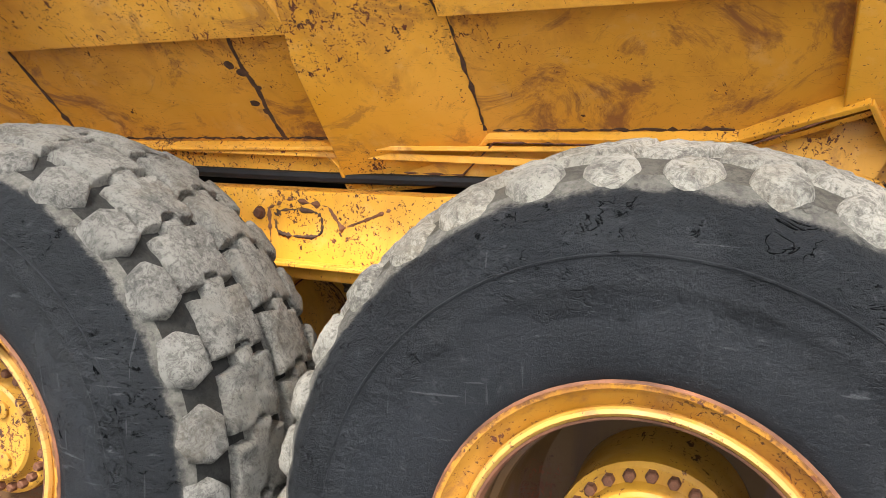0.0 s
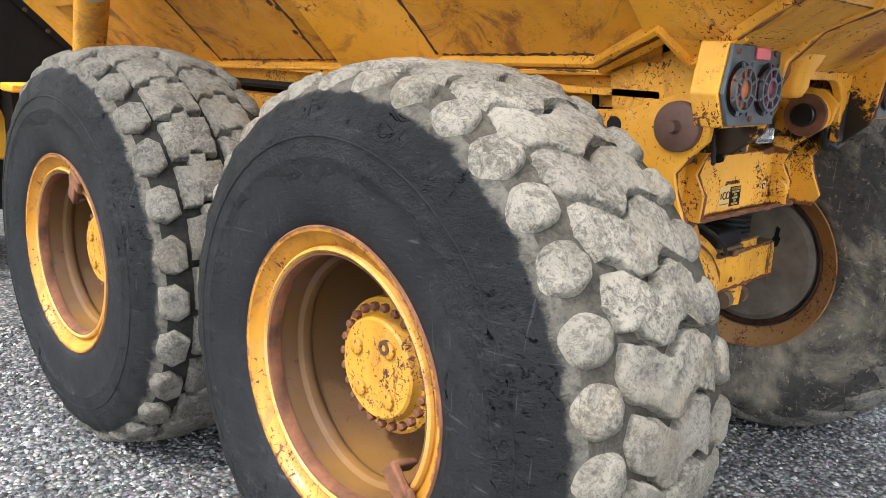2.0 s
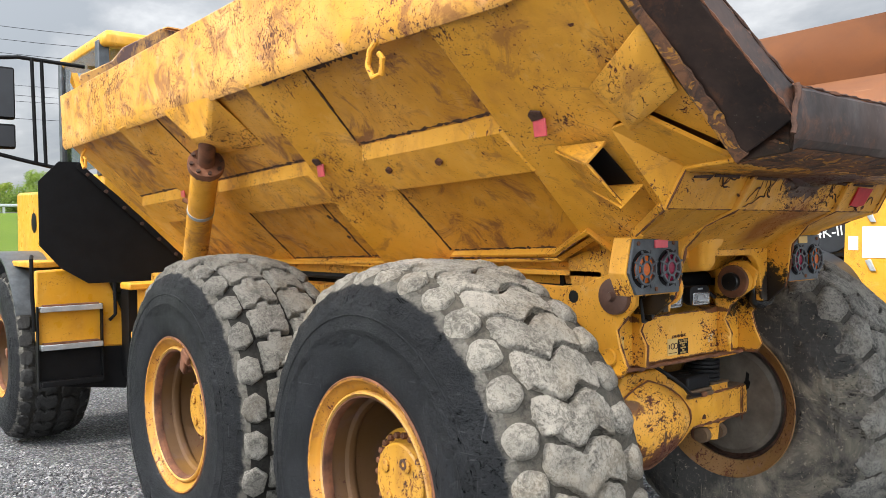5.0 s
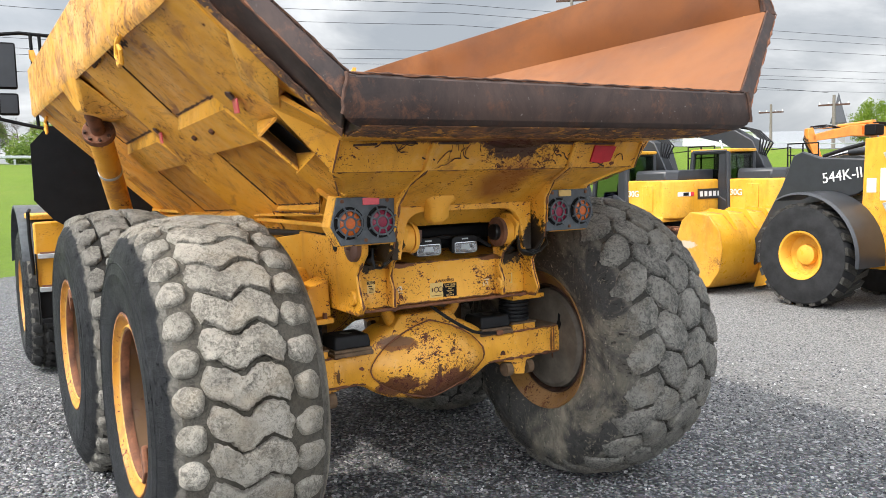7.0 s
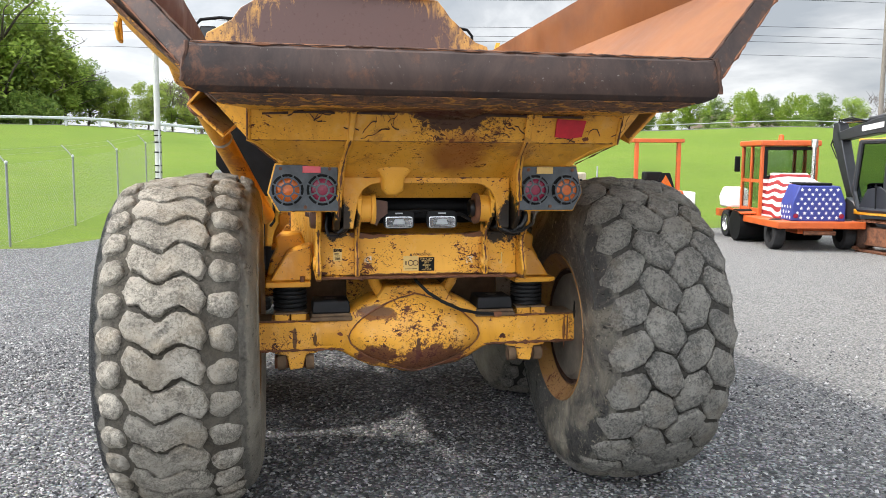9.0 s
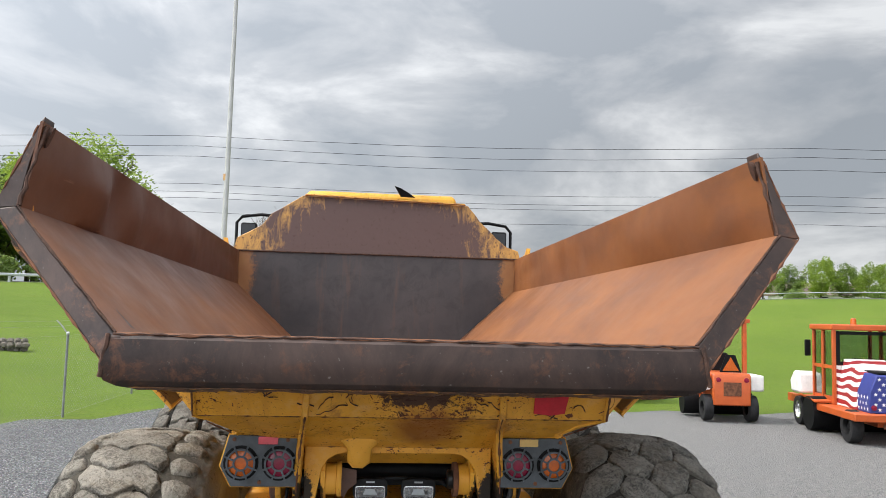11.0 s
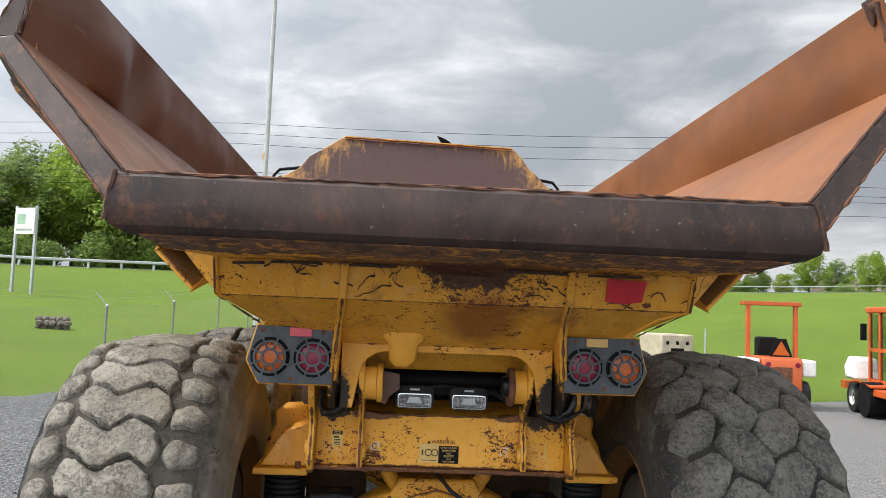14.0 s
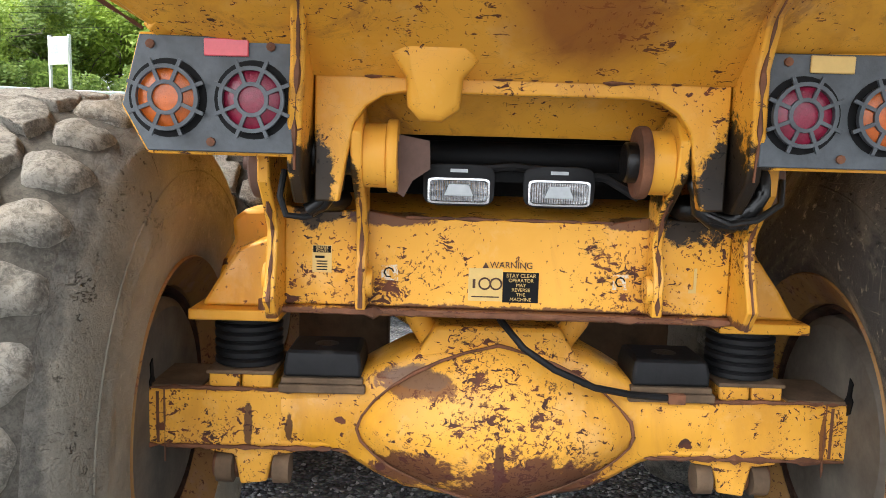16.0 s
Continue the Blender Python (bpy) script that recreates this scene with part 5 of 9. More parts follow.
# rust along the worn edges of the tail
rnd = random.Random(33)
bead("edge_rust", [(0.832, -0.765, 1.877), (0.832, 0.765, 1.877)], 0.0035, RUSTY, body, rnd)
bead("edge_rust", [(0.765, -0.783, 1.756), (0.765, 0.783, 1.756)], 0.0016, RUSTY, body, rnd)
for s in (-1, 1):
    bead("edge_rust", [(0.843, s * 0.778, 1.876), (0.774, s * 0.782, 1.757), (0.566, s * 0.668, 1.666)], 0.0030, RUSTY, body, rnd)
    bead("edge_rust", [(0.786, s * 0.372, 1.757), (0.662, s * 0.384, 1.700), (0.587, s * 0.397, 1.62), (0.567, s * 0.407, 1.50), (0.547, s * 0.410, 1.43)], 0.0028, RUSTY, body, rnd)
    bead("edge_rust", [on_side(s, -1.19, 1.468, 0.008), on_side(s, -0.735, 1.470, 0.008), on_side(s, -0.60, 1.574, 0.008), on_side(s, 0.06, 1.578, 0.008), on_side(s, 0.345, 1.684, 0.008)], 0.0022, RUSTY, body, rnd)
bead("edge_rust", [(1.272, -0.937, 2.060), (1.272, 0.937, 2.060)], 0.0028, RUSTY, body, rnd, 0.045)
for s in (-1, 1):
    bead("edge_rust", [(1.286, s * 0.956, 1.97), (1.10, s * 1.390, 2.458), (1.066, s * 1.330, 2.62), (1.04, s * 1.288, 2.75)], 0.0032, RUSTY, body, rnd)

# -- tail lights --
def tail_light(s):
    """Grey plate with two barred round lamps and a marker; s = -1 left, 1 right."""
    t = new("tail_light")
    t.parent = truck
    out = [(0.405, 1.660), (0.680, 1.662), (0.713, 1.535), (0.668, 1.452), (0.402, 1.452)]
    part("housing", Geo().slab([(0.552, s * y, z) for y, z in out], (-0.075, 0, 0)), TAIL, t, "yellow lamp box", 0.004)
    part("face_plate", Geo().slab([(0.553, s * (0.56 + (y - 0.56) * 0.955), 1.557 + (z - 1.557) * 0.945) for y, z in out], (0.012, 0, 0)), SLATE, t, "slate-grey lamp guard plate", 0.002)
    part("marker_lens", Geo().slab([(0.565, s * 0.485, 1.622), (0.565, s * 0.562, 1.622), (0.565, s * 0.562, 1.652), (0.565, s * 0.485, 1.652)], (0.006, 0, 0)), PINK if s < 0 else CREAM, t, "small marker lens", 0.002)
    for y, lens in ((0.478, LENS_RED), (0.626, LENS_AMBER)):
        c = (0.565, s * y, 1.549)
        part("lamp_recess", Geo().lathe([(0.068, 0.0008), (0.060, 0.0012), (0.001, 0.0012)], c, "x", 32), BLACK, t)
        part("lamp_lens", Geo().lathe([(0.052, 0.0014), (0.052, 0.006), (0.045, 0.010), (0.02, 0.013), (0.0005, 0.0135)], c, "x", 32), lens, t, "red lamp lens" if lens is LENS_RED else "amber lamp lens")
        g = Geo()
        g.lathe([(0.050, 0.008), (0.050, 0.019), (0.057, 0.019), (0.057, 0.008), (0.050, 0.008)], c, "x", 32)
        ring = part("guard_ring", g, SLATE, t, "round bar guard")
        part("guard_hub", Geo().lathe([(0.023, 0.008), (0.023, 0.019), (0.030, 0.019), (0.030, 0.008), (0.023, 0.008)], c, "x", 24), SLATE, t)
        for k in range(8):
            a = 2 * math.pi * (k + 0.5) / 8
            d, q = Vector((0, math.cos(a), math.sin(a))), Vector((0, -math.sin(a), math.cos(a))) * 0.0032
            o = Vector(c) + Vector((0.012, 0, 0))
            part("guard_bar", Geo().slab([o + d * 0.027 - q, o + d * 0.070 - q, o + d * 0.070 + q, o + d * 0.027 + q], (0.006, 0, 0)), SLATE, t)
    for y, z in ((0.447, 1.640), (0.655, 1.640), (0.552, 1.475)):
        part("screw", Geo().lathe([(0.008, 0.011), (0.008, 0.017), (0.0005, 0.018)], (0.553, s * y, z), "x", 8), RUSTY, t)
    return t


for s in (-1, 1):
    tail_light(s)

# -- rear frame --
fr = new("rear_frame")
fr.parent = truck
part("cross_plate", Geo().slab([(0.282, y, z) for y, z in ((-0.478, 1.133), (0.478, 1.128), (0.478, 1.345), (0.40, 1.335), (0.30, 1.34), (0.22, 1.325), (-0.22, 1.325), (-0.30, 1.34), (-0.40, 1.335), (-0.478, 1.345))], (-0.03, 0, 0)), CHASSIS, fr, "chipped yellow rear cross plate", 0.004)
part("bottom_lip", Geo().slab([(0.30, -0.49, 1.132), (0.30, 0.49, 1.127), (0.10, 0.49, 1.127), (0.10, -0.49, 1.132)], (0, 0, -0.016)), CHASSIS, fr, "", 0.003)
part("upper_shelf", Geo().slab([(0.27, -0.40, 1.325), (0.27, 0.40, 1.325), (0.02, 0.40, 1.36), (0.02, -0.40, 1.36)], (0, 0, -0.02)), CHASSIS, fr)
for s in (-1, 1):
    side = [(0.36, 1.115), (0.395, 1.16), (0.36, 1.24), (0.345, 1.30), (0.395, 1.36), (0.435, 1.40), (0.44, 1.455), (0.395, 1.505), (0.33, 1.525), (0.25, 1.50), (0.18, 1.47), (0.05, 1.46), (-0.32, 1.47), (-0.36, 1.20), (-0.10, 1.12)]
    part("side_plate", Geo().slab([(x, s * 0.478, z) for x, z in side], (0, s * 0.024, 0)), CHASSIS, fr, "", 0.004)
    inner = [(0.27, 1.135), (0.345, 1.135), (0.350, 1.22), (0.318, 1.28), (0.345, 1.345), (0.40, 1.385), (0.46, 1.43), (0.475, 1.50), (0.43, 1.545), (0.37, 1.55), (0.27, 1.50)]
    part("inner_web", Geo().slab([(x, s * 0.298, z) for x, z in inner], (0, s * 0.022, 0)), CHASSIS, fr, "", 0.004)
    part("hinge_boss", Geo().lathe([(0.020, -0.026), (0.058, -0.026), (0.063, -0.021), (0.063, 0.020), (0.058, 0.026), (0.020, 0.026)], (0.395, s * 0.276, 1.457), "y", 32), CHASSIS, fr)
    part("boss_flange", Geo().lathe([(0.030, -0.010), (0.070, -0.010), (0.072, -0.006), (0.072, 0.006), (0.070, 0.010), (0.030, 0.010)], (0.395, s * 0.243, 1.457), "y", 32), CHASSIS if s < 0 else RUSTY, fr)
    part("hinge_pin", Geo().lathe([(0.0005, -0.030), (0.036, -0.030), (0.040, -0.026), (0.040, 0.16), (0.0005, 0.16)], (0.395, s * 0.24 if s > 0 else -0.40, 1.457), "y", 20), GREASED, fr, "greasy black hinge pin")
    cap = [(0.0005, 0.046), (0.014, 0.046), (0.016, 0.036), (0.0205, 0.028), (0.060, 0.026), (0.070, 0.020), (0.072, 0.0), (0.0005, 0.0)]
    part("pin_cap", Geo().lathe([(r, s * h) for r, h in cap], (0.345, s * 0.502, 1.434), "y", 28), PINCAP, fr, "brown steel pin cap")
    part("grease_hose", Geo().tube([(0.42, s * 0.452, 1.425), (0.435, s * 0.458, 1.375), (0.430, s * 0.447, 1.338), (0.415, s * 0.415, 1.333), (0.405, s * 0.385, 1.340), (0.400, s * 0.372, 1.375), (0.41, s * 0.370, 1.44), (0.40, s * 0.35, 1.50)], 0.0065, 8), RUBBER, fr, "black greasy hose")
    part("grease_clot", Geo().loft([[(x, s * (0.382 + (0.036 + dy) * math.cos(a)), 1.362 + dz * math.sin(a)) for a in (2 * math.pi * q / 14 for q in range(14))] for x, dy, dz in ((0.284, 0.012, 0.030), (0.300, 0.0, 0.024), (0.312, -0.020, 0.010))]), GREASED, fr, "clot of black grease")
    part("round_plug", Geo().lathe([(0.0005, s * 0.012), (0.03, s * 0.012), (0.034, s * 0.006), (0.034, 0.0)], (0.315, s * 0.502, 1.195), "y", 20), CHASSIS, fr)
    part("round_plug", Geo().lathe([(0.0005, -s * 0.012), (0.027, -s * 0.012), (0.031, -s * 0.006), (0.031, 0.0)], (0.318, s * 0.298, 1.190), "y", 20), CHASSIS, fr)
    part("side_hole", Geo().lathe([(0.0005, s * 0.003), (0.024, s * 0.003), (0.026, 0.0)], (0.13, s * 0.502, 1.42), "y", 16), RUBBER, fr)
    # long rails forward of the tail
    part("long_rail", Geo().slab([(-0.30, s * 0.50, 1.12), (-0.30, s * 0.50, 1.46), (-0.75, s * 0.60, 1.405), (-4.4, s * 0.60, 1.37), (-4.4, s * 0.60, 1.10), (-0.9, s * 0.60, 1.12)], (0, s * -0.16, 0)), CHASSIS, fr, "", 0.006)
    # black sheet added so that the gap over the rail looks shaded
    part("gap_shade_sheet", Geo().slab([(-4.2, s * 0.05, 1.25), (-0.8, s * 0.05, 1.25), (-0.8, s * 0.05, 1.52), (-4.2, s * 0.05, 1.52)], (0, s * 0.02, 0)), BLACK, fr)
    part("rail_ledge", Geo().slab([(-0.62, s * 0.595, 1.165), (-2.6, s * 0.595, 1.165), (-2.6, s * 0.66, 1.165), (-0.62, s * 0.66, 1.165)], (0, 0, 0.014)), CHASSIS, fr, "", 0.003)
    loop = [(-1.215 + 0.085 * math.copysign(abs(math.cos(a)) ** 0.6, math.cos(a)), 1.297 + 0.042 * math.copysign(abs(math.sin(a)) ** 0.6, math.sin(a))) for a in (2 * math.pi * k / 24 for k in range(25))]
    rnd = random.Random(61)
    bead("rail_weld", [(x, s * 0.603, z) for x, z in loop], 0.005, SEAM, fr, rnd, 0.01, "rusty weld loop on the rail")
    bead("rail_weld", [(-1.32, s * 0.602, 1.23), (-1.325, s * 0.602, 1.34), (-1.25, s * 0.602, 1.372), (-1.11, s * 0.602, 1.355), (-1.06, s * 0.602, 1.29), (-0.96, s * 0.602, 1.33), (-0.88, s * 0.602, 1.365)], 0.006, RUSTY, fr, rnd, 0.012)
    part("rail_bolt", Geo().lathe([(0.0005, s * 0.022), (0.014, s * 0.022), (0.014, s * 0.006), (0.022, s * 0.006), (0.022, 0)], (-1.36, s * 0.60, 1.322), "y", 10), RUSTY, fr)
    part("hydraulic_line", Geo().tube([(-3.2, s * 0.44, 1.43), (-1.2, s * 0.45, 1.435), (-0.4, s * 0.44, 1.45), (0.2, s * 0.42, 1.44)], 0.018, 8), RUBBER, fr)
part("loose_hose", Geo().tube([(0.40, 0.345, 1.44), (0.435, 0.360, 1.365), (0.450, 0.41, 1.345), (0.452, 0.46, 1.355), (0.445, 0.505, 1.385), (0.42, 0.515, 1.43)], 0.007, 8), GREASED, fr, "sagging black greasy hose")
gr = random.Random(19)
for s, pts in ((1, [(0.405, 0.345, 1.530), (0.420, 0.350, 1.475), (0.430, 0.352, 1.420), (0.432, 0.362, 1.375), (0.425, 0.392, 1.352), (0.425, 0.425, 1.352), (0.432, 0.452, 1.372), (0.438, 0.468, 1.405), (0.432, 0.472, 1.445)]),
               (-1, [(0.405, -0.345, 1.510), (0.420, -0.350, 1.455), (0.430, -0.355, 1.400), (0.425, -0.375, 1.362), (0.420, -0.402, 1.356)])):
    for k in range(3):
        path = [(x + gr.uniform(-0.012, 0.012), y + gr.uniform(-0.010, 0.010), z + gr.uniform(-0.010, 0.010)) for x, y, z in pts]
        part("grease_clot", Geo().tube(path, [gr.uniform(0.008, 0.021) for _ in path], 9), GREASED, fr, "stringy clot of black grease", 0, 60)
# black sheet added behind the lamps in place of the cavity's shade
part("cavity_shade_sheet", Geo().slab([(0.02, -0.44, 1.12), (0.02, 0.44, 1.12), (0.02, 0.44, 1.515), (0.02, -0.44, 1.515)], (-0.02, 0, 0)), BLACK, fr)
part("bent_plate", Geo().slab([(0.37, -0.238, 1.500), (0.37, -0.172, 1.488), (0.36, -0.170, 1.432), (0.375, -0.205, 1.408), (0.37, -0.222, 1.375), (0.37, -0.238, 1.385)], (0.006, 0, 0)), PINCAP, fr, "bent brown steel plate")
part("cross_tube", Geo().tube([(0.18, -0.36, 1.455), (0.18, 0.36, 1.455)], 0.036, 14), BLACK, fr)
part("lamp_bar", Geo().slab([(0.24, -0.26, 1.405), (0.24, 0.24, 1.405), (0.24, 0.24, 1.43), (0.24, -0.26, 1.43)], (0.02, 0, 0)), BLACK, fr)
part("lamp_cable", Geo().tube([(0.27, -0.28, 1.40), (0.28, -0.20, 1.425), (0.275, -0.11, 1.428), (0.285, 0.0, 1.44), (0.275, 0.1, 1.43), (0.28, 0.2, 1.42), (0.29, 0.27, 1.38)], 0.009, 7), RUBBER, fr)

# work lamps
for y in (-0.111, 0.096):
    w = new("work_lamp")
    w.parent = truck
    z = 1.396
    ring = lambda x, k, up=0.0: [(x, y + k * 0.074 * math.copysign(abs(math.cos(a)) ** 0.35, math.cos(a)), z + 0.004 + up + k * 0.043 * math.copysign(abs(math.sin(a)) ** 0.45, math.sin(a))) for a in (2 * math.pi * q / 28 for q in range(28))]
    part("lamp_case", Geo().loft([ring(0.255, 0.55, 0.01), ring(0.275, 0.86, 0.004), ring(0.300, 0.97), ring(0.3245, 1.0), ring(0.3262, 0.97)]), RUBBER, w, "black plastic lamp case", 0.0, 50)
    oval = lambda x, a0, b0: [(x, y + a0 * math.copysign(abs(math.cos(a)) ** 0.22, math.cos(a)), z - 0.008 + b0 * math.copysign(abs(math.sin(a)) ** 0.22, math.sin(a))) for a in (2 * math.pi * q / 32 for q in range(32))]
    g = Geo().loft([oval(0.3255, 0.0640, 0.0265), oval(0.3330, 0.0640, 0.0265), oval(0.3335, 0.0600, 0.0228), oval(0.3290, 0.0580, 0.0210)], True, False)
    part("bezel", g, CHROME, w, "bright lens frame", 0.0, 40)
    part("lens", Geo().loft([oval(0.3270, 0.0600, 0.0220), oval(0.3300, 0.0580, 0.0208)]), LENS_CLEAR, w, "clear fluted lens", 0.0, 40)
    part("reflector", Geo().slab([(0.3302, y - 0.030, z - 0.018), (0.3302, y + 0.030, z - 0.018), (0.3302, y + 0.020, z + 0.006), (0.3302, y - 0.020, z + 0.006)], (0.0012, 0, 0)), GALV, w, "pale reflector behind the lens", 0.001)
    part("lamp_badge", Geo().slab([(0.3266, y - 0.018, z + 0.030), (0.3266, y + 0.018, z + 0.030), (0.3266, y + 0.018, z + 0.037), (0.3266, y - 0.018, z + 0.037)], (0.001, 0, 0)), GALV, w)

# decals on the cross plate
FACE = lambda y, z, x=0.2835: Matrix.Translation((x, y, z)) @ Euler((radians(90), 0, radians(90))).to_matrix().to_4x4()
d = new("warning_decal")
d.parent = truck
part("pale_half", Geo().slab([(0.2825, -0.083, 1.150), (0.2825, -0.010, 1.150), (0.2825, -0.010, 1.221), (0.2825, -0.083, 1.221)], (0.0015, 0, 0)), CREAM, d)
part("dark_half", Geo().slab([(0.2825, -0.009, 1.148), (0.2825, 0.068, 1.148), (0.2825, 0.068, 1.214), (0.2825, -0.009, 1.214)], (0.0015, 0, 0)), BLACK, d)
words("WARNING", 0.019, FACE(0.008, 1.2285), SEAM, d, "warning_lettering")
part("warning_triangle", Geo().slab([(0.2845, -0.054, 1.222), (0.2845, -0.040, 1.222), (0.2845, -0.047, 1.235)], (0.001, 0, 0)), SEAM, d)
for i, (txt, sz) in enumerate((("STAY CLEAR", 0.0115), ("OPERATOR", 0.0105), ("MAY", 0.0105), ("REVERSE", 0.0105), ("THE", 0.0105), ("MACHINE", 0.0105))):
    words(txt, sz, FACE(0.030, 1.2065 - 0.0103 * i, 0.2845), CREAM, d, "warning_lettering")
g = Geo()
for y, r in ((-0.048, 0.012), (-0.024, 0.012)):
    g.tube([(0.285, y + r * math.cos(a), 1.188 + r * math.sin(a)) for a in (2 * math.pi * k / 16 for k in range(17))], 0.002, 5)
g.box(0.2842, 0.2852, -0.076, -0.016, 1.158, 1.1605)
g.box(0.2842, 0.2852, -0.074, -0.068, 1.178, 1.197)
part("pictogram", g, SEAM, d)
d = new("grease_decal")
d.parent = truck
part("sheet", Geo().slab([(0.2825, -0.418, 1.203), (0.2825, -0.377, 1.203), (0.2825, -0.377, 1.262), (0.2825, -0.418, 1.262)], (0.0015, 0, 0)), CREAM, d)
part("head_band", Geo().slab([(0.284, -0.4165, 1.246), (0.284, -0.3785, 1.246), (0.284, -0.3785, 1.2605), (0.284, -0.4165, 1.2605)], (0.001, 0, 0)), BLACK, d)
words("GREASE", 0.0078, FACE(-0.3975, 1.2565, 0.2855), CREAM, d)
words("POINTS", 0.0078, FACE(-0.3975, 1.2495, 0.2855), CREAM, d)
g = Geo()
g.box(0.284, 0.285, -0.412, -0.392, 1.234, 1.239)
for k in range(4):
    g.box(0.284, 0.285, -0.409, -0.386, 1.226 - 0.006 * k, 1.2285 - 0.006 * k)
part("text_bars", g, BLACK, d)
for y, z in ((-0.252, 1.207), (0.245, 1.199), (0.395, 1.205)):
    d = new("small_decal")
    d.parent = truck
    if y < 0.3:
        part("sheet", Geo().slab([(0.2825, y - 0.018, z - 0.017), (0.2825, y + 0.018, z - 0.017), (0.2825, y + 0.016, z + 0.017), (0.2825, y - 0.018, z + 0.015)], (0.0015, 0, 0)), STICKER, d)
        g = Geo().tube([(0.2845, y + 0.010 * math.cos(a) - 0.002, z + 0.010 * math.sin(a)) for a in (0.2, 0.9, 1.6, 2.4, 3.2, 4.2, 5.2)], 0.0018, 5)
        part("mark", g, BLACK, d)
    else:
        part("sheet", Geo().slab([(0.2825, y - 0.004, z - 0.026), (0.2825, y + 0.012, z - 0.026), (0.2825, y + 0.012, z + 0.028), (0.2825, y + 0.006, z + 0.028), (0.2825, y + 0.006, z - 0.018), (0.2825, y - 0.004, z - 0.018)], (0.0015, 0, 0)), CREAM, d)


# -- axles --
def axle(x, tail):
    a = new("axle")
    a.parent = truck
    part("beam", Geo().loft([[(x + dx, y, z + dz) for dx, z in ((-0.10, 0.735), (0.105, 0.735), (0.105, 0.882), (-0.10, 0.882))] for y, dz in ((-0.885, 0.0), (0.885, 0.0))]), AXLE, a, "chipped yellow axle beam", 0.012)
    for s in (-1, 1):
        part("axle_end", Geo().slab([(x + 0.114, s * 0.866, 0.722), (x + 0.114, s * 0.888, 0.726), (x + 0.114, s * 0.888, 0.896), (x + 0.114, s * 0.866, 0.898)], (-0.228, 0, 0)), AXLE, a, "", 0.005)
        part("dust_crust", Geo().loft([[(x - 0.09, s * y, 0.880), (x + 0.100, s * y, 0.880), (x + 0.096, s * y, 0.8875), (x - 0.09, s * y, 0.8875)] for y in (0.712, 0.75, 0.80, 0.862)]), DUSTYSTEEL, a, "brown dust caked on the beam")
        part("end_strap", Geo().slab([(x + 0.104, s * 0.815, 0.745), (x + 0.104, s * 0.822, 0.745), (x + 0.104, s * 0.822, 0.872), (x + 0.104, s * 0.815, 0.872)], (0.003, 0, 0)), RUSTY, a)
        part("axle_tube", Geo().tube([(x, s * 0.86, 0.79), (x, s * 1.06, 0.79)], 0.15, 20), BACKPLATE, a)
    for s in (-1, 1):
        for z in (0.8835, 0.7345):
            er = random.Random(int(1000 * z) + s)
            ys = [0.345 + 0.45 * i / 24 for i in range(25)]
            part("edge_scale", Geo().tube([(x + 0.1035 + er.uniform(-0.0015, 0.001), s * y, z + er.uniform(-0.0015, 0.0015)) for y in ys], [er.choice((0.0015, 0.003, 0.0045, 0.006)) for _ in ys], 6), RUSTY, a)
    rings = []
    for k, h in ((1.0, 0.06), (1.0, 0.115), (0.955, 0.125), (0.80, 0.158), (0.58, 0.188), (0.34, 0.205), (0.10, 0.212)):
        ring = []
        for i in range(32):
            t = 2 * math.pi * i / 32
            c, q = math.cos(t), math.sin(t)
            yy = 0.335 * math.copysign(abs(c) ** 1.55, c)
            zz = (0.215 if q > 0 else 0.180) * math.copysign(abs(q) ** 1.15, q)
            ring.append((x + h, k * yy, 0.795 + k * zz))
        rings.append(ring)
    part("differential", Geo().loft(rings), AXLE, a, "bulging chipped differential housing", 0.0, 50)
    bell = []
    for y, zl, zh in ((-0.52, 0.737, 0.880), (-0.42, 0.735, 0.884), (-0.36, 0.715, 0.905), (-0.29, 0.672, 0.948), (-0.22, 0.640, 0.985), (-0.12, 0.622, 1.002), (0.0, 0.616, 1.006),
                      (0.12, 0.622, 1.002), (0.22, 0.640, 0.985), (0.29, 0.672, 0.948), (0.36, 0.715, 0.905), (0.42, 0.735, 0.884), (0.52, 0.737, 0.880)):
        bell.append([(x + dx, y, z) for dx, z in ((-0.09, zl), (0.085, zl), (0.108, zl + 0.022), (0.108, zh - 0.022), (0.085, zh), (-0.09, zh))])
    part("axle_bell", Geo().loft(bell), AXLE, a, "", 0.0, 50)
    part("differential_neck", Geo().lathe([(0.21, 0.0), (0.20, -0.12), (0.13, -0.30), (0.12, -0.50), (0.0005, -0.50)], (x + 0.06, 0, 0.80), "x", 24), AXLE, a)
    fr_ = random.Random(14)
    rim = Geo().tube([(x + 0.1205, p[1] * 1.002 + fr_.uniform(-0.002, 0.002), p[2] + fr_.uniform(-0.002, 0.002)) for p in rings[1] + rings[1][:1]], [fr_.uniform(0.0022, 0.0055) for _ in range(33)], 6)
    part("housing_flange", rim, RUSTY, a, "rusty housing seam")
    part("top_mount", Geo().slab([(x + 0.10, -0.20, 0.97), (x + 0.10, 0.20, 0.97), (x + 0.10, 0.15, 1.05), (x + 0.10, -0.15, 1.05)], (-0.2, 0, 0)), AXLE, a, "", 0.01)
    for s in (-1, 1):
        for dy in (-0.040, 0.040):
            part("spring_base", Geo().box(x - 0.09, x + 0.095, s * 0.62 + dy - 0.037, s * 0.62 + dy + 0.037, 0.883, 0.922), AXLE, a, "", 0.005)
        part("spring_seat", Geo().box(x - 0.095, x + 0.10, s * 0.62 - 0.082, s * 0.62 + 0.082, 0.917, 0.927), DUSTYSTEEL, a, "", 0.003)
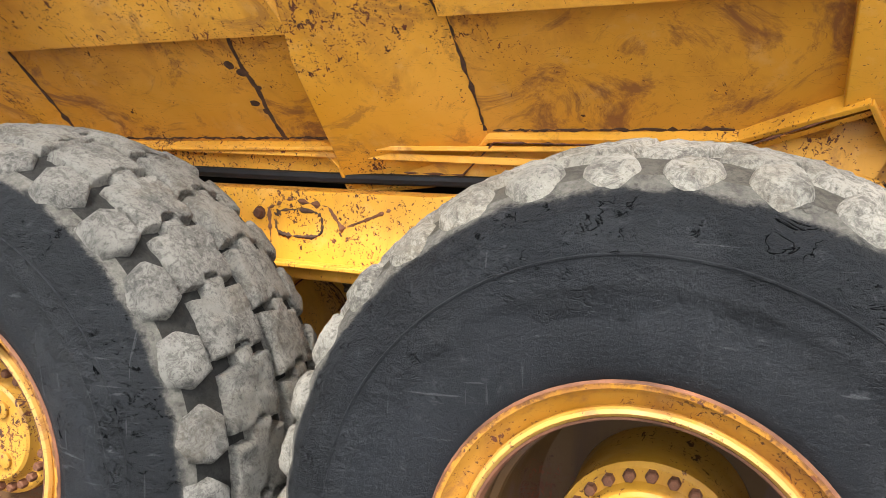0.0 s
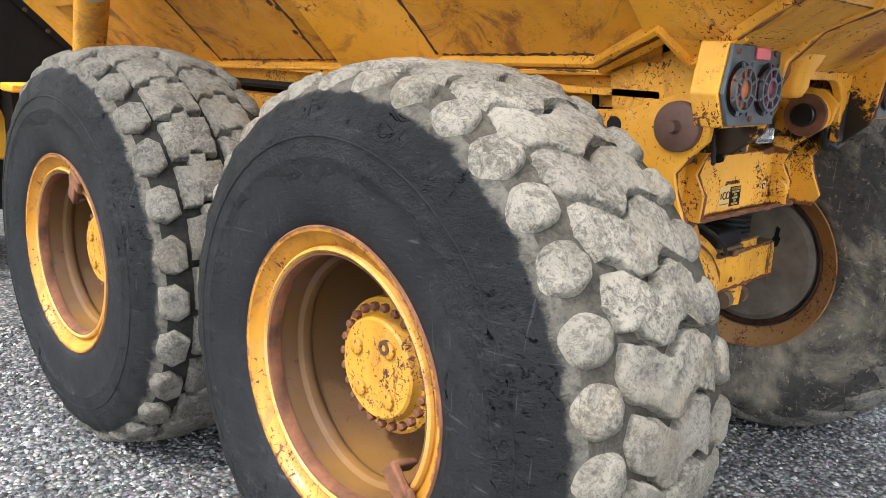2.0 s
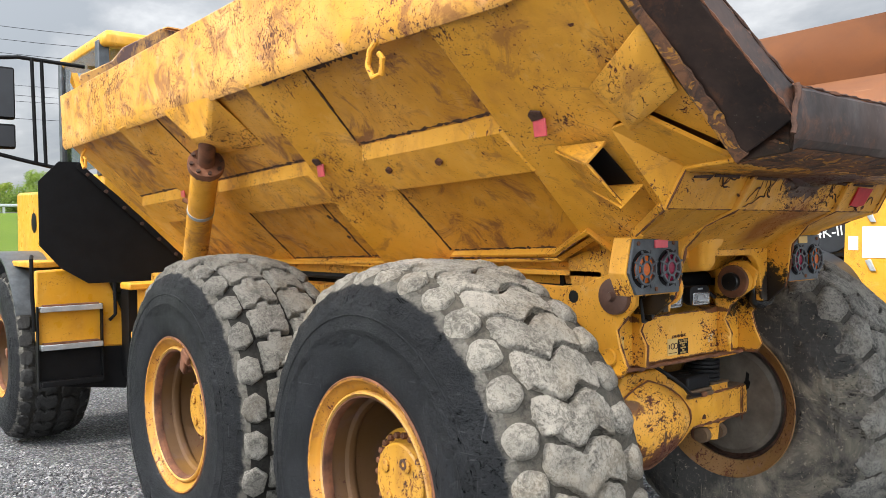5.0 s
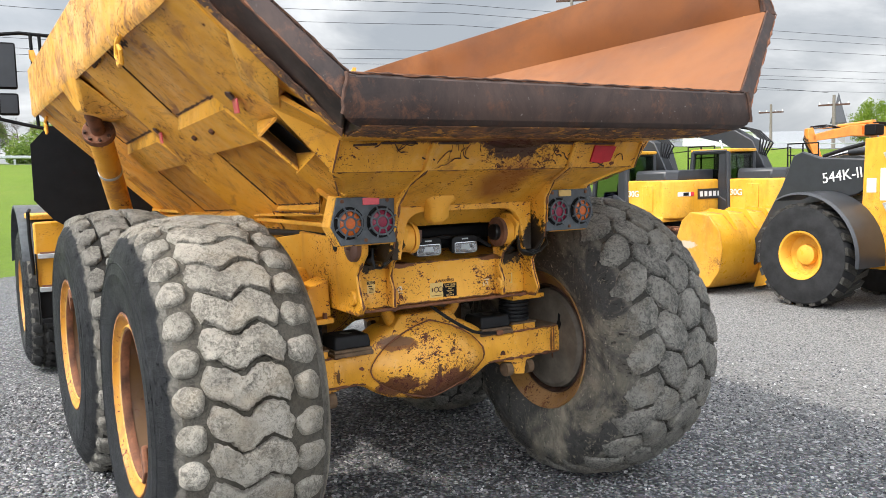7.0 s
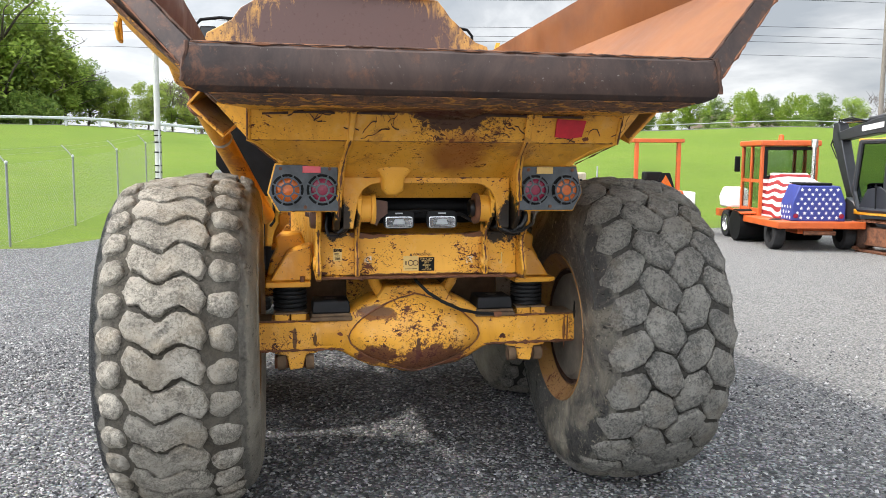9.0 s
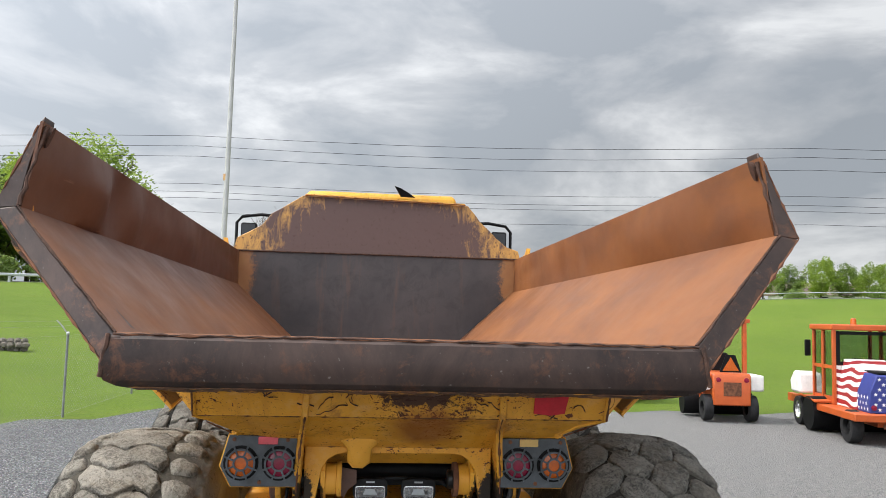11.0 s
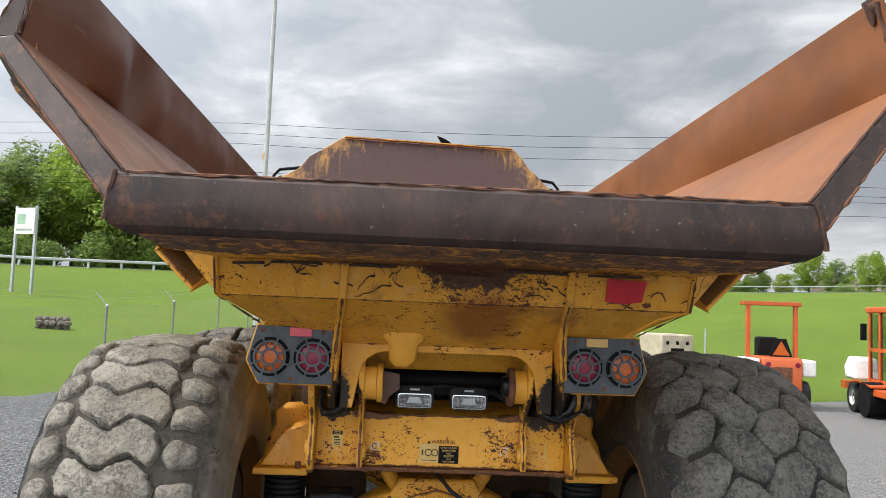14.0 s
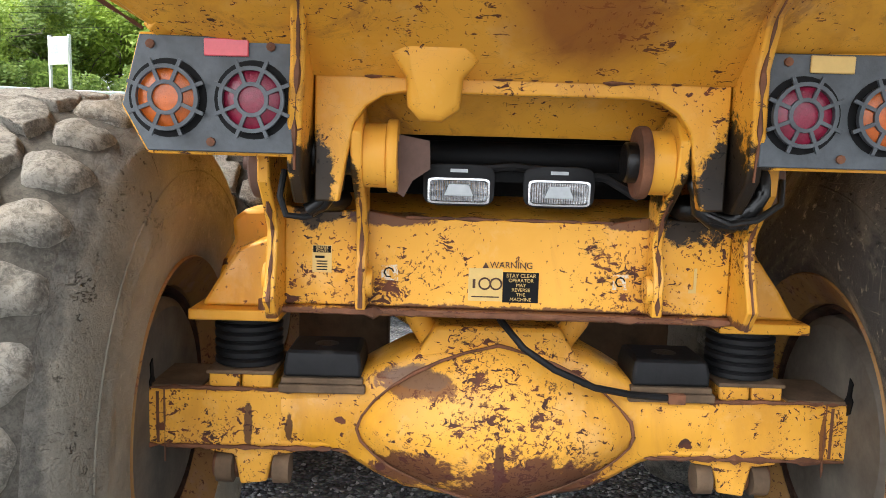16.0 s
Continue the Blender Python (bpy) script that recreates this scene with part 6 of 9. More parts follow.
        prof = [(0.0005, 0.925)]
        for k in range(6):
            z = 0.926 + k * 0.0215
            prof += [(0.074, z), (0.084, z + 0.005), (0.084, z + 0.0155), (0.074, z + 0.0205)]
        prof += [(0.0005, 1.056)]
        part("rubber_spring", Geo().lathe(prof, (x, s * 0.62, 0), "z", 28), RUBBER, a, "ribbed black rubber spring")
        part("spring_plate", Geo().slab([(x - 0.13, s * 0.52, 1.056), (x + 0.13, s * 0.52, 1.056), (x + 0.13, s * 0.735, 1.056), (x - 0.13, s * 0.735, 1.056)], (0, 0, 0.026)), CHASSIS, a, "", 0.004)
        part("spring_bracket", Geo().slab([(x + 0.09, s * 0.515, 1.083), (x + 0.09, s * 0.715, 1.083), (x + 0.085, s * 0.672, 1.155), (x + 0.07, s * 0.628, 1.222), (x + 0.06, s * 0.515, 1.262)], (-0.15, 0, 0)), CHASSIS, a, "", 0.008)
        part("bracket_arm", Geo().slab([(x - 0.10, s * y, z) for y, z in ((0.52, 1.083), (0.735, 1.083), (0.715, 1.165), (0.685, 1.22), (0.690, 1.275), (0.655, 1.30), (0.560, 1.305), (0.535, 1.24))], (-0.16, 0, 0)), CHASSIS, a, "", 0.012)
        part("plate_bolt", Geo().tube([(x + 0.115, s * 0.560, 1.078), (x + 0.115, s * 0.560, 1.108)], 0.012, 6), RUSTY, a)
        part("stop_base", Geo().box(x - 0.07, x + 0.125, s * 0.42 - 0.104, s * 0.42 + 0.104, 0.882, 0.903), DUSTYSTEEL, a, "dusty brown stop base", 0.004)
        part("stop_plate", Geo().box(x - 0.065, x + 0.118, s * 0.42 - 0.098, s * 0.42 + 0.098, 0.9035, 0.918), DUSTYSTEEL, a, "", 0.003)
        rings = [[(x + 0.025 + dx * k, s * 0.42 + dy * k, z) for dx, dy in ((-0.085, -0.094), (0.086, -0.094), (0.086, 0.094), (-0.085, 0.094))] for k, z in ((1.0, 0.918), (1.0, 0.948), (0.94, 0.975), (0.90, 0.982))]
        part("rubber_stop", Geo().loft(rings), RUBBER, a, "black rubber bump stop", 0.008)
        part("stop_hole", Geo().lathe([(0.030, 0.9818), (0.030, 0.9835), (0.001, 0.9835)], (x + 0.03, s * 0.42, 0), "z", 16), GREASED, a)
        g = Geo().slab([(x + 0.085, s * 0.70, 0.735), (x + 0.085, s * 0.48, 0.735), (x + 0.085, s * 0.49, 0.716), (x + 0.085, s * 0.545, 0.708), (x + 0.085, s * 0.560, 0.640), (x + 0.085, s * 0.625, 0.632), (x + 0.085, s * 0.640, 0.708), (x + 0.085, s * 0.70, 0.716)], (-0.12, 0, 0))
        for dy in (0.525, 0.665):
            part("rod_pin", Geo().tube([(x + 0.06, s * dy - 0.020, 0.668), (x + 0.06, s * dy + 0.020, 0.668)], 0.038, 12), DUSTYSTEEL, a)
        part("rod_bracket", g, AXLE, a, "", 0.006)
        part("rod_eye", Geo().tube([(x + 0.03, s * 0.52, 0.665), (x + 0.03, s * 0.70, 0.665)], 0.035, 14), RUSTY, a)
        part("control_rod", Geo().tube([(x + 0.03, s * 0.60, 0.66), (x - 0.75, s * 0.56, 0.80)], 0.03, 12), CHASSIS, a)
    if tail:
        part("brake_hose", Geo().tube([(0.10, -0.02, 1.13), (0.16, 0.0, 1.08), (0.22, 0.05, 1.03), (0.225, 0.12, 0.985), (0.19, 0.22, 0.935), (0.14, 0.32, 0.905), (0.12, 0.42, 0.893)], 0.0085, 8), RUBBER, a, "black rubber brake hose")
        part("hose_clip", Geo().box(0.10, 0.135, 0.41, 0.45, 0.882, 0.905), RUSTY, a)
    return a


axle(0.0, True)
axle(-1.67, False)
# brown plates added to keep daylight out of the gaps under the frame
for y0, y1 in ((0.19, 0.58), (-0.58, -0.30)):
    part("crossmember", Geo().slab([(-0.48, y0, 0.66), (-0.48, y1, 0.66), (-0.48, y1, 1.16), (-0.48, y0, 1.16)], (-0.10, 0, 0)), DUSTYSTEEL, fr, "dusty brown plate added to block the gap", 0.006)
for s in (-1, 1):
    part("mount_strut", Geo().tube([(0.02, s * 0.15, 0.99), (0.04, s * 0.20, 1.06), (0.05, s * 0.21, 1.13)], [0.035, 0.028, 0.032], 12), AXLE, fr)

rnd = random.Random(34)
for s in (-1, 1):
    bead("edge_rust", [(0.104, s * 0.88, 0.737), (0.104, s * 0.40, 0.737)], 0.005, RUSTY, fr, rnd)
    bead("edge_rust", [(0.104, s * 0.88, 0.881), (0.104, s * 0.40, 0.881)], 0.0035, RUSTY, fr, rnd)
    bead("edge_rust", [(0.112, s * 0.80, 0.70), (0.112, s * 0.80, 0.885)], 0.002, RUSTY, fr, rnd)
    bead("edge_rust", [(0.346, s * 0.309, 1.14), (0.351, s * 0.309, 1.22), (0.319, s * 0.309, 1.28), (0.346, s * 0.309, 1.345), (0.40, s * 0.309, 1.385)], 0.0035, RUSTY, fr, rnd)
    bead("edge_rust", [(0.362, s * 0.490, 1.118), (0.396, s * 0.490, 1.16), (0.361, s * 0.490, 1.24), (0.346, s * 0.490, 1.30), (0.396, s * 0.490, 1.36)], 0.003, RUSTY, fr, rnd)
bead("edge_rust", [(0.300, -0.488, 1.124), (0.300, 0.488, 1.119)], 0.0055, RUSTY, fr, rnd)
bead("edge_rust", [(0.283, -0.22, 1.326), (0.283, 0.22, 1.326)], 0.003, RUSTY, fr, rnd)

# -- hoist cylinders --
for s in (-1, 1):
    c = new("hoist_cylinder")
    c.parent = truck
    top, low = Vector((-1.70, s * 1.275, 2.17)), Vector((-3.15, s * 0.80, 1.18))
    fl = Vector((-1.86, s * 1.205, 2.069))
    d = (low - fl).normalized()
    part("rod", Geo().tube([top + Vector((0.03, 0, 0.02)), fl], 0.045, 14), RUSTY, c, "dirty piston rod")
    part("flange", Geo().tube([fl - d * 0.015, fl + d * 0.03], 0.098, 24), RUSTY, c, "rusty bolted flange", 0.004)
    g = Geo()
    u = d.orthogonal().normalized()
    v = d.cross(u)
    for k in range(8):
        a = 2 * math.pi * k / 8
        o = fl + (u * math.cos(a) + v * math.sin(a)) * 0.08
        g.tube([o - d * 0.028, o + d * 0.045], 0.011, 6)
    part("flange_bolts", g, SEAM, c)
    part("barrel", Geo().tube([fl + d * 0.03, low], 0.075, 24), HULL, c, "yellow cylinder barrel")
    ringc = fl + d * 0.42
    part("barrel_ring", Geo().tube([ringc, ringc + d * 0.025], 0.079, 24), GALV, c)
    part("bleed_screw", Geo().tube([ringc + v * 0.07, ringc + v * 0.115], 0.014, 8), RUSTY, c)

# -- black mud flap in front of the body --
f = new("mud_flap")
f.parent = truck
pts = [(-1.20, 2.31), (-1.04, 2.31), (-0.94, 2.22), (-0.72, 2.03), (-0.42, 1.75), (-0.14, 1.48), (-0.14, 1.28), (-0.98, 1.28), (-1.20, 1.42), (-1.36, 1.61), (-1.36, 2.14)]
part("sheet", Geo().slab([(-4.90, y, z) for y, z in pts], (-0.012, 0, 0)), BLACK, f, "black rubber sheet")
g = Geo().slab([(-4.885, y, z) for y, z in ((-1.04, 2.31), (-0.14, 1.48), (-0.14, 1.42), (-1.07, 2.27))], (-0.01, 0, 0))
part("clamp_strip", g, BLACK, f, "", 0.003)
for k in range(6):
    y = -0.98 + 0.15 * k
    z = 2.225 - (y + 1.0) * 0.925
    part("strip_bolt", Geo().tube([(-4.885, y, z), (-4.865, y, z)], 0.016, 6), SEAM, f)

# -- tractor unit in front of the body --
tr = new("front_frame")
tr.parent = truck
part("hitch_frame", Geo().box(-5.2, -4.2, -0.45, 0.45, 0.70, 1.35), CHASSIS, tr, "", 0.02)
part("front_beam", Geo().box(-7.2, -5.1, -0.55, 0.55, 0.55, 1.15), BLACK, tr, "", 0.02)
part("front_axle_beam", Geo().box(FRONT_X - 0.12, FRONT_X + 0.12, -0.95, 0.95, 0.46, 0.68), CHASSIS, tr, "", 0.02)
part("articulation_post", Geo().tube([(-4.55, -0.30, 0.62), (-4.55, -0.30, 1.42)], 0.11, 18), CHASSIS, tr)
for y0, y1, z0, z1 in ((-0.78, -0.10, 1.23, 1.29), (-0.64, -0.50, 0.86, 1.23), (-0.26, -0.12, 0.86, 1.23), (-0.70, -0.10, 0.80, 0.86), (-0.62, -0.30, 0.46, 0.80)):
    part("articulation_casting", Geo().box(-4.72, -4.48, y0, y1, z0, z1), CHASSIS, tr, "", 0.015)
# black block added so that the casting's openings look shaded
part("casting_shade_block", Geo().box(-4.95, -4.75, -0.70, 0.60, 0.45, 1.25), BLACK, tr)
for s in (-1, 1):
    sb = new("step_box")
    sb.parent = truck
    part("box_plate", Geo().slab([(-4.985, s * y, z) for y, z in ((1.38, 1.40), (1.38, 0.80), (1.30, 0.735), (0.64, 0.705), (0.61, 0.84), (0.84, 1.42))], (-0.06, 0, 0)), CLEAN, sb, "yellow step box", 0.02)
    part("skirt", Geo().slab([(-4.995, s * y, z) for y, z in ((1.36, 0.76), (1.36, 0.44), (0.95, 0.37), (0.66, 0.33), (0.60, 0.46), (0.63, 0.72))], (-0.045, 0, 0)), BLACK, sb, "black rubber skirt")
    for z in (1.055, 0.735, 0.43):
        part("step_tread", Geo().slab([(-4.98, s * 1.36, z), (-4.98, s * 0.87, z), (-4.90, s * 0.87, z), (-4.90, s * 1.36, z)], (0, 0, 0.045)), GALV if z > 0.5 else BLACK, sb, "serrated metal step", 0.004)
        if z > 0.5:
            part("step_grip", Geo().box(-4.99, -4.92, s * 1.115 - 0.22, s * 1.115 + 0.22, z + 0.045, z + 0.058), RUSTY, sb)
    for y in (1.37, 0.86):
        part("step_strap", Geo().slab([(-4.985, s * y, 1.10), (-4.985, s * y, 0.42), (-4.93, s * y, 0.42), (-4.93, s * y, 1.10)], (0, s * 0.012, 0)), BLACK, sb)
    part("grab_rail", Geo().tube([(-4.95, s * 1.40, 0.9), (-4.92, s * 1.42, 1.25), (-4.92, s * 1.42, 1.50), (-5.0, s * 1.40, 1.52)], 0.016, 8), BLACK, sb)
    part("grab_rail_inner", Geo().tube([(-4.95, s * 0.80, 0.95), (-4.92, s * 0.76, 1.0), (-4.92, s * 0.76, 1.40)], 0.016, 8), BLACK, sb)
    fe = new("front_fender")
    fe.parent = truck
    arc = [(FRONT_X + 0.98 * math.cos(a), 0.57 + 0.98 * math.sin(a)) for a in (radians(d) for d in range(28, 166, 12))]
    rings = [[(x, s * 0.80, z), (x, s * 1.47, z), (x, s * 1.47, z + 0.02 - 0.05), (x, s * 1.45, z - 0.02), (x, s * 0.80, z - 0.02)] for x, z in arc]
    part("fender_shell", Geo().loft(rings), SLATE, fe, "grey rubber fender")
    part("fender_deck", Geo().box(-5.75, -5.1, s * 1.12 - 0.28, s * 1.12 + 0.28, 1.42, 1.47), CLEAN, fe, "", 0.01)

cab = new("cab")
cab.parent = truck
part("cab_shell", Geo().loft([[(x, y, z) for x, y in ((-6.45, -0.80), (-5.10, -0.80), (-5.10, 0.88), (-6.45, 0.88))] for z in (1.45, 2.25)]), CLEAN, cab, "yellow cab base", 0.03)
for x, y in ((-6.40, -0.76), (-5.15, -0.76), (-5.15, 0.84), (-6.40, 0.84)):
    part("cab_post", Geo().box(x - 0.05, x + 0.05, y - 0.05, y + 0.05, 2.22, 3.42), SLATE, cab, "", 0.01)
part("rear_window", Geo().box(-5.13, -5.12, -0.70, 0.78, 2.3, 3.38), GLASS, cab)
part("side_window", Geo().box(-6.34, -5.2, -0.785, -0.775, 2.3, 3.38), GLASS, cab)
part("cab_roof", Geo().loft([[(cx + (x - cx) * k, cy + (y - cy) * k, z) for x, y in ((-6.55, -0.86), (-4.95, -0.86), (-4.95, 0.94), (-6.55, 0.94)) for cx, cy in ((-5.75, 0.04),)] for k, z in ((0.92, 3.36), (0.93, 3.43), (0.91, 3.485), (0.86, 3.505))]), CLEAN, cab, "yellow cab roof", 0.03)
part("engine_hood", Geo().loft([[(x, y, z) for y, z in ((-0.62, 1.3), (0.62, 1.3), (0.60, 2.0), (0.45, 2.15), (-0.45, 2.15), (-0.60, 2.0))] for x in (-8.3, -6.5)]), CLEAN, cab, "yellow engine hood", 0.03)
part("roof_flap", Geo().slab([(-4.92, 0.245, 3.46), (-4.90, 0.177, 3.571), (-4.90, 0.255, 3.545), (-4.92, 0.330, 3.505), (-4.95, 0.404, 3.46)], (-0.03, 0, 0.0)), BLACK, cab, "small dark flap on the roof")
part("cab_side_panel", Geo().slab([(-7.0, -1.10, 1.45), (-5.35, -1.10, 1.45), (-5.35, -1.10, 1.95), (-5.5, -1.10, 2.10), (-7.0, -1.10, 2.14)], (0, 0.32, 0)), CLEAN, cab, "yellow panel below the cab door", 0.03)
part("panel_port", Geo().lathe([(0.0005, -0.004), (0.085, -0.004), (0.10, 0.0)], (-6.25, -1.105, 1.82), "y", 20), BLACK, cab)

for s in (-1, 1):
    mi = new("mirror_arm")
    mi.parent = truck
    y0 = s * 0.84 + 0.04
    g = Geo()
    g.tube([(-5.55, y0, 3.25), (-5.6, s * 1.34, 3.28), (-5.6, s * 1.55, 3.25), (-5.6, s * 1.61, 3.18), (-5.6, s * 1.61, 2.50), (-5.6, s * 1.55, 2.42), (-5.6, s * 1.34, 2.37), (-5.55, y0, 2.25)], 0.018, 8)
    g.tube([(-5.58, s * 1.16, 3.28), (-5.58, s * 1.14, 2.32)], 0.016, 8)
    g.tube([(-5.58, s * 1.24, 3.28), (-5.58, s * 1.22, 2.35)], 0.016, 8)
    part("tube_frame", g, BLACK, mi, "black tube bracket")
    for z0, z1 in ((2.72, 3.18), (2.46, 2.68)):
        part("mirror_head", Geo().box(-5.64, -5.57, s * 1.47 - 0.09, s * 1.47 + 0.09, z0, z1), BLACK, mi, "", 0.02)
        part("mirror_glass", Geo().box(-5.569, -5.563, s * 1.47 - 0.075, s * 1.47 + 0.075, z0 + 0.02, z1 - 0.02), CHARCOAL, mi)

# ---- ground ----
HUBX, HUBY = 4.0, -0.5


def smooth(t):
    t = max(0.0, min(1.0, t))
    return t * t * (3 - 2 * t)


def lerp_table(a, table):
    if a <= table[0][0]:
        return table[0][1]
    for (a0, v0), (a1, v1) in zip(table, table[1:]):
        if a <= a1:
            return v0 + (v1 - v0) * smooth((a - a0) / (a1 - a0))
    return table[-1][1]


GRAVEL_EDGE = [(-60, 26), (-30, 18.5), (-20, 19.4), (-8, 21.8), (4, 21.6), (26, 24), (42, 32), (52, 46), (66, 58)]
ROAD_Z = [(-50, 4.3), (-24, 3.75), (-14, 3.87), (-3, 3.35), (10, 3.2), (24, 3.9), (34, 4.15), (46, 3.5), (58, 2.9), (72, 2.6)]
ROAD_R = 60.0


def bearing(x, y):
    return math.degrees(math.atan2(y - HUBY, -(x - HUBX)))


def ground_z(x, y):
    dx = max(-1.9 - x, 0, x - 0.6)
    dy = max(abs(y) - 1.5, 0)
    rho = math.hypot(dx, dy)
    base = -0.30 * smooth((rho - 0.6) / 4.6)
    az = bearing(x, y)
    if not -70 < az < 80:
        return base
    r = math.hypot(x - HUBX, y - HUBY)
    e = lerp_table(az, GRAVEL_EDGE)
    side = smooth((az + 70) / 16) * smooth((80 - az) / 12)
    if r > e:
        k = min(1.0, (r - e) / (ROAD_R - e))
        base += (lerp_table(az, ROAD_Z) - base) * side * (0.55 * k + 0.45 * k * k)
    return base


def at_bearing(az, r):
    a = radians(az)
    return HUBX - r * math.cos(a), HUBY + r * math.sin(a)


def gravel_material():
    k = Mat("crushed_grey_gravel", 0.85, 0.0, 0.3)
    v = k.voronoi(46, "Color")
    d = k.voronoi(46, "Distance")
    sep = k.n.new("ShaderNodeSeparateColor")
    k.l.new(v, sep.inputs["Color"])
    c = k.ramp(sep.outputs["Red"], (0.0, (0.035, 0.036, 0.040)), (0.45, (0.125, 0.127, 0.132)), (0.80, (0.215, 0.215, 0.216)), (1.0, (0.36, 0.355, 0.345)))
    v2 = k.voronoi(110, "Color")
    c = k.mix(0.25, c, v2, "SOFT_LIGHT")
    worn = k.noise(0.28, 4, 0.55, 0.5)
    track = k.blob((-6.0, 9.0, 0.0), (16.0, 8.0, 30.0))
    f = k.math("ADD", k.math("MULTIPLY", track, 1.3), k.math("SUBTRACT", worn, 0.55))
    c = k.mix(k.ramp(f, (-0.06, 0.0), (0.34, 0.70)), c, k.mix(k.ramp(k.noise(24, 8, 0.82), (0.36, 0.0), (0.64, 1.0)), (0.135, 0.134, 0.131), (0.39, 0.378, 0.355)))
    c = k.mix(k.ramp(d, (0.34, 0.0), (0.75, 0.75)), c, (0.026, 0.027, 0.030))
    k.colour(c)
    k.bump(k.math("SUBTRACT", 1.0, d), 0.9, 0.02)
    return k.m


def grass_material():
    k = Mat("mown_green_grass", 0.85, 0.0, 0.2)
    n = k.noise(0.22, 5, 0.6, 0.4)
    c = k.mix(k.ramp(n, (0.3, 0.0), (0.7, 1.0)), (0.095, 0.152, 0.012), (0.138, 0.202, 0.019))
    c = k.mix(k.ramp(k.noise(1.1, 5, 0.65, 0.3, k.scaled(1.0, 0.35, 1.0)), (0.52, 0.0), (0.78, 0.55)), c, (0.172, 0.182, 0.040))
    c = k.mix(k.ramp(k.noise(9, 6, 0.75), (0.35, 0.7), (0.65, 0.0)), c, (0.056, 0.098, 0.012))
    k.colour(c)
    k.bump(k.noise(22, 5, 0.8), 0.8, 0.05)
    return k.m


GRAVEL, GRASS = gravel_material(), grass_material()
ASPHALT = plain("grey_asphalt", (0.17, 0.17, 0.175), 0.85, 0.0, 0.2, 3, 0.2)


def build_ground():
    radii = [0.0, 0.6, 1.2, 1.8, 2.4, 3.0, 3.6, 4.2, 4.8, 5.4, 6.0, 6.8, 7.6, 8.4, 9.2, 10, 11, 12, 13, 14, 15, 16, 17]
    rel = [0.0, 0.02, 0.06, 0.12, 0.2, 0.3, 0.4, 0.5, 0.6, 0.7, 0.8, 0.9, 1.0]
    far = [66, 74, 90, 120, 200, 400, 900, 2500]
    step = 2
    rows, mats = [], []
    rnd = random.Random(8)
    for i in range(0, 360, step):
        az = -180 + i
        e = max(17.6, lerp_table(az, GRAVEL_EDGE)) + 0.35 * math.sin(az * 0.9) + rnd.uniform(-0.15, 0.15)
        rs = radii + [e + (ROAD_R - e) * k for k in rel] + far
        rows.append([(*at_bearing(az, r), r) for r in rs])
    nr = len(rows[0])
    verts = [(x, y, ground_z(x, y)) for row in rows for x, y, r in row]
    faces = []
    n = len(rows)
    for i in range(n):
        j = (i + 1) % n
        for k in range(nr - 1):
            faces.append((i * nr + k, j * nr + k, j * nr + k + 1, i * nr + k + 1))
            az = -180 + i * step
            mats.append(1 if k >= len(radii) and -66 < az < 74 else 0)
    me = bpy.data.meshes.new("ground")
    me.from_pydata(verts, [], faces)
    me.materials.append(GRAVEL)
    me.materials.append(GRASS)
    me.polygons.foreach_set("material_index", mats)
    me.polygons.foreach_set("use_smooth", [True] * len(mats))
    bm = bmesh.new()
    bm.from_mesh(me)
    bmesh.ops.remove_doubles(bm, verts=bm.verts, dist=0.0005)
    bmesh.ops.recalc_face_normals(bm, faces=bm.faces)
    if sum(f.normal.z for f in bm.faces) < 0:
        bmesh.ops.reverse_faces(bm, faces=bm.faces)
    bm.to_mesh(me)
    bm.free()
    return tagged(new("ground", me), "grey crushed-stone yard running into a mown green bank", "ground", "", "structure")


build_ground()
g = Geo()
rings = []
for az in range(-64, 73, 2):
    ring = []
    for r, dz in ((60.2, 0.05), (66.0, 0.05), (66.0, -0.3), (60.2, -0.3)):
        x, y = at_bearing(az, r)
        ring.append((x, y, ground_z(*at_bearing(az, 60.5)) + dz))
    rings.append(ring)
ob = new("road", mesh("road", g.loft(rings), ASPHALT))
tagged(ob, "pale grey asphalt road along the top of the bank", "road", "", "structure")


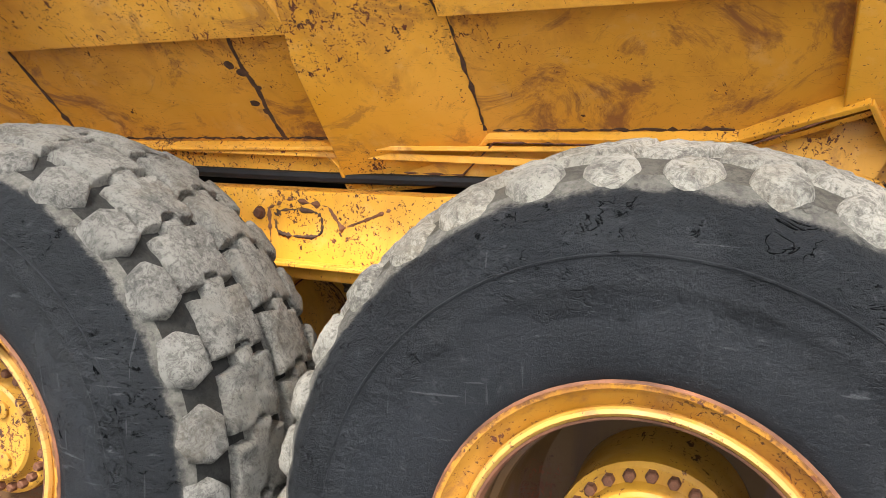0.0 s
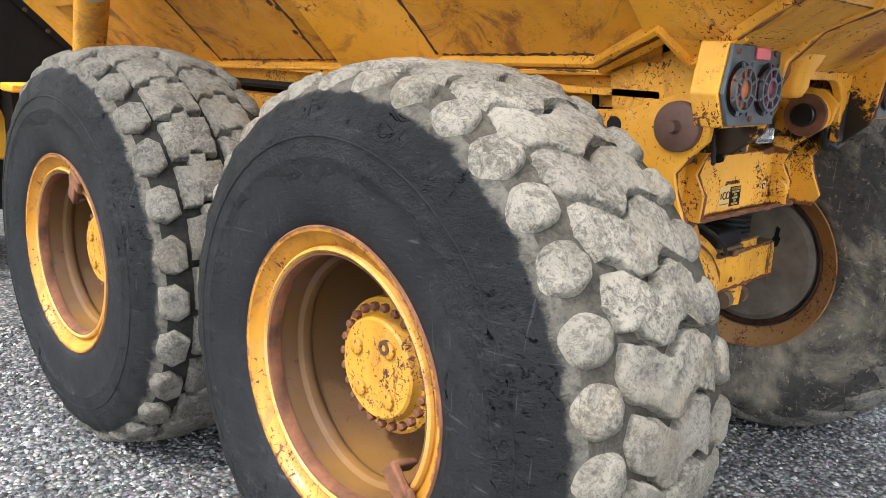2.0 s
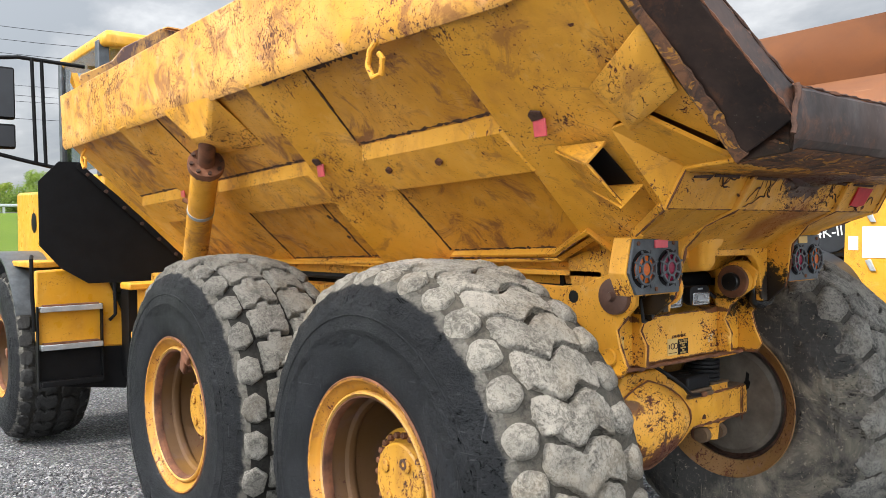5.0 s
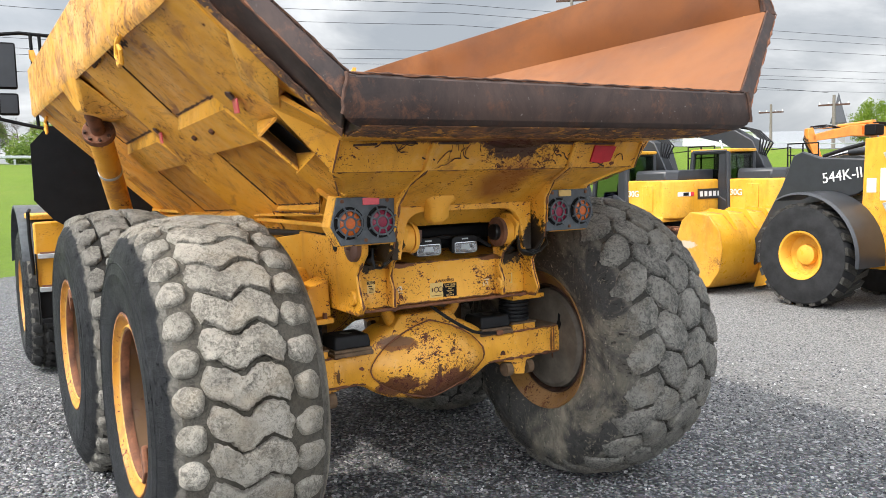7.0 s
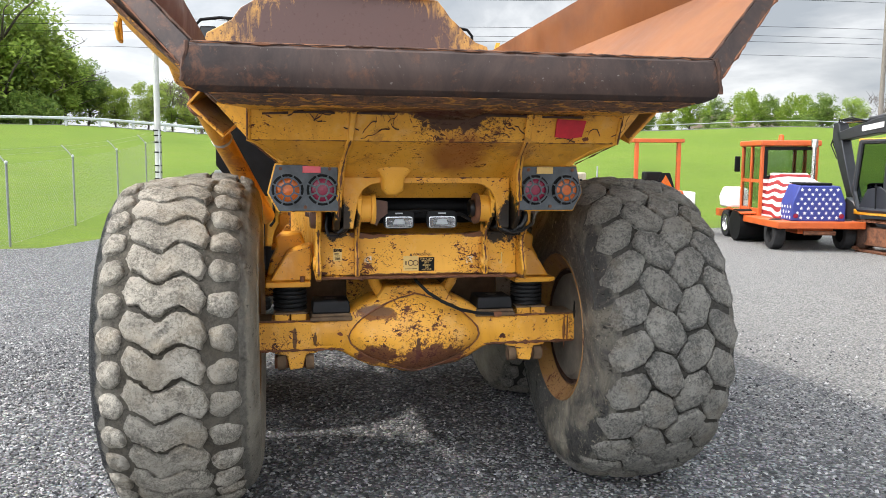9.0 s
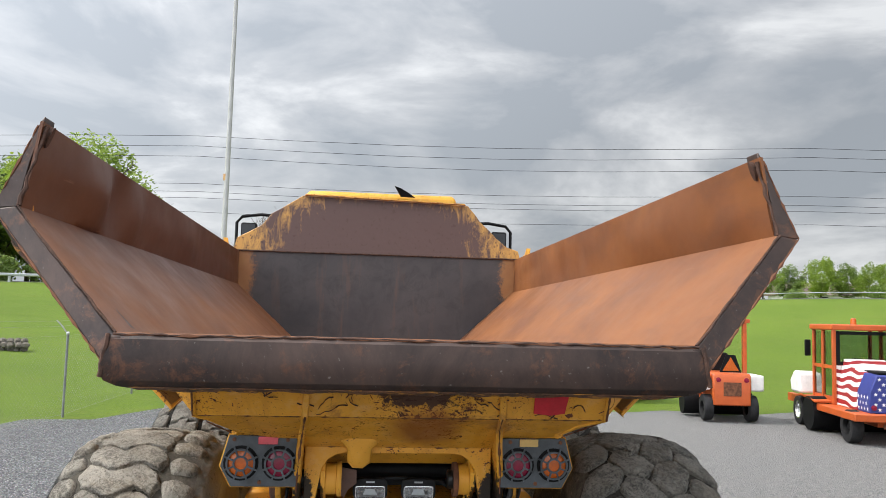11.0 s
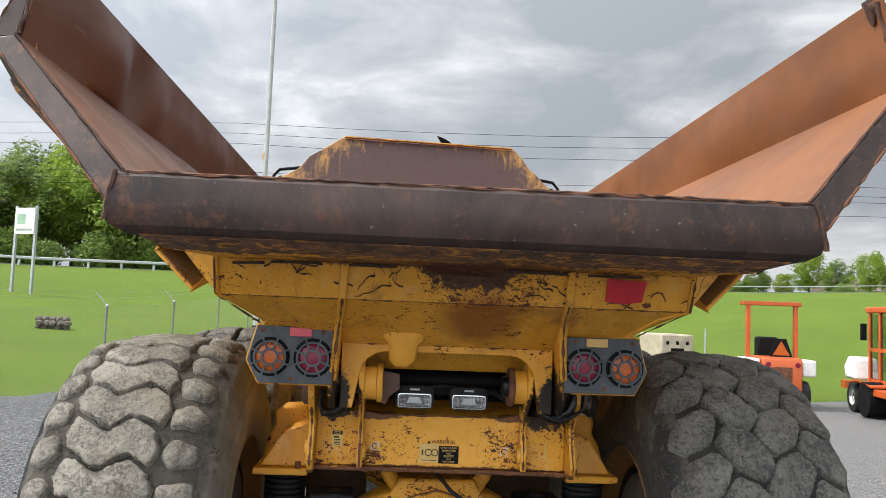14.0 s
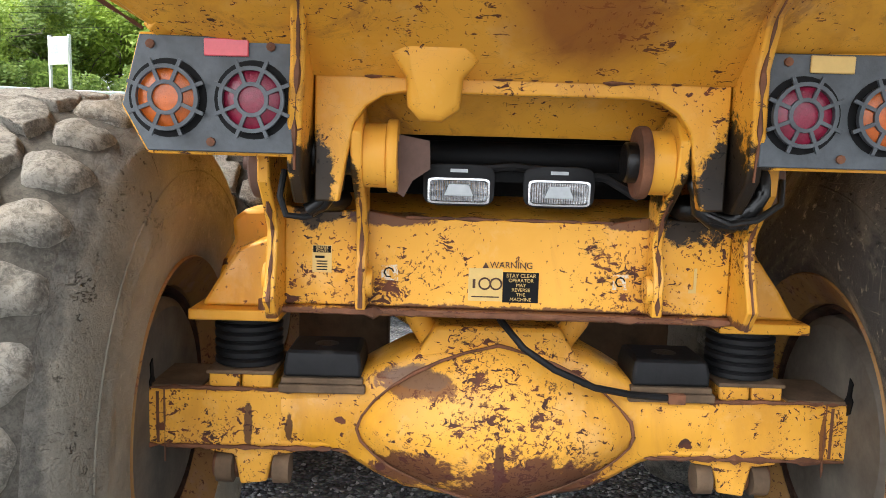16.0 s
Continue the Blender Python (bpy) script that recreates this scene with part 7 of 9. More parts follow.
def scatter_stones():
    """Loose crushed stones lying on the yard near the truck."""
    rs = np.random.RandomState(4)
    spots = []
    for x0, x1, y0, y1, per in ((-4.5, 2.2, -3.4, -1.25, 2300), (-1.6, 3.2, -1.25, 3.6, 1100), (-7.0, -4.5, -4.5, -1.4, 700), (-3.4, -1.6, -1.25, 1.4, 500), (-1.0, 2.5, -4.6, -3.4, 600), (-4.0, 1.5, 3.6, 6.0, 260)):
        n = int((x1 - x0) * (y1 - y0) * per)
        spots.append(np.c_[rs.uniform(x0, x1, n), rs.uniform(y0, y1, n)])
    p = np.vstack(spots)
    n = len(p)
    z = np.array([ground_z(x, y) for x, y in p])
    size = rs.gamma(4.5, 0.0019, n).clip(0.004, 0.017)
    base = np.array([(1, 0, 0), (0, 1, 0), (-1, 0, 0), (0, -1, 0), (0, 0, 1), (0, 0, -1)], float)
    tri = np.array([(0, 1, 4), (1, 2, 4), (2, 3, 4), (3, 0, 4), (1, 0, 5), (2, 1, 5), (3, 2, 5), (0, 3, 5)])
    ang = rs.uniform(0, 6.283, n)
    tilt = rs.normal(0, 0.5, n)
    v = base[None] * (1 + rs.uniform(-0.35, 0.35, (n, 6, 1))) * np.stack([np.ones(n), rs.uniform(0.6, 1.0, n), rs.uniform(0.45, 0.8, n)], 1)[:, None]
    c, s = np.cos(tilt)[:, None], np.sin(tilt)[:, None]
    v = np.stack([v[..., 0], c * v[..., 1] - s * v[..., 2], s * v[..., 1] + c * v[..., 2]], -1)
    c, s = np.cos(ang)[:, None], np.sin(ang)[:, None]
    v = np.stack([c * v[..., 0] - s * v[..., 1], s * v[..., 0] + c * v[..., 1], v[..., 2]], -1) * size[:, None, None]
    v += np.c_[p, z + size * 0.25][:, None]
    me = bpy.data.meshes.new("loose_gravel")
    me.from_pydata(v.reshape(-1, 3).tolist(), [], (tri[None] + 6 * np.arange(n)[:, None, None]).reshape(-1, 3).tolist())
    k = Mat("loose_grey_stone", 0.85, 0.0, 0.3)
    k.colour(k.ramp(k.island(), (0.0, (0.030, 0.031, 0.035)), (0.5, (0.135, 0.138, 0.145)), (0.85, (0.25, 0.25, 0.25)), (1.0, (0.44, 0.436, 0.425))))
    me.materials.append(k.m)
    return tagged(new("loose_gravel", me), "loose grey crushed stones lying on the yard", "gravel", "", "stuff")


scatter_stones()

# ---- yard machines ----
TYREBLACK = plain("worn_black_tyre", (0.020, 0.020, 0.021), 0.75, 0.0, 0.4, 6, 0.3, 0.2)
def machine_wheel(parent, x, y, r, w, rim_r, rim_mat, lugs, tyre_mat=None, name="wheel"):
    """A pneumatic wheel under a machine, axle along y; the outer face is the side away from the middle."""
    s = 1 if y > 0 else -1
    k = new(name)
    k.parent = parent
    c = (x, y, r)
    h = w / 2
    prof = [(rim_r * 0.96, -h * 0.80), (rim_r * 1.02, -h * 0.94), (r * 0.80, -h * 1.02), (r * 0.93, -h * 0.92), (r * 0.972, -h * 0.70), (r * 0.98, 0)]
    prof = prof + [(a, -b) for a, b in prof[-2::-1]]
    part("tyre", Geo().lathe(prof, c, "y", 48), tyre_mat or TYREBLACK, k, "black tyre")
    if lugs:
        g = Geo()
        for i in range(lugs):
            for q in (-1, 1):
                a0 = 2 * math.pi * (i + (0.5 if q > 0 else 0)) / lugs
                da = math.pi / lugs * 0.52
                ring = []
                for rr in (r * 0.94, r * 1.0):
                    ring.append([(x + rr * math.cos(a0 + t + (0.14 if abs(b) < 0.1 else 0)), y + q * b * h, r + rr * math.sin(a0 + t + (0.14 if abs(b) < 0.1 else 0))) for t, b in ((-da, 0.03), (da, 0.03), (da, 0.92), (-da, 0.92))])
                g.loft(ring)
        part("tread", g, GROOVE_DARK, k, "", 0, 30, "stuff")
    part("rim", Geo().lathe([(rim_r * 0.98, s * h * 0.80), (rim_r * 1.0, s * h * 0.97), (rim_r * 0.93, s * h * 0.95), (rim_r * 0.85, s * h * 0.80), (rim_r * 0.80, s * h * 0.30), (rim_r * 0.5, s * h * 0.22), (0.001, s * h * 0.22)], c, "y", 40), rim_mat, k)
    part("hub", Geo().lathe([(rim_r * 0.42, s * h * 0.22), (rim_r * 0.40, s * h * 0.50), (rim_r * 0.34, s * h * 0.55), (0.001, s * h * 0.56)], c, "y", 24), rim_mat, k)
    return k


# wheel loader beside the truck
ldr = thing("wheel_loader", "yellow wheel loader with dark lift arms, bucket lowered on gravel", "wheel loader", at=pose(-3.60, 9.67, -0.30, 0, 0, 178))
for x in (0.0, -3.03):
    for y in (0.93, -0.93):
        machine_wheel(ldr, x, y, 0.76, 0.56, 0.36, CLEAN, 22)
part("front_frame", Geo().slab([(x, -0.42, z) for x, z in ((0.55, 0.55), (0.5, 1.1), (-0.51, 1.2), (-0.61, 2.40), (-1.40, 2.42), (-1.62, 0.75), (-0.9, 0.55))], (0, 0.84, 0)), CLEAN, ldr, "yellow front frame tower", 0.03)
for y in (0.53, -0.62):
    part("tower_cheek", Geo().slab([(x + 0.24, y, z) for x, z in ((-0.78, 1.2), (-0.82, 2.42), (-1.45, 2.46), (-1.50, 0.8), (-1.1, 0.7))], (0, 0.06, 0)), CLEAN, ldr, "", 0.01)
    part("lift_arm", Geo().slab([(x + 0.24 * min(1.0, max(0.0, z - 0.5)), y - 0.12, z) for x, z in ((0.42, 2.22), (0.26, 2.28), (-0.05, 2.18), (-1.15, 2.12), (-1.20, 1.95), (-0.65, 1.62), (0.35, 1.42), (1.0, 0.80), (1.42, 0.42), (1.55, 0.58), (1.10, 1.10), (0.62, 1.75))], (0, 0.09, 0)), CHARCOAL, ldr, "dark grey lift arm", 0.02)
part("tilt_cylinder", Geo().tube([(-0.86, 0.0, 2.28), (0.04, 0.0, 2.25)], 0.06, 12), CHARCOAL, ldr)
part("tilt_rod", Geo().tube([(0.04, 0.0, 2.25), (0.69, 0.0, 2.12)], 0.035, 10), CHROME, ldr, "bright piston rod")
part("hose_bundle", Geo().tube([(-1.06, 0.2, 2.3), (-0.66, 0.25, 2.42), (-0.06, 0.25, 2.3), (0.34, 0.2, 2.2)], 0.03, 8), RUBBER, ldr)
words("544K-II", 0.22, Matrix.Translation((-0.18, 0.512, 1.90)) @ Euler((radians(90), 0, radians(180))).to_matrix().to_4x4() @ Matrix.Rotation(radians(8), 4, "Z"), WHITE, ldr, "model_number", 0.004)
for y, q in ((0.93, 1), (-0.93, -1)):
    rings = []
    for d in range(62, 196, 9):
        a = radians(d)
        cx, cz = 0.92 * math.cos(a), 0.76 + 0.92 * math.sin(a)
        ix, iz = 0.89 * math.cos(a), 0.76 + 0.89 * math.sin(a)
        rings.append([(cx, y - q * 0.34, cz), (cx, y + q * 0.26, cz), (cx * 0.965, y + q * 0.30, 0.76 + (cz - 0.76) * 0.965), (ix, y - q * 0.34, iz)])
    part("fender", Geo().loft(rings), CHARCOAL, ldr, "dark grey fender")
part("warning_sheet", Geo().box(-1.16, -0.82, 0.592, 0.598, 1.55, 2.0), WHITE, ldr, "white sticker sheet")
part("small_sheet", Geo().box(-0.76, -0.62, 0.592, 0.598, 1.66, 1.86), WHITE, ldr, "small white sticker")
for z in (1.45, 2.15):
    part("tie_lug", Geo().slab([(-1.02, 0.592, z - 0.09), (-0.94, 0.592, z - 0.09), (-0.86, 0.592, z + 0.06), (-0.94, 0.592, z + 0.09)], (0, 0.03, 0)), GALV, ldr, "", 0.01)
part("front_light", Geo().box(-0.74, -0.56, 0.40, 0.60, 2.46, 2.62), BLACK, ldr, "", 0.02)
part("amber_lens", Geo().box(-0.56, -0.52, 0.42, 0.58, 2.48, 2.60), LENS_AMBER, ldr)
part("rear_body", Geo().box(-4.6, -1.75, -0.75, 0.75, 0.85, 1.95), CLEAN, ldr, "", 0.05)
part("loader_cab", Geo().box(-2.9, -1.75, -0.72, 0.72, 1.95, 3.2), CHARCOAL, ldr, "", 0.05)
part("side_rail", Geo().box(-2.5, -1.55, 0.62, 0.85, 1.0, 1.06), CLEAN, ldr)
# loader bucket
curve = [(2.02, 1.34), (1.62, 1.30), (1.40, 1.05), (1.34, 0.75), (1.40, 0.40), (1.60, 0.14), (1.90, 0.05), (2.62, 0.02)]
inner = [(x + (0.05 if x < 1.9 else 0.0), z + (0.045 if z < 0.5 else (-0.03 if z > 1.2 else 0))) for x, z in curve[::-1]]
part("bucket_shell", Geo().slab([(x, -1.27, z) for x, z in curve + inner], (0, 2.54, 0)), CLEAN, ldr, "yellow bucket shell", 0.0, 40)
for y in (1.27, -1.30):
    part("bucket_side", Geo().slab([(x, y, z) for x, z in curve + [(2.60, 0.20), (2.20, 1.20)]], (0, 0.03, 0)), yellow_paint("worn_bucket_paint", base=(0.62, 0.28, 0.012), chips=0.3, rusty=0.2, blots=[((2.25, 1.3, 0.38), (0.55, 0.6, 0.50), (0.25, 0.175, 0.13), 0.95, False), ((2.1, 1.3, 0.80), (0.35, 0.4, 0.10), (0.45, 0.40, 0.34), 0.8, True)]) if y > 0 else CLEAN, ldr, "scraped bucket side plate", 0.01)
part("cutting_edge", Geo().box(2.52, 2.72, -1.31, 1.31, 0.0, 0.035), RUSTY, ldr, "rusty cutting edge")
part("corner_tooth", Geo().box(2.45, 2.72, 1.30, 1.335, 0.0, 0.42), RUSTY, ldr, "rusty bucket corner")
for i in range(5):
    y = 0.95 - 0.47 * i
    part("bucket_rib", Geo().slab([(x, y, z) for x, z in ((2.0, 1.35), (1.62, 1.315), (1.36, 1.06), (1.30, 1.06), (1.55, 1.37), (1.9, 1.40))], (0, 0.02, 0)), CLEAN, ldr)
part("bucket_mount", Geo().slab([(x, 0.28, z) for x, z in ((1.40, 0.35), (1.40, 1.0), (1.05, 0.95), (0.95, 0.55), (1.1, 0.15), (1.5, 0.06))], (0, 0.08, 0)), CLEAN, ldr, "", 0.01)


def excavator(m, paint, armpaint, label, group, sign, high=False):
    e = thing("excavator", label, "excavator", group, at=m)
    for y in (0.95, -0.95):
        t = new("track")
        t.parent = e
        path = [(-1.55, 0.36), (-1.48, 0.14), (-1.2, 0.03), (1.2, 0.03), (1.48, 0.14), (1.55, 0.36), (1.48, 0.60), (1.2, 0.70), (-1.2, 0.70), (-1.48, 0.60)]
        part("track_frame", Geo().slab([(x * 0.88, y - 0.16, 0.36 + (z - 0.36) * 0.62) for x, z in path], (0, 0.32, 0)), RUSTY, t, "rusty track frame", 0.02)
        g = Geo()
        per = []
        for (x0, z0), (x1, z1) in zip(path, path[1:] + path[:1]):
            n = max(1, round(math.hypot(x1 - x0, z1 - z0) / 0.16))
            per += [(x0 + (x1 - x0) * i / n, z0 + (z1 - z0) * i / n, math.atan2(z1 - z0, x1 - x0)) for i in range(n)]
        for x, z, a in per:
            c, q = math.cos(a), math.sin(a)
            pts = [(x + c * u - q * v, y - 0.25, z + q * u + c * v) for u, v in ((-0.072, -0.012), (0.072, -0.012), (0.072, 0.02), (-0.03, 0.02), (-0.035, -0.035), (-0.055, -0.035), (-0.072, 0.02))]
            g.slab(pts, (0, 0.5, 0))
        part("track_belt", g, RUSTY, t, "dark rusty track shoes", 0, 30, "stuff")
        for x in (-1.2, 1.22):
            part("sprocket", Geo().lathe([(0.30, -0.1), (0.30, 0.1), (0.22, 0.17), (0.08, 0.19), (0.001, 0.19)], (x, y, 0.37), "y", 20), SEAM, t)
    part("turntable", Geo().lathe([(0.5, 0.62), (0.5, 0.90)], (0, 0, 0), "z", 28), BLACK, e)
    ring = lambda z, k: [(-1.22 * k, -0.5, z), (-1.13 * k, -0.95, z), (-0.90 * k, -1.18, z), (0.35, -1.22, z), (0.35, 1.22, z), (-0.90 * k, 1.20, z), (-1.13 * k, 0.95, z), (-1.22 * k, 0.5, z)]
    part("house", Geo().loft([ring(0.92, 0.97), ring(1.05, 1.0), ring(1.74, 1.0), ring(1.82, 0.97)]), paint, e, "", 0.03)
    part("deck", Geo().box(-0.9, 1.35, -1.2, 1.22, 0.84, 0.96), paint, e, "", 0.02)
    part("hood_top", Geo().loft([[(-1.05, -0.9, z), (0.05, -0.9, z), (0.05, 1.10 - d, z), (-0.85, 1.10 - d, z), (-1.05, 0.85 - d, z)] for z, d in ((1.80, 0.0), (2.0, 0.02), (2.06, 0.1))]), CHARCOAL, e, "dark grey hood cover", 0.03)
    part("roof_rail", Geo().tube([(-0.95, -0.6, 2.05), (-0.95, -0.6, 2.62), (-0.15, -0.6, 2.62), (-0.15, -0.6, 2.05)], 0.02, 6), BLACK, e)
    part("rail_post", Geo().tube([(-0.55, -0.6, 2.05), (-0.55, -0.6, 2.62)], 0.02, 6), BLACK, e)
    part("rail_bar", Geo().tube([(-0.95, -0.6, 2.34), (-0.15, -0.6, 2.34)], 0.016, 6), BLACK, e)
    part("hand_rail", Geo().tube([(0.1, -1.1, 1.8), (0.1, -1.1, 2.55), (0.9, -1.1, 2.5), (0.95, -1.1, 1.0)], 0.02, 6), BLACK, e)
    part("door_handle", Geo().tube([(0.62, 1.28, 1.0), (0.62, 1.30, 1.55)], 0.016, 6), BLACK, e)
    c = new("cab")
    c.parent = e
    P = [(0.20, 0.96), (1.20, 0.96), (1.36, 1.35), (1.22, 2.48), (0.22, 2.48)]
    for y in (0.26, 1.20):
        for (x0, z0), (x1, z1) in zip(P, P[1:] + P[:1]):
            part("cab_frame", Geo().tube([(x0, y, z0), (x1, y, z1)], 0.065, 8), CHARCOAL, c)
        part("side_glass", Geo().slab([(0.72 + (x - 0.72) * 0.93, y, 1.72 + (z - 1.72) * 0.93) for x, z in P], (0, 0.008, 0)), DARKGLASS, c)
        part("rear_pillar", Geo().slab([(0.20, y - 0.02, 1.0), (0.52, y - 0.02, 1.0), (0.46, y - 0.02, 2.46), (0.20, y - 0.02, 2.46)], (0, 0.045, 0)), CHARCOAL, c, "", 0.01)
    part("door_panel", Geo().slab([(x, 1.215, z) for x, z in ((0.25, 0.98), (1.20, 0.98), (0.95, 1.42), (0.55, 1.48), (0.25, 1.3))], (0, 0.02, 0)), CHARCOAL, c, "", 0.01)
    part("cab_back", Geo().box(0.16, 0.22, 0.26, 1.20, 0.96, 1.75), CHARCOAL, c)
    part("rear_glass", Geo().box(0.18, 0.20, 0.30, 1.16, 1.78, 2.42), DARKGLASS, c)
    part("control_console", Geo().box(0.95, 1.20, 0.45, 1.05, 1.0, 1.55), BLACK, c, "", 0.06)
    part("cab_roof", Geo().box(0.14, 1.28, 0.22, 1.25, 2.46, 2.54), paint, c, "yellow cab roof", 0.02)
    part("seat", Geo().box(0.4, 0.85, 0.5, 0.95, 1.1, 1.75), BLACK, c, "", 0.08)
    def beam(name, path, label=""):
        """A box beam along path of (x, z, depth), between y0 and y1."""
        rings = []
        for i, (x, z, h) in enumerate(path):
            (xa, za, _), (xb, zb, _) = path[max(0, i - 1)], path[min(len(path) - 1, i + 1)]
            n = Vector((za - zb, 0, xb - xa)).normalized() * h / 2
            rings.append([(x + n.x, -0.36, z + n.z), (x + n.x, -0.06, z + n.z), (x - n.x, -0.06, z - n.z), (x - n.x, -0.36, z - n.z)])
        part(name, Geo().loft(rings), armpaint, e, label, 0.02)

    up = (0.0, 0.0, 0.0, 0.05, 0.22, 0.66) if high else (0.0,) * 6
    path = [(x, z + b, h) for (x, z, h), b in zip(((0.30, 1.15, 0.30), (0.25, 2.00, 0.36), (0.62, 2.58, 0.46), (1.30, 2.90, 0.46), (2.20, 2.90, 0.38), (3.60, 2.66, 0.22)), up)]
    beam("boom", path, "lifting boom")
    tx, tz = path[-1][0], path[-1][1]
    beam("stick", [(tx + 0.06, tz + 0.36, 0.18), (tx + 0.02, tz + 0.04, 0.30), (tx - 0.22, tz - 0.65, 0.26), (tx - 0.62, tz - 1.62, 0.18)])
    px, pz = path[3][0], path[3][1]
    part("stick_cylinder", Geo().tube([(px + 0.1, -0.21, pz + 0.30), (tx - 0.95, -0.21, tz + 0.40)], 0.06, 10), armpaint, e)
    part("stick_rod", Geo().tube([(tx - 0.95, -0.21, tz + 0.40), (tx + 0.05, -0.21, tz + 0.34)], 0.035, 8), CHROME, e, "bright piston rod")
    part("cylinder_bracket", Geo().slab([(px + a, -0.27, pz + b) for a, b in ((-0.15, 0.20), (0.25, 0.20), (0.16, 0.36), (0.04, 0.36))], (0, 0.12, 0)), armpaint, e, "", 0.01)
    for y in (-0.46, 0.04):
        part("boom_cylinder", Geo().tube([(0.95, y, 1.2), (1.15, y, 2.1)], 0.06, 10), armpaint, e)
        part("boom_rod", Geo().tube([(1.15, y, 2.1), (1.34, y, 2.74 + up[3])], 0.035, 8), CHROME, e, "bright piston rod")
    part("link_arm", Geo().tube([(tx - 0.10, -0.21, tz - 0.60), (tx - 0.38, -0.21, tz - 1.55)], 0.05, 10), armpaint, e)
    part("digging_bucket", Geo().slab([(x + tx - 2.62, -0.60, z + tz - 2.70) for x, z in ((1.86, 1.2), (1.60, 1.1), (1.30, 0.75), (1.25, 0.35), (1.65, 0.25), (2.05, 0.55), (2.0, 0.9))], (0, 0.8, 0)), CHARCOAL, e, "", 0.03)
    for k in range(5):
        y = -0.30 + 0.055 * k
        part("boom_hose", Geo().tube([(0.30, y, 2.30), (0.05 + 0.05 * k, y, 2.66 + 0.03 * k), (0.42 + 0.05 * k, y, 2.98 + 0.02 * k), (0.95, y, 3.08 + 0.02 * k), (px + 0.1, y, pz + 0.27)], 0.020, 6), RUBBER, e)
        part("stick_hose", Geo().tube([(2.6, y, path[4][1] + 0.12 + 0.3 * (up[5] - up[4])), (3.1, y, tz + 0.34 + 0.03 * k), (3.55, y, tz + 0.42), (tx + 0.22, y, tz - 0.05 * k), (tx - 0.02, y, tz - 0.55)], 0.016, 6), RUBBER, e)
    if sign:
        part("name_plate", Geo().box(-1.242, -1.222, -0.50, 0.36, 1.36, 1.60), CHARCOAL, e, "dark maker's lettering bar")
        g = Geo()
        for k in range(5):
            g.box(-1.246, -1.242, -0.44 + 0.16 * k, -0.34 + 0.16 * k, 1.42, 1.54)
        part("name_bars", g, WHITE, e, "", 0, 35, "stuff")
        bx = [(2.02, path[4][1] + 0.02 - 0.05 * (up[4] - up[3])), (2.72, path[4][1] - 0.06 + 0.38 * (up[5] - up[4]))]
        part("boom_bars", Geo().slab([(bx[0][0], -0.056, bx[0][1] - 0.07), (bx[1][0], -0.056, bx[1][1] - 0.07), (bx[1][0], -0.056, bx[1][1] + 0.06), (bx[0][0], -0.056, bx[0][1] + 0.06)], (0, 0.008, 0)), WHITE, e, "white lettering bar")
        words("130G", 0.20, Matrix.Translation((0.02, 1.240, 1.50)) @ Euler((radians(90), 0, radians(180))).to_matrix().to_4x4(), WHITE, e, "model_number", 0.003)
        part("vent_panel", Geo().box(-0.62, -0.30, 1.20, 1.232, 1.10, 1.70), CLEAN, e, "", 0.01)
        part("decal_strip", Geo().slab([(-1.132, 0.95, 1.44), (-1.222, 0.50, 1.44), (-1.222, 0.50, 1.54), (-1.132, 0.95, 1.54)], (-0.008, 0, 0)), WHITE, e, "small white and red decals")
        part("decal_red", Geo().slab([(-1.204, 0.59, 1.44), (-1.222, 0.50, 1.44), (-1.222, 0.50, 1.54), (-1.204, 0.59, 1.54)], (-0.012, 0, 0)), RED, e)
        part("decal_dark", Geo().slab([(-1.162, 0.80, 1.45), (-1.192, 0.65, 1.45), (-1.192, 0.65, 1.53), (-1.162, 0.80, 1.53)], (-0.012, 0, 0)), BLACK, e)
    return e


excavator(pose(-10.68, 13.30, -0.30, 0, 0, -178), CLEAN, CHARCOAL, "yellow tracked excavator with dark boom, parked on gravel", "parked excavators", True)
excavator(pose(-9.03, 14.97, -0.30, 0, 0, -178), CLEAN, CHARCOAL, "yellow tracked excavator with raised dark boom, parked on gravel", "parked excavators", True, True)
CASEPAINT = plain("worn_orange_paint", (0.62, 0.21, 0.03), 0.45, 0.0, 0.2, 4, 0.05)
excavator(pose(-12.0, 27.0, 0.1, 0, 0, -120), CASEPAINT, CASEPAINT, "orange excavator standing behind the yellow ones", "", False)


# sweeper draped with a flag pattern
def flag_blue():
    return plain("flag_blue", (0.022, 0.035, 0.20), 0.45, 0.0, 0.15, 6, 0.05)


def flag_stripes():
    k = Mat("flag_stripes", 0.45)
    w = k.n.new("ShaderNodeTexWave")
    w.wave_type, w.bands_direction = "BANDS", "Z"
    w.inputs["Scale"].default_value = 1.7
    w.inputs["Distortion"].default_value = 4.0
    w.inputs["Detail"].default_value = 0.5
    w.inputs["Detail Scale"].default_value = 1.2
    k.l.new(k.scaled(0.9, 1.0, 1.0), w.inputs["Vector"])
    k.colour(k.ramp(w.outputs["Fac"], (0.46, (0.26, 0.018, 0.022)), (0.54, (0.70, 0.68, 0.66))))
    return k.m


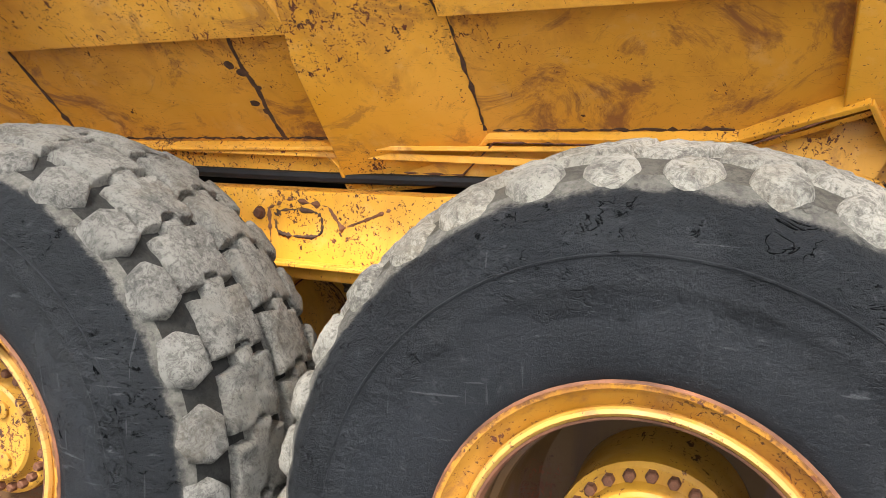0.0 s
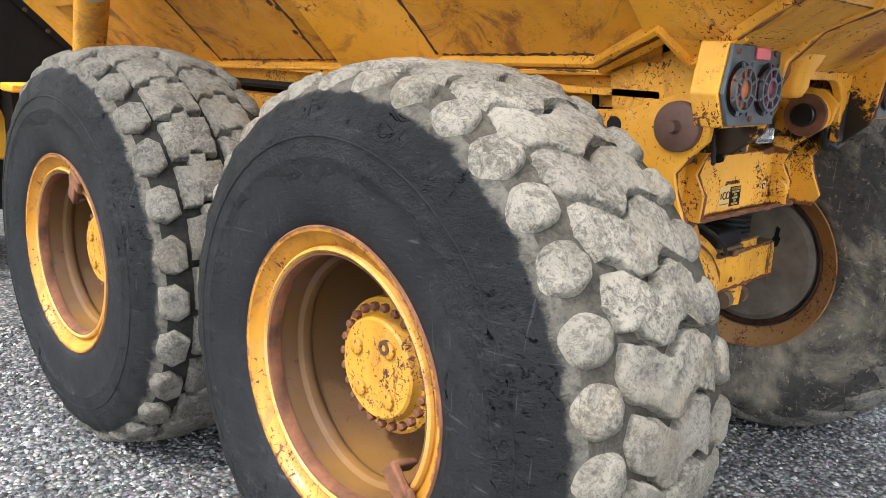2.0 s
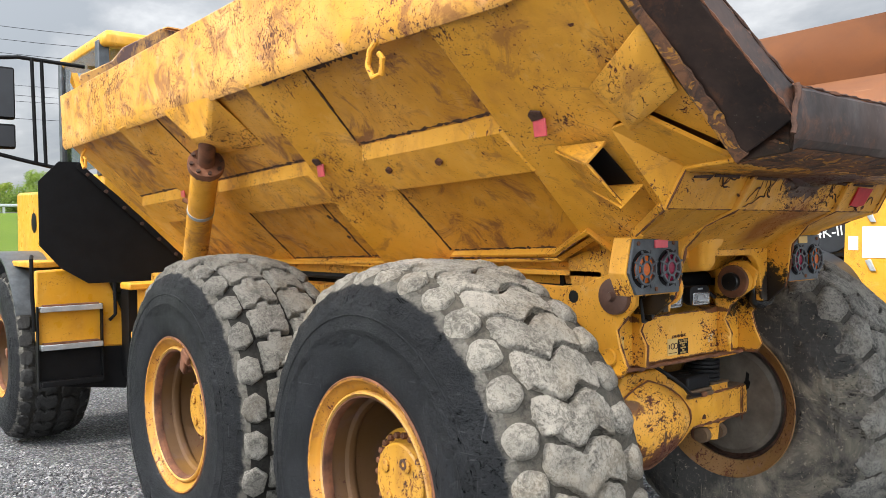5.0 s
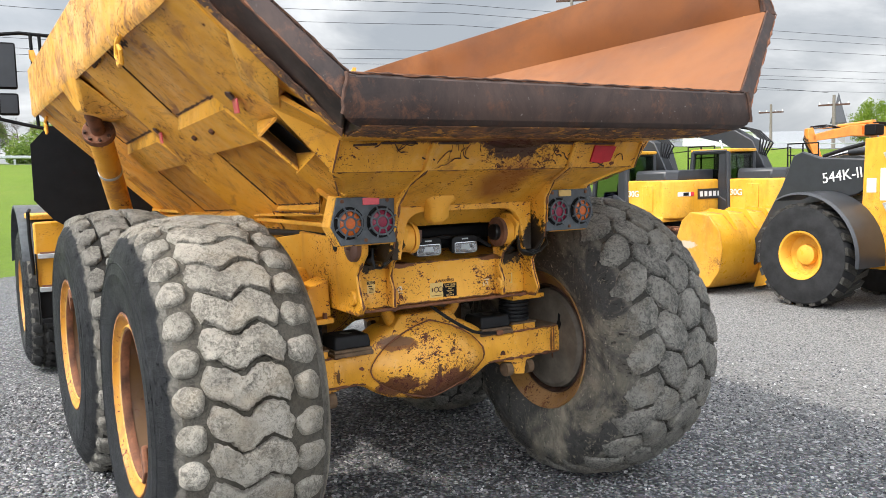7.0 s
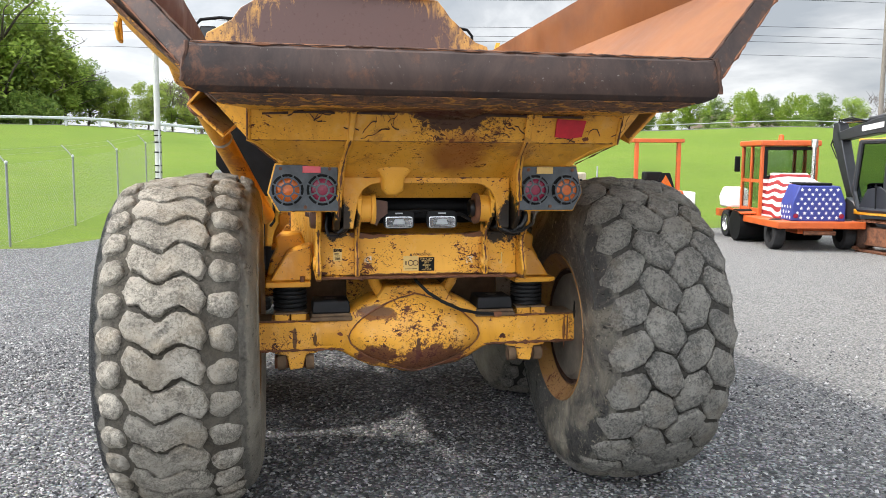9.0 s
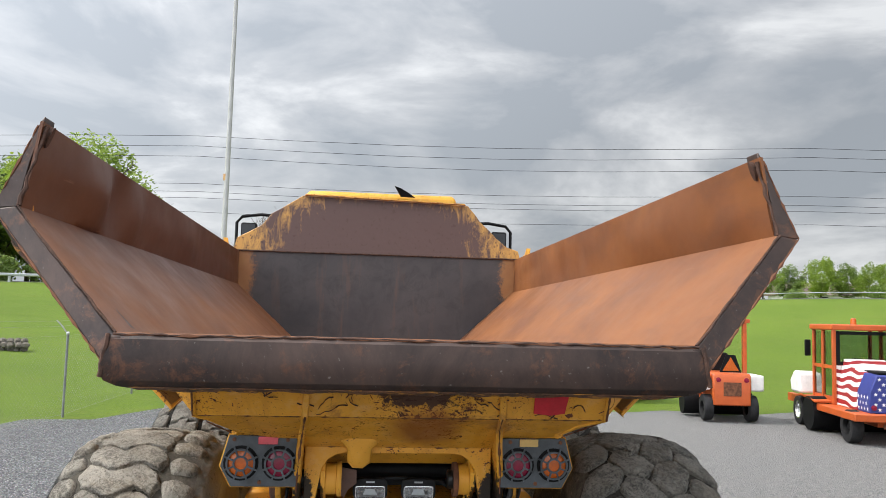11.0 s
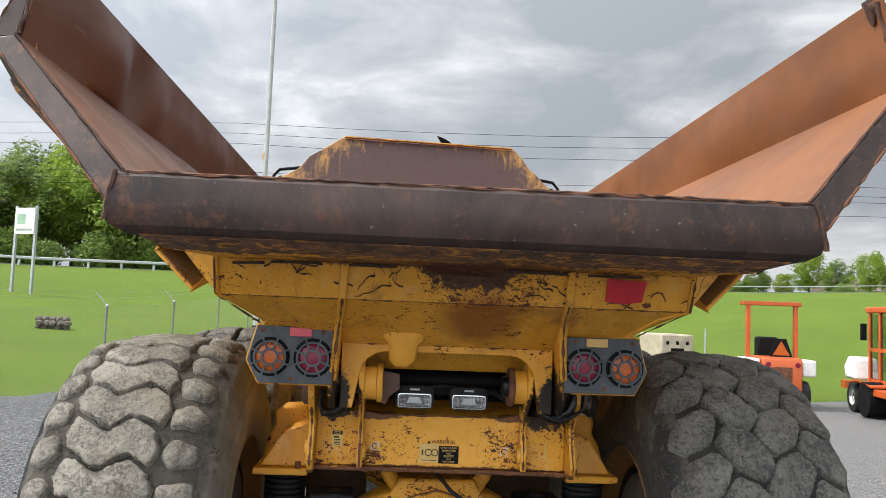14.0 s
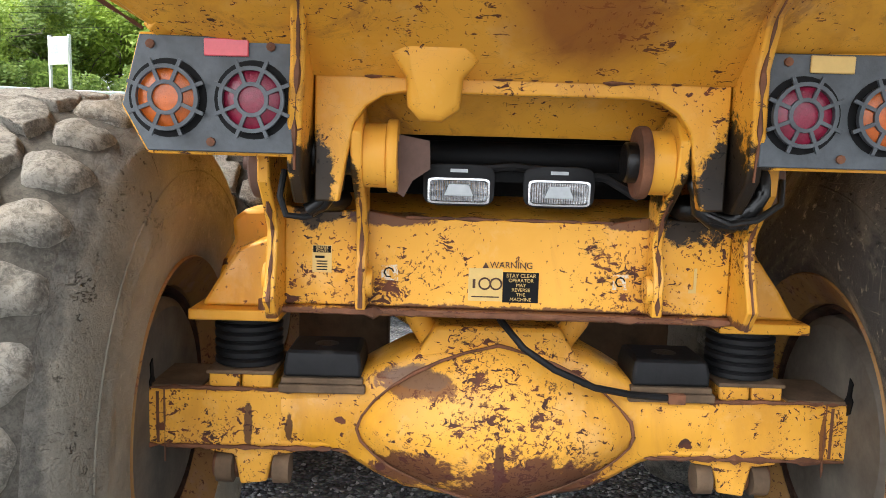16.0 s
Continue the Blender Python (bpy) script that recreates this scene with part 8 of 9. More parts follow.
FLAGB, FLAGS = flag_blue(), flag_stripes()
sw = thing("road_sweeper", "orange road sweeper with flag-painted hood and glazed cab, on gravel", "sweeper", at=pose(-12.4, 11.25, -0.30, 0, 0, 168))
for y in (0.80, -0.80):
    machine_wheel(sw, 0.0, y, 0.36, 0.26, 0.19, BLACK, 0)
    machine_wheel(sw, 3.1, y, 0.38, 0.24, 0.22, CHROME, 0)
part("deck", Geo().box(-0.62, 1.6, -0.98, 0.98, 0.52, 0.68), ORANGE, sw, "", 0.02)
part("chassis", Geo().box(-0.3, 3.6, -0.4, 0.4, 0.38, 0.60), ORANGE, sw, "", 0.02)
part("bumper_pipe", Geo().tube([(-0.5, -0.35, 0.42), (-0.5, 0.35, 0.42)], 0.05, 10), RUSTY, sw)
hood = lambda x, k: [(x, -0.60, 0.68), (x, 0.60, 0.68), (x, 0.60, 1.10), (x, 0.45, 1.47 * k), (x, -0.45, 1.47 * k), (x, -0.60, 1.10)]
part("hood_tail", Geo().loft([hood(-0.42, 1.0), hood(0.22, 1.02)]), FLAGB, sw, "blue hood with white stars", 0.02)
part("hood_front", Geo().loft([hood(0.22, 1.021), hood(0.75, 1.06), hood(1.33, 1.19)]), FLAGS, sw, "red and white striped hood", 0.02)


def star(g, c, r, u, v, n):
    pts = [c + (u * math.cos(a) + v * math.sin(a)) * (r if k % 2 == 0 else r * 0.42) for k, a in ((k, math.pi / 2 + math.pi * k / 5) for k in range(10))]
    g.slab(pts, n)


g = Geo()
for row in range(7):
    for col in range(8):
        y = -0.56 + 0.16 * col + (0.08 if row % 2 else 0)
        z = 0.76 + 0.105 * row
        if abs(y) < 0.56 - max(0, z - 1.08) * 0.42:
            star(g, Vector((-0.423, y, z)), 0.045, Vector((0, 1, 0)), Vector((0, 0, 1)), Vector((-0.004, 0, 0)))
for row in range(3):
    for col in range(4):
        star(g, Vector((-0.32 + 0.15 * col + (0.07 if row % 2 else 0), 0.603, 0.76 + 0.12 * row)), 0.045, Vector((1, 0, 0)), Vector((0, 0, 1)), Vector((0, 0.004, 0)))
part("stars", g, WHITE, sw, "white stars", 0, 35, "stuff")
for y in (0.52, -0.50):
    part("tail_lamp", Geo().lathe([(0.055, 0.0), (0.055, -0.02), (0.001, -0.024)], (-0.424, y, 0.80), "x", 16), LENS_RED, sw)
part("grille_top", Geo().box(-0.25, 0.5, -0.35, 0.35, 1.48, 1.54), BLACK, sw, "", 0.02)
part("exhaust", Geo().tube([(0.95, -0.42, 1.4), (0.95, -0.42, 2.40)], 0.055, 14), CHROME, sw, "bright exhaust stack")
part("exhaust_cap", Geo().tube([(0.95, -0.42, 2.36), (0.95, -0.42, 2.56)], [0.085, 0.085], 14), CHROME, sw)
sc = new("cab")
sc.parent = sw
for x in (1.35, 2.0, 2.62):
    for y in (-0.66, 0.66):
        part("cab_post", Geo().box(x - 0.04, x + 0.04, y - 0.04, y + 0.04, 0.6, 2.42), ORANGE, sc, "", 0.01)
part("cab_roof", Geo().box(1.24, 2.74, -0.74, 0.74, 2.40, 2.54), ORANGE, sc, "", 0.03)
for y in (0.66, -0.66):
    part("lower_panel", Geo().box(1.35, 2.62, y - 0.02, y + 0.02, 0.60, 0.86), ORANGE, sc)
    part("mid_rail", Geo().box(1.35, 2.62, y - 0.03, y + 0.03, 1.50, 1.58), ORANGE, sc)
    part("side_glass", Geo().box(1.40, 2.58, y - 0.004, y + 0.004, 0.86, 2.38), GLASS, sc)
part("rear_wall", Geo().slab([(1.33, -0.64, 0.6), (1.33, 0.64, 0.6), (1.33, 0.64, 1.62), (1.33, -0.64, 1.45)], (0.03, 0, 0)), FLAGS, sc, "striped cab wall")
for y0, y1, z0, z1 in ((-0.62, -0.54, 1.60, 2.38), (0.54, 0.62, 1.60, 2.38), (-0.54, 0.54, 2.30, 2.38), (-0.54, 0.54, 1.60, 1.68)):
    part("rear_window_frame", Geo().box(1.29, 1.335, y0, y1, z0, z1), BLACK, sc, "", 0.01)
part("rear_glass", Geo().box(1.345, 1.355, -0.62, 0.62, 1.5, 2.36), GLASS, sc)
part("front_glass", Geo().box(2.60, 2.61, -0.62, 0.62, 1.0, 2.36), GLASS, sc)
part("driver_seat", Geo().box(2.0, 2.4, -0.3, 0.2, 0.9, 1.6), BLACK, sc, "", 0.06)
part("steering_wheel", Geo().tube([(1.75 + 0.05 * math.sin(a), 0.2 * math.cos(a), 1.55 + 0.18 * math.sin(a)) for a in (2 * math.pi * k / 16 for k in range(17))], 0.018, 6), BLACK, sc)
part("beacon", Geo().lathe([(0.07, 2.54), (0.06, 2.68), (0.001, 2.70)], (1.9, 0.0, 0), "z", 14), LENS_AMBER, sc)
part("mirror", Geo().box(2.5, 2.56, 0.78, 0.92, 1.75, 2.15), BLACK, sc, "", 0.02)
part("broom", Geo().tube([(1.95, -1.05, 0.42), (1.95, 1.05, 0.42)], 0.40, 22), BLACK, sw, "black bristle broom")
part("broom_cover", Geo().slab([(1.5, -1.05, 0.70), (2.4, -1.05, 0.80), (2.9, -1.05, 0.72), (2.9, 1.05, 0.72), (2.4, 1.05, 0.80), (1.5, 1.05, 0.70)], (0, 0, 0.05)), ORANGE, sw, "", 0.01)
part("water_tank", Geo().loft([[(2.85, y, z), (3.5, y, z), (3.6, y, z + 0.3), (3.3, y, z + 0.55), (2.95, y, z + 0.5)] for y, z in ((0.35, 0.80), (0.95, 0.80))]), WHITE, sw, "white plastic water tank", 0.06)
part("tow_beam", Geo().box(3.4, 4.4, 0.6, 0.75, 0.5, 0.7), ORANGE, sw)

# open sweeper with a roll bar
rb = thing("open_sweeper", "small orange open sweeper with roll bar and white tanks, on gravel", "sweeper", at=pose(-15.9, 9.3, -0.28, 0, 0, 170))
for y in (0.55, -0.55):
    machine_wheel(rb, 0.0, y, 0.34, 0.24, 0.17, BLACK, 0)
    machine_wheel(rb, 2.0, y, 0.34, 0.24, 0.17, WHITE, 0)
part("engine_box", Geo().loft([[(x, -0.46, 0.42), (x, 0.46, 0.42), (x, 0.46, z), (x, -0.46, z)] for x, z in ((-0.35, 1.12), (-0.30, 1.22), (0.9, 1.22))]), ORANGE, rb, "orange engine box", 0.03)
part("grille", Geo().box(-0.362, -0.355, -0.22, 0.22, 0.66, 1.0), RUSTY, rb)
for y in (0.66, -0.66):
    part("side_tank", Geo().box(-0.2, 0.7, y - 0.17, y + 0.17, 0.78, 1.18), WHITE, rb, "white plastic tank", 0.04)
    part("rear_lamp", Geo().lathe([(0.06, 0.0), (0.06, -0.02), (0.001, -0.024)], (-0.352, y * 0.52, 1.06), "x", 14), LENS_RED, rb)
part("warning_triangle", Geo().slab([(-0.20, 0.20, 1.28), (-0.20, -0.20, 1.28), (-0.20, 0.0, 1.62)], (-0.01, 0, 0)), LENS_AMBER, rb, "orange warning triangle")
part("triangle_back", Geo().slab([(-0.19, 0.27, 1.24), (-0.19, -0.27, 1.24), (-0.19, -0.12, 1.68), (-0.19, 0.12, 1.68)], (0.02, 0, 0)), BLACK, rb)
g = Geo()
for y in (0.58, -0.58):
    g.slab([(0.55, y - 0.05, 0.6), (0.68, y - 0.05, 0.6), (0.68, y - 0.05, 2.52), (0.55, y - 0.05, 2.52)], (0, 0.10, 0))
g.box(0.50, 0.95, -0.70, 0.70, 2.50, 2.60)
part("roll_bar", g, ORANGE, rb, "orange roll bar", 0.01)
part("seat", Geo().box(0.9, 1.3, -0.25, 0.25, 1.1, 1.7), BLACK, rb, "", 0.05)
part("broom", Geo().tube([(1.2, -0.9, 0.36), (1.2, 0.9, 0.36)], 0.32, 18), BLACK, rb)
part("deck", Geo().box(0.6, 2.5, -0.5, 0.5, 0.5, 0.62), ORANGE, rb)

# white compressor and a grey pipe behind the truck
cp = thing("air_compressor", "tan boxed air compressor with rusty skirt and lugged wheels, on gravel", "compressor", at=pose(-20.2, 7.95, -0.25, 0, 0, 185))
part("casing", Geo().box(-0.8, 0.8, -0.50, 0.50, 0.80, 1.60), plain("tan_casing", (0.38, 0.33, 0.24), 0.6, 0, 0.25, 4, 0.1), cp, "", 0.05)
part("skirt", Geo().box(-0.82, 0.82, -0.58, 0.58, 0.45, 0.795), RUSTY, cp, "rusty lower skirt", 0.03)
for y in (-0.3, 0.0, 0.3):
    part("latch", Geo().box(-0.815, -0.80, y - 0.04, y + 0.04, 1.30, 1.40), BLACK, cp)
part("vent", Geo().box(-0.81, -0.80, -0.2, 0.2, 0.9, 1.2), BLACK, cp)
part("guard_rail", Geo().tube([(-0.9, -0.8, 0.5), (-0.9, -0.8, 1.8), (-0.9, -0.8, 1.8)], 0.025, 6), GALV, cp)
for y in (0.6, -0.6):
    machine_wheel(cp, 0.0, y * 1.25, 0.42, 0.26, 0.18, RUSTY, 14)

# ---- fence, poles, wires ----
DULLGALV = plain("dull_galvanised_steel", (0.20, 0.21, 0.205), 0.6, 0.3, 0.25, 9, 0.1)


def fence_post(x, y):
    p = thing("fence_post", "galvanised fence post with slanted wire arm in grass", "fence post", "chain-link fence posts", at=pose(x, y, ground_z(x, y)))
    part("post", Geo().tube([(0, 0, -0.2), (0, 0, 1.85)], 0.027, 10), DULLGALV, p)
    part("arm", Geo().tube([(0, 0, 1.83), (-0.06, -0.16, 2.02), (-0.12, -0.30, 2.14)], 0.016, 8), DULLGALV, p)
    part("cap", Geo().lathe([(0.04, 1.83), (0.04, 1.87), (0.001, 1.90)], axis="z", segs=10), GALV, p)


FENCE = [(-8.6, -8.3), (-11.6, -7.4), (-15.0, -6.6), (-18.8, -6.15), (-23.0, -5.85), (-27.5, -5.7), (-32.0, -5.8)]
for x, y in FENCE:
    fence_post(x, y)
g = Geo()
for (x0, y0), (x1, y1) in zip(FENCE, FENCE[1:]):
    a, b = Vector((x0, y0, 0)), Vector((x1, y1, 0))
    n = int((b - a).length / 0.11)
    H = 1.75
    for i in range(-16, n):
        for up in (1, -1):
            t0, t1 = i / n, (i + 16) / n
            z0, z1 = (0.0, H) if up > 0 else (H, 0.0)
            if t0 < 0:
                z0 += (z1 - z0) * (-t0 / (t1 - t0))
                t0 = 0
            if t1 > 1:
                z1 -= (z1 - z0) * ((t1 - 1) / (t1 - t0))
                t1 = 1
            p, q = a.lerp(b, t0), a.lerp(b, t1)
            p.z, q.z = ground_z(p.x, p.y) + 0.04 + z0, ground_z(q.x, q.y) + 0.04 + z1
            g.tube([p, q], 0.0011, 3, False)
    for z in (1.80, 0.06, 2.0, 2.12):
        p, q = a.copy(), b.copy()
        p.z, q.z = ground_z(p.x, p.y) + z, ground_z(q.x, q.y) + z
        off = Vector((-0.08, -0.2, 0)) if z > 1.9 else Vector((0, 0, 0))
        g.tube([p + off, q + off], 0.003, 3, False)
ob = new("chain_link_mesh", mesh("chain_link_mesh", g, plain("dull_wire", (0.16, 0.17, 0.15), 0.6, 0.0, 0.2, 5, 0.0), 0))
tagged(ob, "galvanised chain-link wire mesh between fence posts", "fence", "", "stuff")

px, py = -21.6, -4.4
pz = ground_z(px, py)
lp = thing("light_pole", "tall pale grey steel light pole on a concrete base", "light pole", at=pose(px, py, pz))
part("shaft", Geo().tube([(0, 0, 0.5), (0.02, 0.02, 6), (0.06, 0.04, 14.5)], [0.100, 0.080, 0.058], 16), plain("weathered_grey_pole", (0.40, 0.40, 0.385), 0.6, 0.0, 0.15, 3, 0.05), lp)
part("flared_foot", Geo().lathe([(0.42, 0.02), (0.36, 0.10), (0.20, 0.30), (0.13, 0.55), (0.105, 0.8)], axis="z", segs=20), GALV, lp)
part("concrete_base", Geo().lathe([(0.001, 0.06), (0.62, 0.06), (0.66, 0.02), (0.66, -0.3)], axis="z", segs=20), plain("pale_concrete", (0.42, 0.40, 0.37), 0.9, 0, 0.2, 8, 0.3), lp)
for z in (1.1, 1.3, 1.5, 1.9, 2.2, 2.4, 2.55):
    part("cable_band", Geo().lathe([(0.118, z), (0.118, z + 0.04)], axis="z", segs=14), BLACK, lp)
part("conduit", Geo().tube([(0.12, 0.06, 0.1), (0.13, 0.07, 2.6)], 0.025, 8), GALV, lp)
part("rust_band", Geo().lathe([(0.096, 6.3), (0.096, 6.5)], axis="z", segs=14), plain("tan_band", (0.45, 0.26, 0.10), 0.7), lp)

sx, sy = at_bearing(-23.6, 45)
sz = ground_z(sx, sy)
sb = thing("roadside_sign", "white roadside sign board on two posts in grass", "sign", at=pose(sx, sy, sz, 0, 0, -22))
for y in (-0.62, 0.62):
    part("post", Geo().box(-0.06, 0.06, y - 0.06, y + 0.06, -0.3, 6.15 - sz), GALV, sb)
part("board", Geo().box(0.06, 0.12, -0.62, 0.62, 4.75 - sz, 6.05 - sz), WHITE, sb, "", 0.01)
part("picture_bar", Geo().box(0.12, 0.13, -0.45, 0.05, 5.25 - sz, 5.75 - sz), plain("pale_green_print", (0.30, 0.45, 0.33), 0.5), sb)
part("text_bar", Geo().box(0.12, 0.13, -0.50, 0.50, 4.92 - sz, 5.02 - sz), plain("grey_print", (0.35, 0.36, 0.36), 0.5), sb)

# guard rail along the road
g = Geo()
rings = []
for az in range(-60, 71, 1):
    x, y = at_bearing(az, 59.6)
    z = ground_z(*at_bearing(az, 60.5))
    x2, y2 = at_bearing(az, 59.5)
    top = 0.56 if az < 14 else 0.42
    rings.append([(x, y, z + 0.36), (x, y, z + top), (x2, y2, z + top - 0.04), (x2, y2, z + 0.40)])
ob = new("guard_rail", mesh("guard_rail", g.loft(rings), GALV))
tagged(ob, "low pale steel guard rail along the road edge", "guard rail")
for az in range(-60, 15, 2):
    x, y = at_bearing(az, 59.75)
    z = ground_z(*at_bearing(az, 60.5))
    part("post", Geo().box(x - 0.07, x + 0.07, y - 0.07, y + 0.07, z - 0.3, z + 0.55), GALV, ob)


def utility_pole(az, r, top, arm=True):
    x, y = at_bearing(az, r)
    z = ground_z(x, y)
    p = thing("utility_pole", "grey wooden utility pole with cross-arm beyond the road", "utility pole", "utility poles", at=pose(x, y, z, 0, 0, -az))
    part("pole", Geo().tube([(0, 0, -0.5), (0, 0, top - z)], [0.17, 0.12], 10), plain("weathered_pole_wood", (0.16, 0.14, 0.12), 0.9), p)
    if arm:
        part("cross_arm", Geo().box(-0.06, 0.06, -1.2, 1.2, top - z - 0.9, top - z - 0.75), SEAM, p)
        for y in (-1.1, -0.4, 0.4, 1.1):
            part("insulator", Geo().lathe([(0.05, top - z - 0.75), (0.04, top - z - 0.6), (0.001, top - z - 0.58)], (0, y, 0), "z", 8), WHITE, p)


utility_pole(56.4, 75, 7.8)
utility_pole(52.8, 90, 8.4)
utility_pole(39.4, 64, 16.0)
utility_pole(-48, 64, 16.0)
utility_pole(70.0, 64, 16.0)
wires = []
for i, (el0, el1, sag, r) in enumerate(((13.1, 12.9, 0.5, 52), (12.3, 12.4, 0.6, 52), (11.75, 11.35, 0.6, 52), (9.6, 9.6, 0.5, 58), (9.1, 8.9, 0.5, 58), (8.6, 8.5, 0.4, 58), (7.5, 7.7, 0.5, 58))):
    path = []
    for k in range(0, 21):
        az = -60 + 140 * k / 20
        rr = r / max(0.35, math.cos(radians(az - 8)))
        el = el0 + (el1 - el0) * k / 20
        x, y = at_bearing(az, rr)
        path.append((x, y, 1.8 + r * math.tan(radians(el)) - sag * math.sin(math.pi * ((k * 3) % 20) / 20)))
    ob = new("overhead_wire", mesh("overhead_wire", Geo().tube(path, 0.014, 5), BLACK))
    tagged(ob, "thin dark overhead power line above the bank", "power line", "overhead wires")
path = [at_bearing(40, 64), at_bearing(48, 62), at_bearing(56, 70)]
ob = new("overhead_wire", mesh("overhead_wire", Geo().tube([(*path[0], 14.0), (*path[1], 8.2), (*path[2], 7.6)], 0.014, 5), BLACK))
tagged(ob, "slack dark power line sagging between poles", "power line", "overhead wires")


# ---- buildings far off ----
def shed(az, r, w, d, h, roof_h, wall, roof, label, turn=0.0, windows=0):
    x, y = at_bearing(az, r)
    z = ground_z(*at_bearing(az, 58))
    b = thing("building", label, "building", at=pose(x, y, z - 1.0, 0, 0, -az + turn))
    part("wall", Geo().box(-d / 2, d / 2, -w / 2, w / 2, 0, h + 1.0), wall, b)
    part("roof", Geo().slab([(-d / 2 - 0.4, -w / 2 - 0.4, h + 1.0), (d / 2 + 0.4, -w / 2 - 0.4, h + 1.0), (0, -w / 2 - 0.4, h + 1.0 + roof_h)], (0, w + 0.8, 0)), roof, b)
    for i in range(windows):
        yy = -w / 2 + w * (i + 0.5) / windows
        k = part("window", Geo().box(d / 2, d / 2 + 0.05, yy - 0.5, yy + 0.5, 1.0 + h * 0.4, 1.0 + h * 0.4 + 1.0), BLACK, b)
    return b


shed(43.4, 115, 11, 10, 2.2, 2.2, plain("tan_wall", (0.46, 0.40, 0.30), 0.8), plain("red_roof", (0.36, 0.045, 0.05), 0.6), "tan building with a red hipped roof beyond the bank", 0, 5)
shed(49.6, 100, 5, 8, 3.2, 1.2, WHITE, GALV, "white gabled hall beyond the bank", 90, 0)
shed(53.2, 110, 13, 9, 1.6, 2.4, plain("brick_wall", (0.28, 0.13, 0.08), 0.9), plain("grey_shingle_roof", (0.20, 0.21, 0.22), 0.9), "brick house with a grey shingle roof", 30, 4)
shed(31.0, 100, 8, 6, 2.0, 1.5, WHITE, plain("brown_roof", (0.16, 0.12, 0.10), 0.9), "small white house among trees", 20, 3)
x, y = at_bearing(57.0, 120)
ch = thing("church_tower", "dark pointed church steeple with a lit-blue sign face", "steeple", at=pose(x, y, 2.0, 0, 0, -57))
part("tower", Geo().box(-0.8, 0.8, -0.8, 0.8, -1, 5.6), plain("grey_stone", (0.25, 0.24, 0.23), 0.9), ch)
part("spire", Geo().loft([[(-1, -1, 5.6), (1, -1, 5.6), (1, 1, 5.6), (-1, 1, 5.6)], [(-0.03, -0.03, 9.6), (0.03, -0.03, 9.6), (0.03, 0.03, 9.6), (-0.03, 0.03, 9.6)]]), CHARCOAL, ch)
# white bridge railing
br = thing("bridge_railing", "white upright-barred railing on a far bridge", "railing")
pa, pb = Vector((*at_bearing(59.5, 48), 2.0)), Vector((*at_bearing(72.0, 40), 3.0))
for dz in (0.0, 1.15):
    part("rail", Geo().tube([pa + Vector((0, 0, dz)), pb + Vector((0, 0, dz))], 0.06, 6), WHITE, br)
g = Geo()
for k in range(60):
    p = pa.lerp(pb, k / 59)
    g.tube([p, p + Vector((0, 0, 1.15))], 0.03, 4)
part("bars", g, WHITE, br, "", 0, 35, "stuff")
part("deck_wall", Geo().slab([pa + Vector((0, 0, -0.1)), pb + Vector((0, 0, -0.1)), pb + Vector((0, 0, -3.3)), pa + Vector((0, 0, -2.3))], (0.3, 0.3, 0)), plain("bridge_concrete", (0.36, 0.34, 0.31), 0.9, 0, 0.25, 2, 0.2), br)


# ---- trees ----
def leaf_material(name, a, b):
    k = Mat(name, 0.55, 0.0, 0.3)
    c = k.mix(k.island(), a, b)
    c = k.mix(k.ramp(k.noise(0.5, 3), (0.38, 0.0), (0.65, 0.45)), c, tuple(v * 0.75 for v in a))
    k.colour(c)
    t = k.n.new("ShaderNodeBsdfTranslucent")
    mx = k.n.new("ShaderNodeMixShader")
    mx.inputs["Fac"].default_value = 0.5
    k.l.new(c, t.inputs["Color"])
    k.l.new(k.b.outputs["BSDF"], mx.inputs[1])
    k.l.new(t.outputs["BSDF"], mx.inputs[2])
    k.l.new(mx.outputs["Shader"], k.n["Material Output"].inputs["Surface"])
    return k.m


LEAVES = [leaf_material("fresh_leaves", (0.165, 0.265, 0.035), (0.34, 0.43, 0.075)), leaf_material("dark_leaves", (0.105, 0.180, 0.038), (0.25, 0.33, 0.075)), leaf_material("yellow_leaves", (0.20, 0.28, 0.045), (0.36, 0.43, 0.085))]
BARK = plain("grey_bark", (0.075, 0.060, 0.048), 0.9, 0.0, 0.3, 10, 0.4)
TWIG = plain("brown_twigs", (0.075, 0.055, 0.040), 0.9, 0.0, 0.3, 10, 0.0)


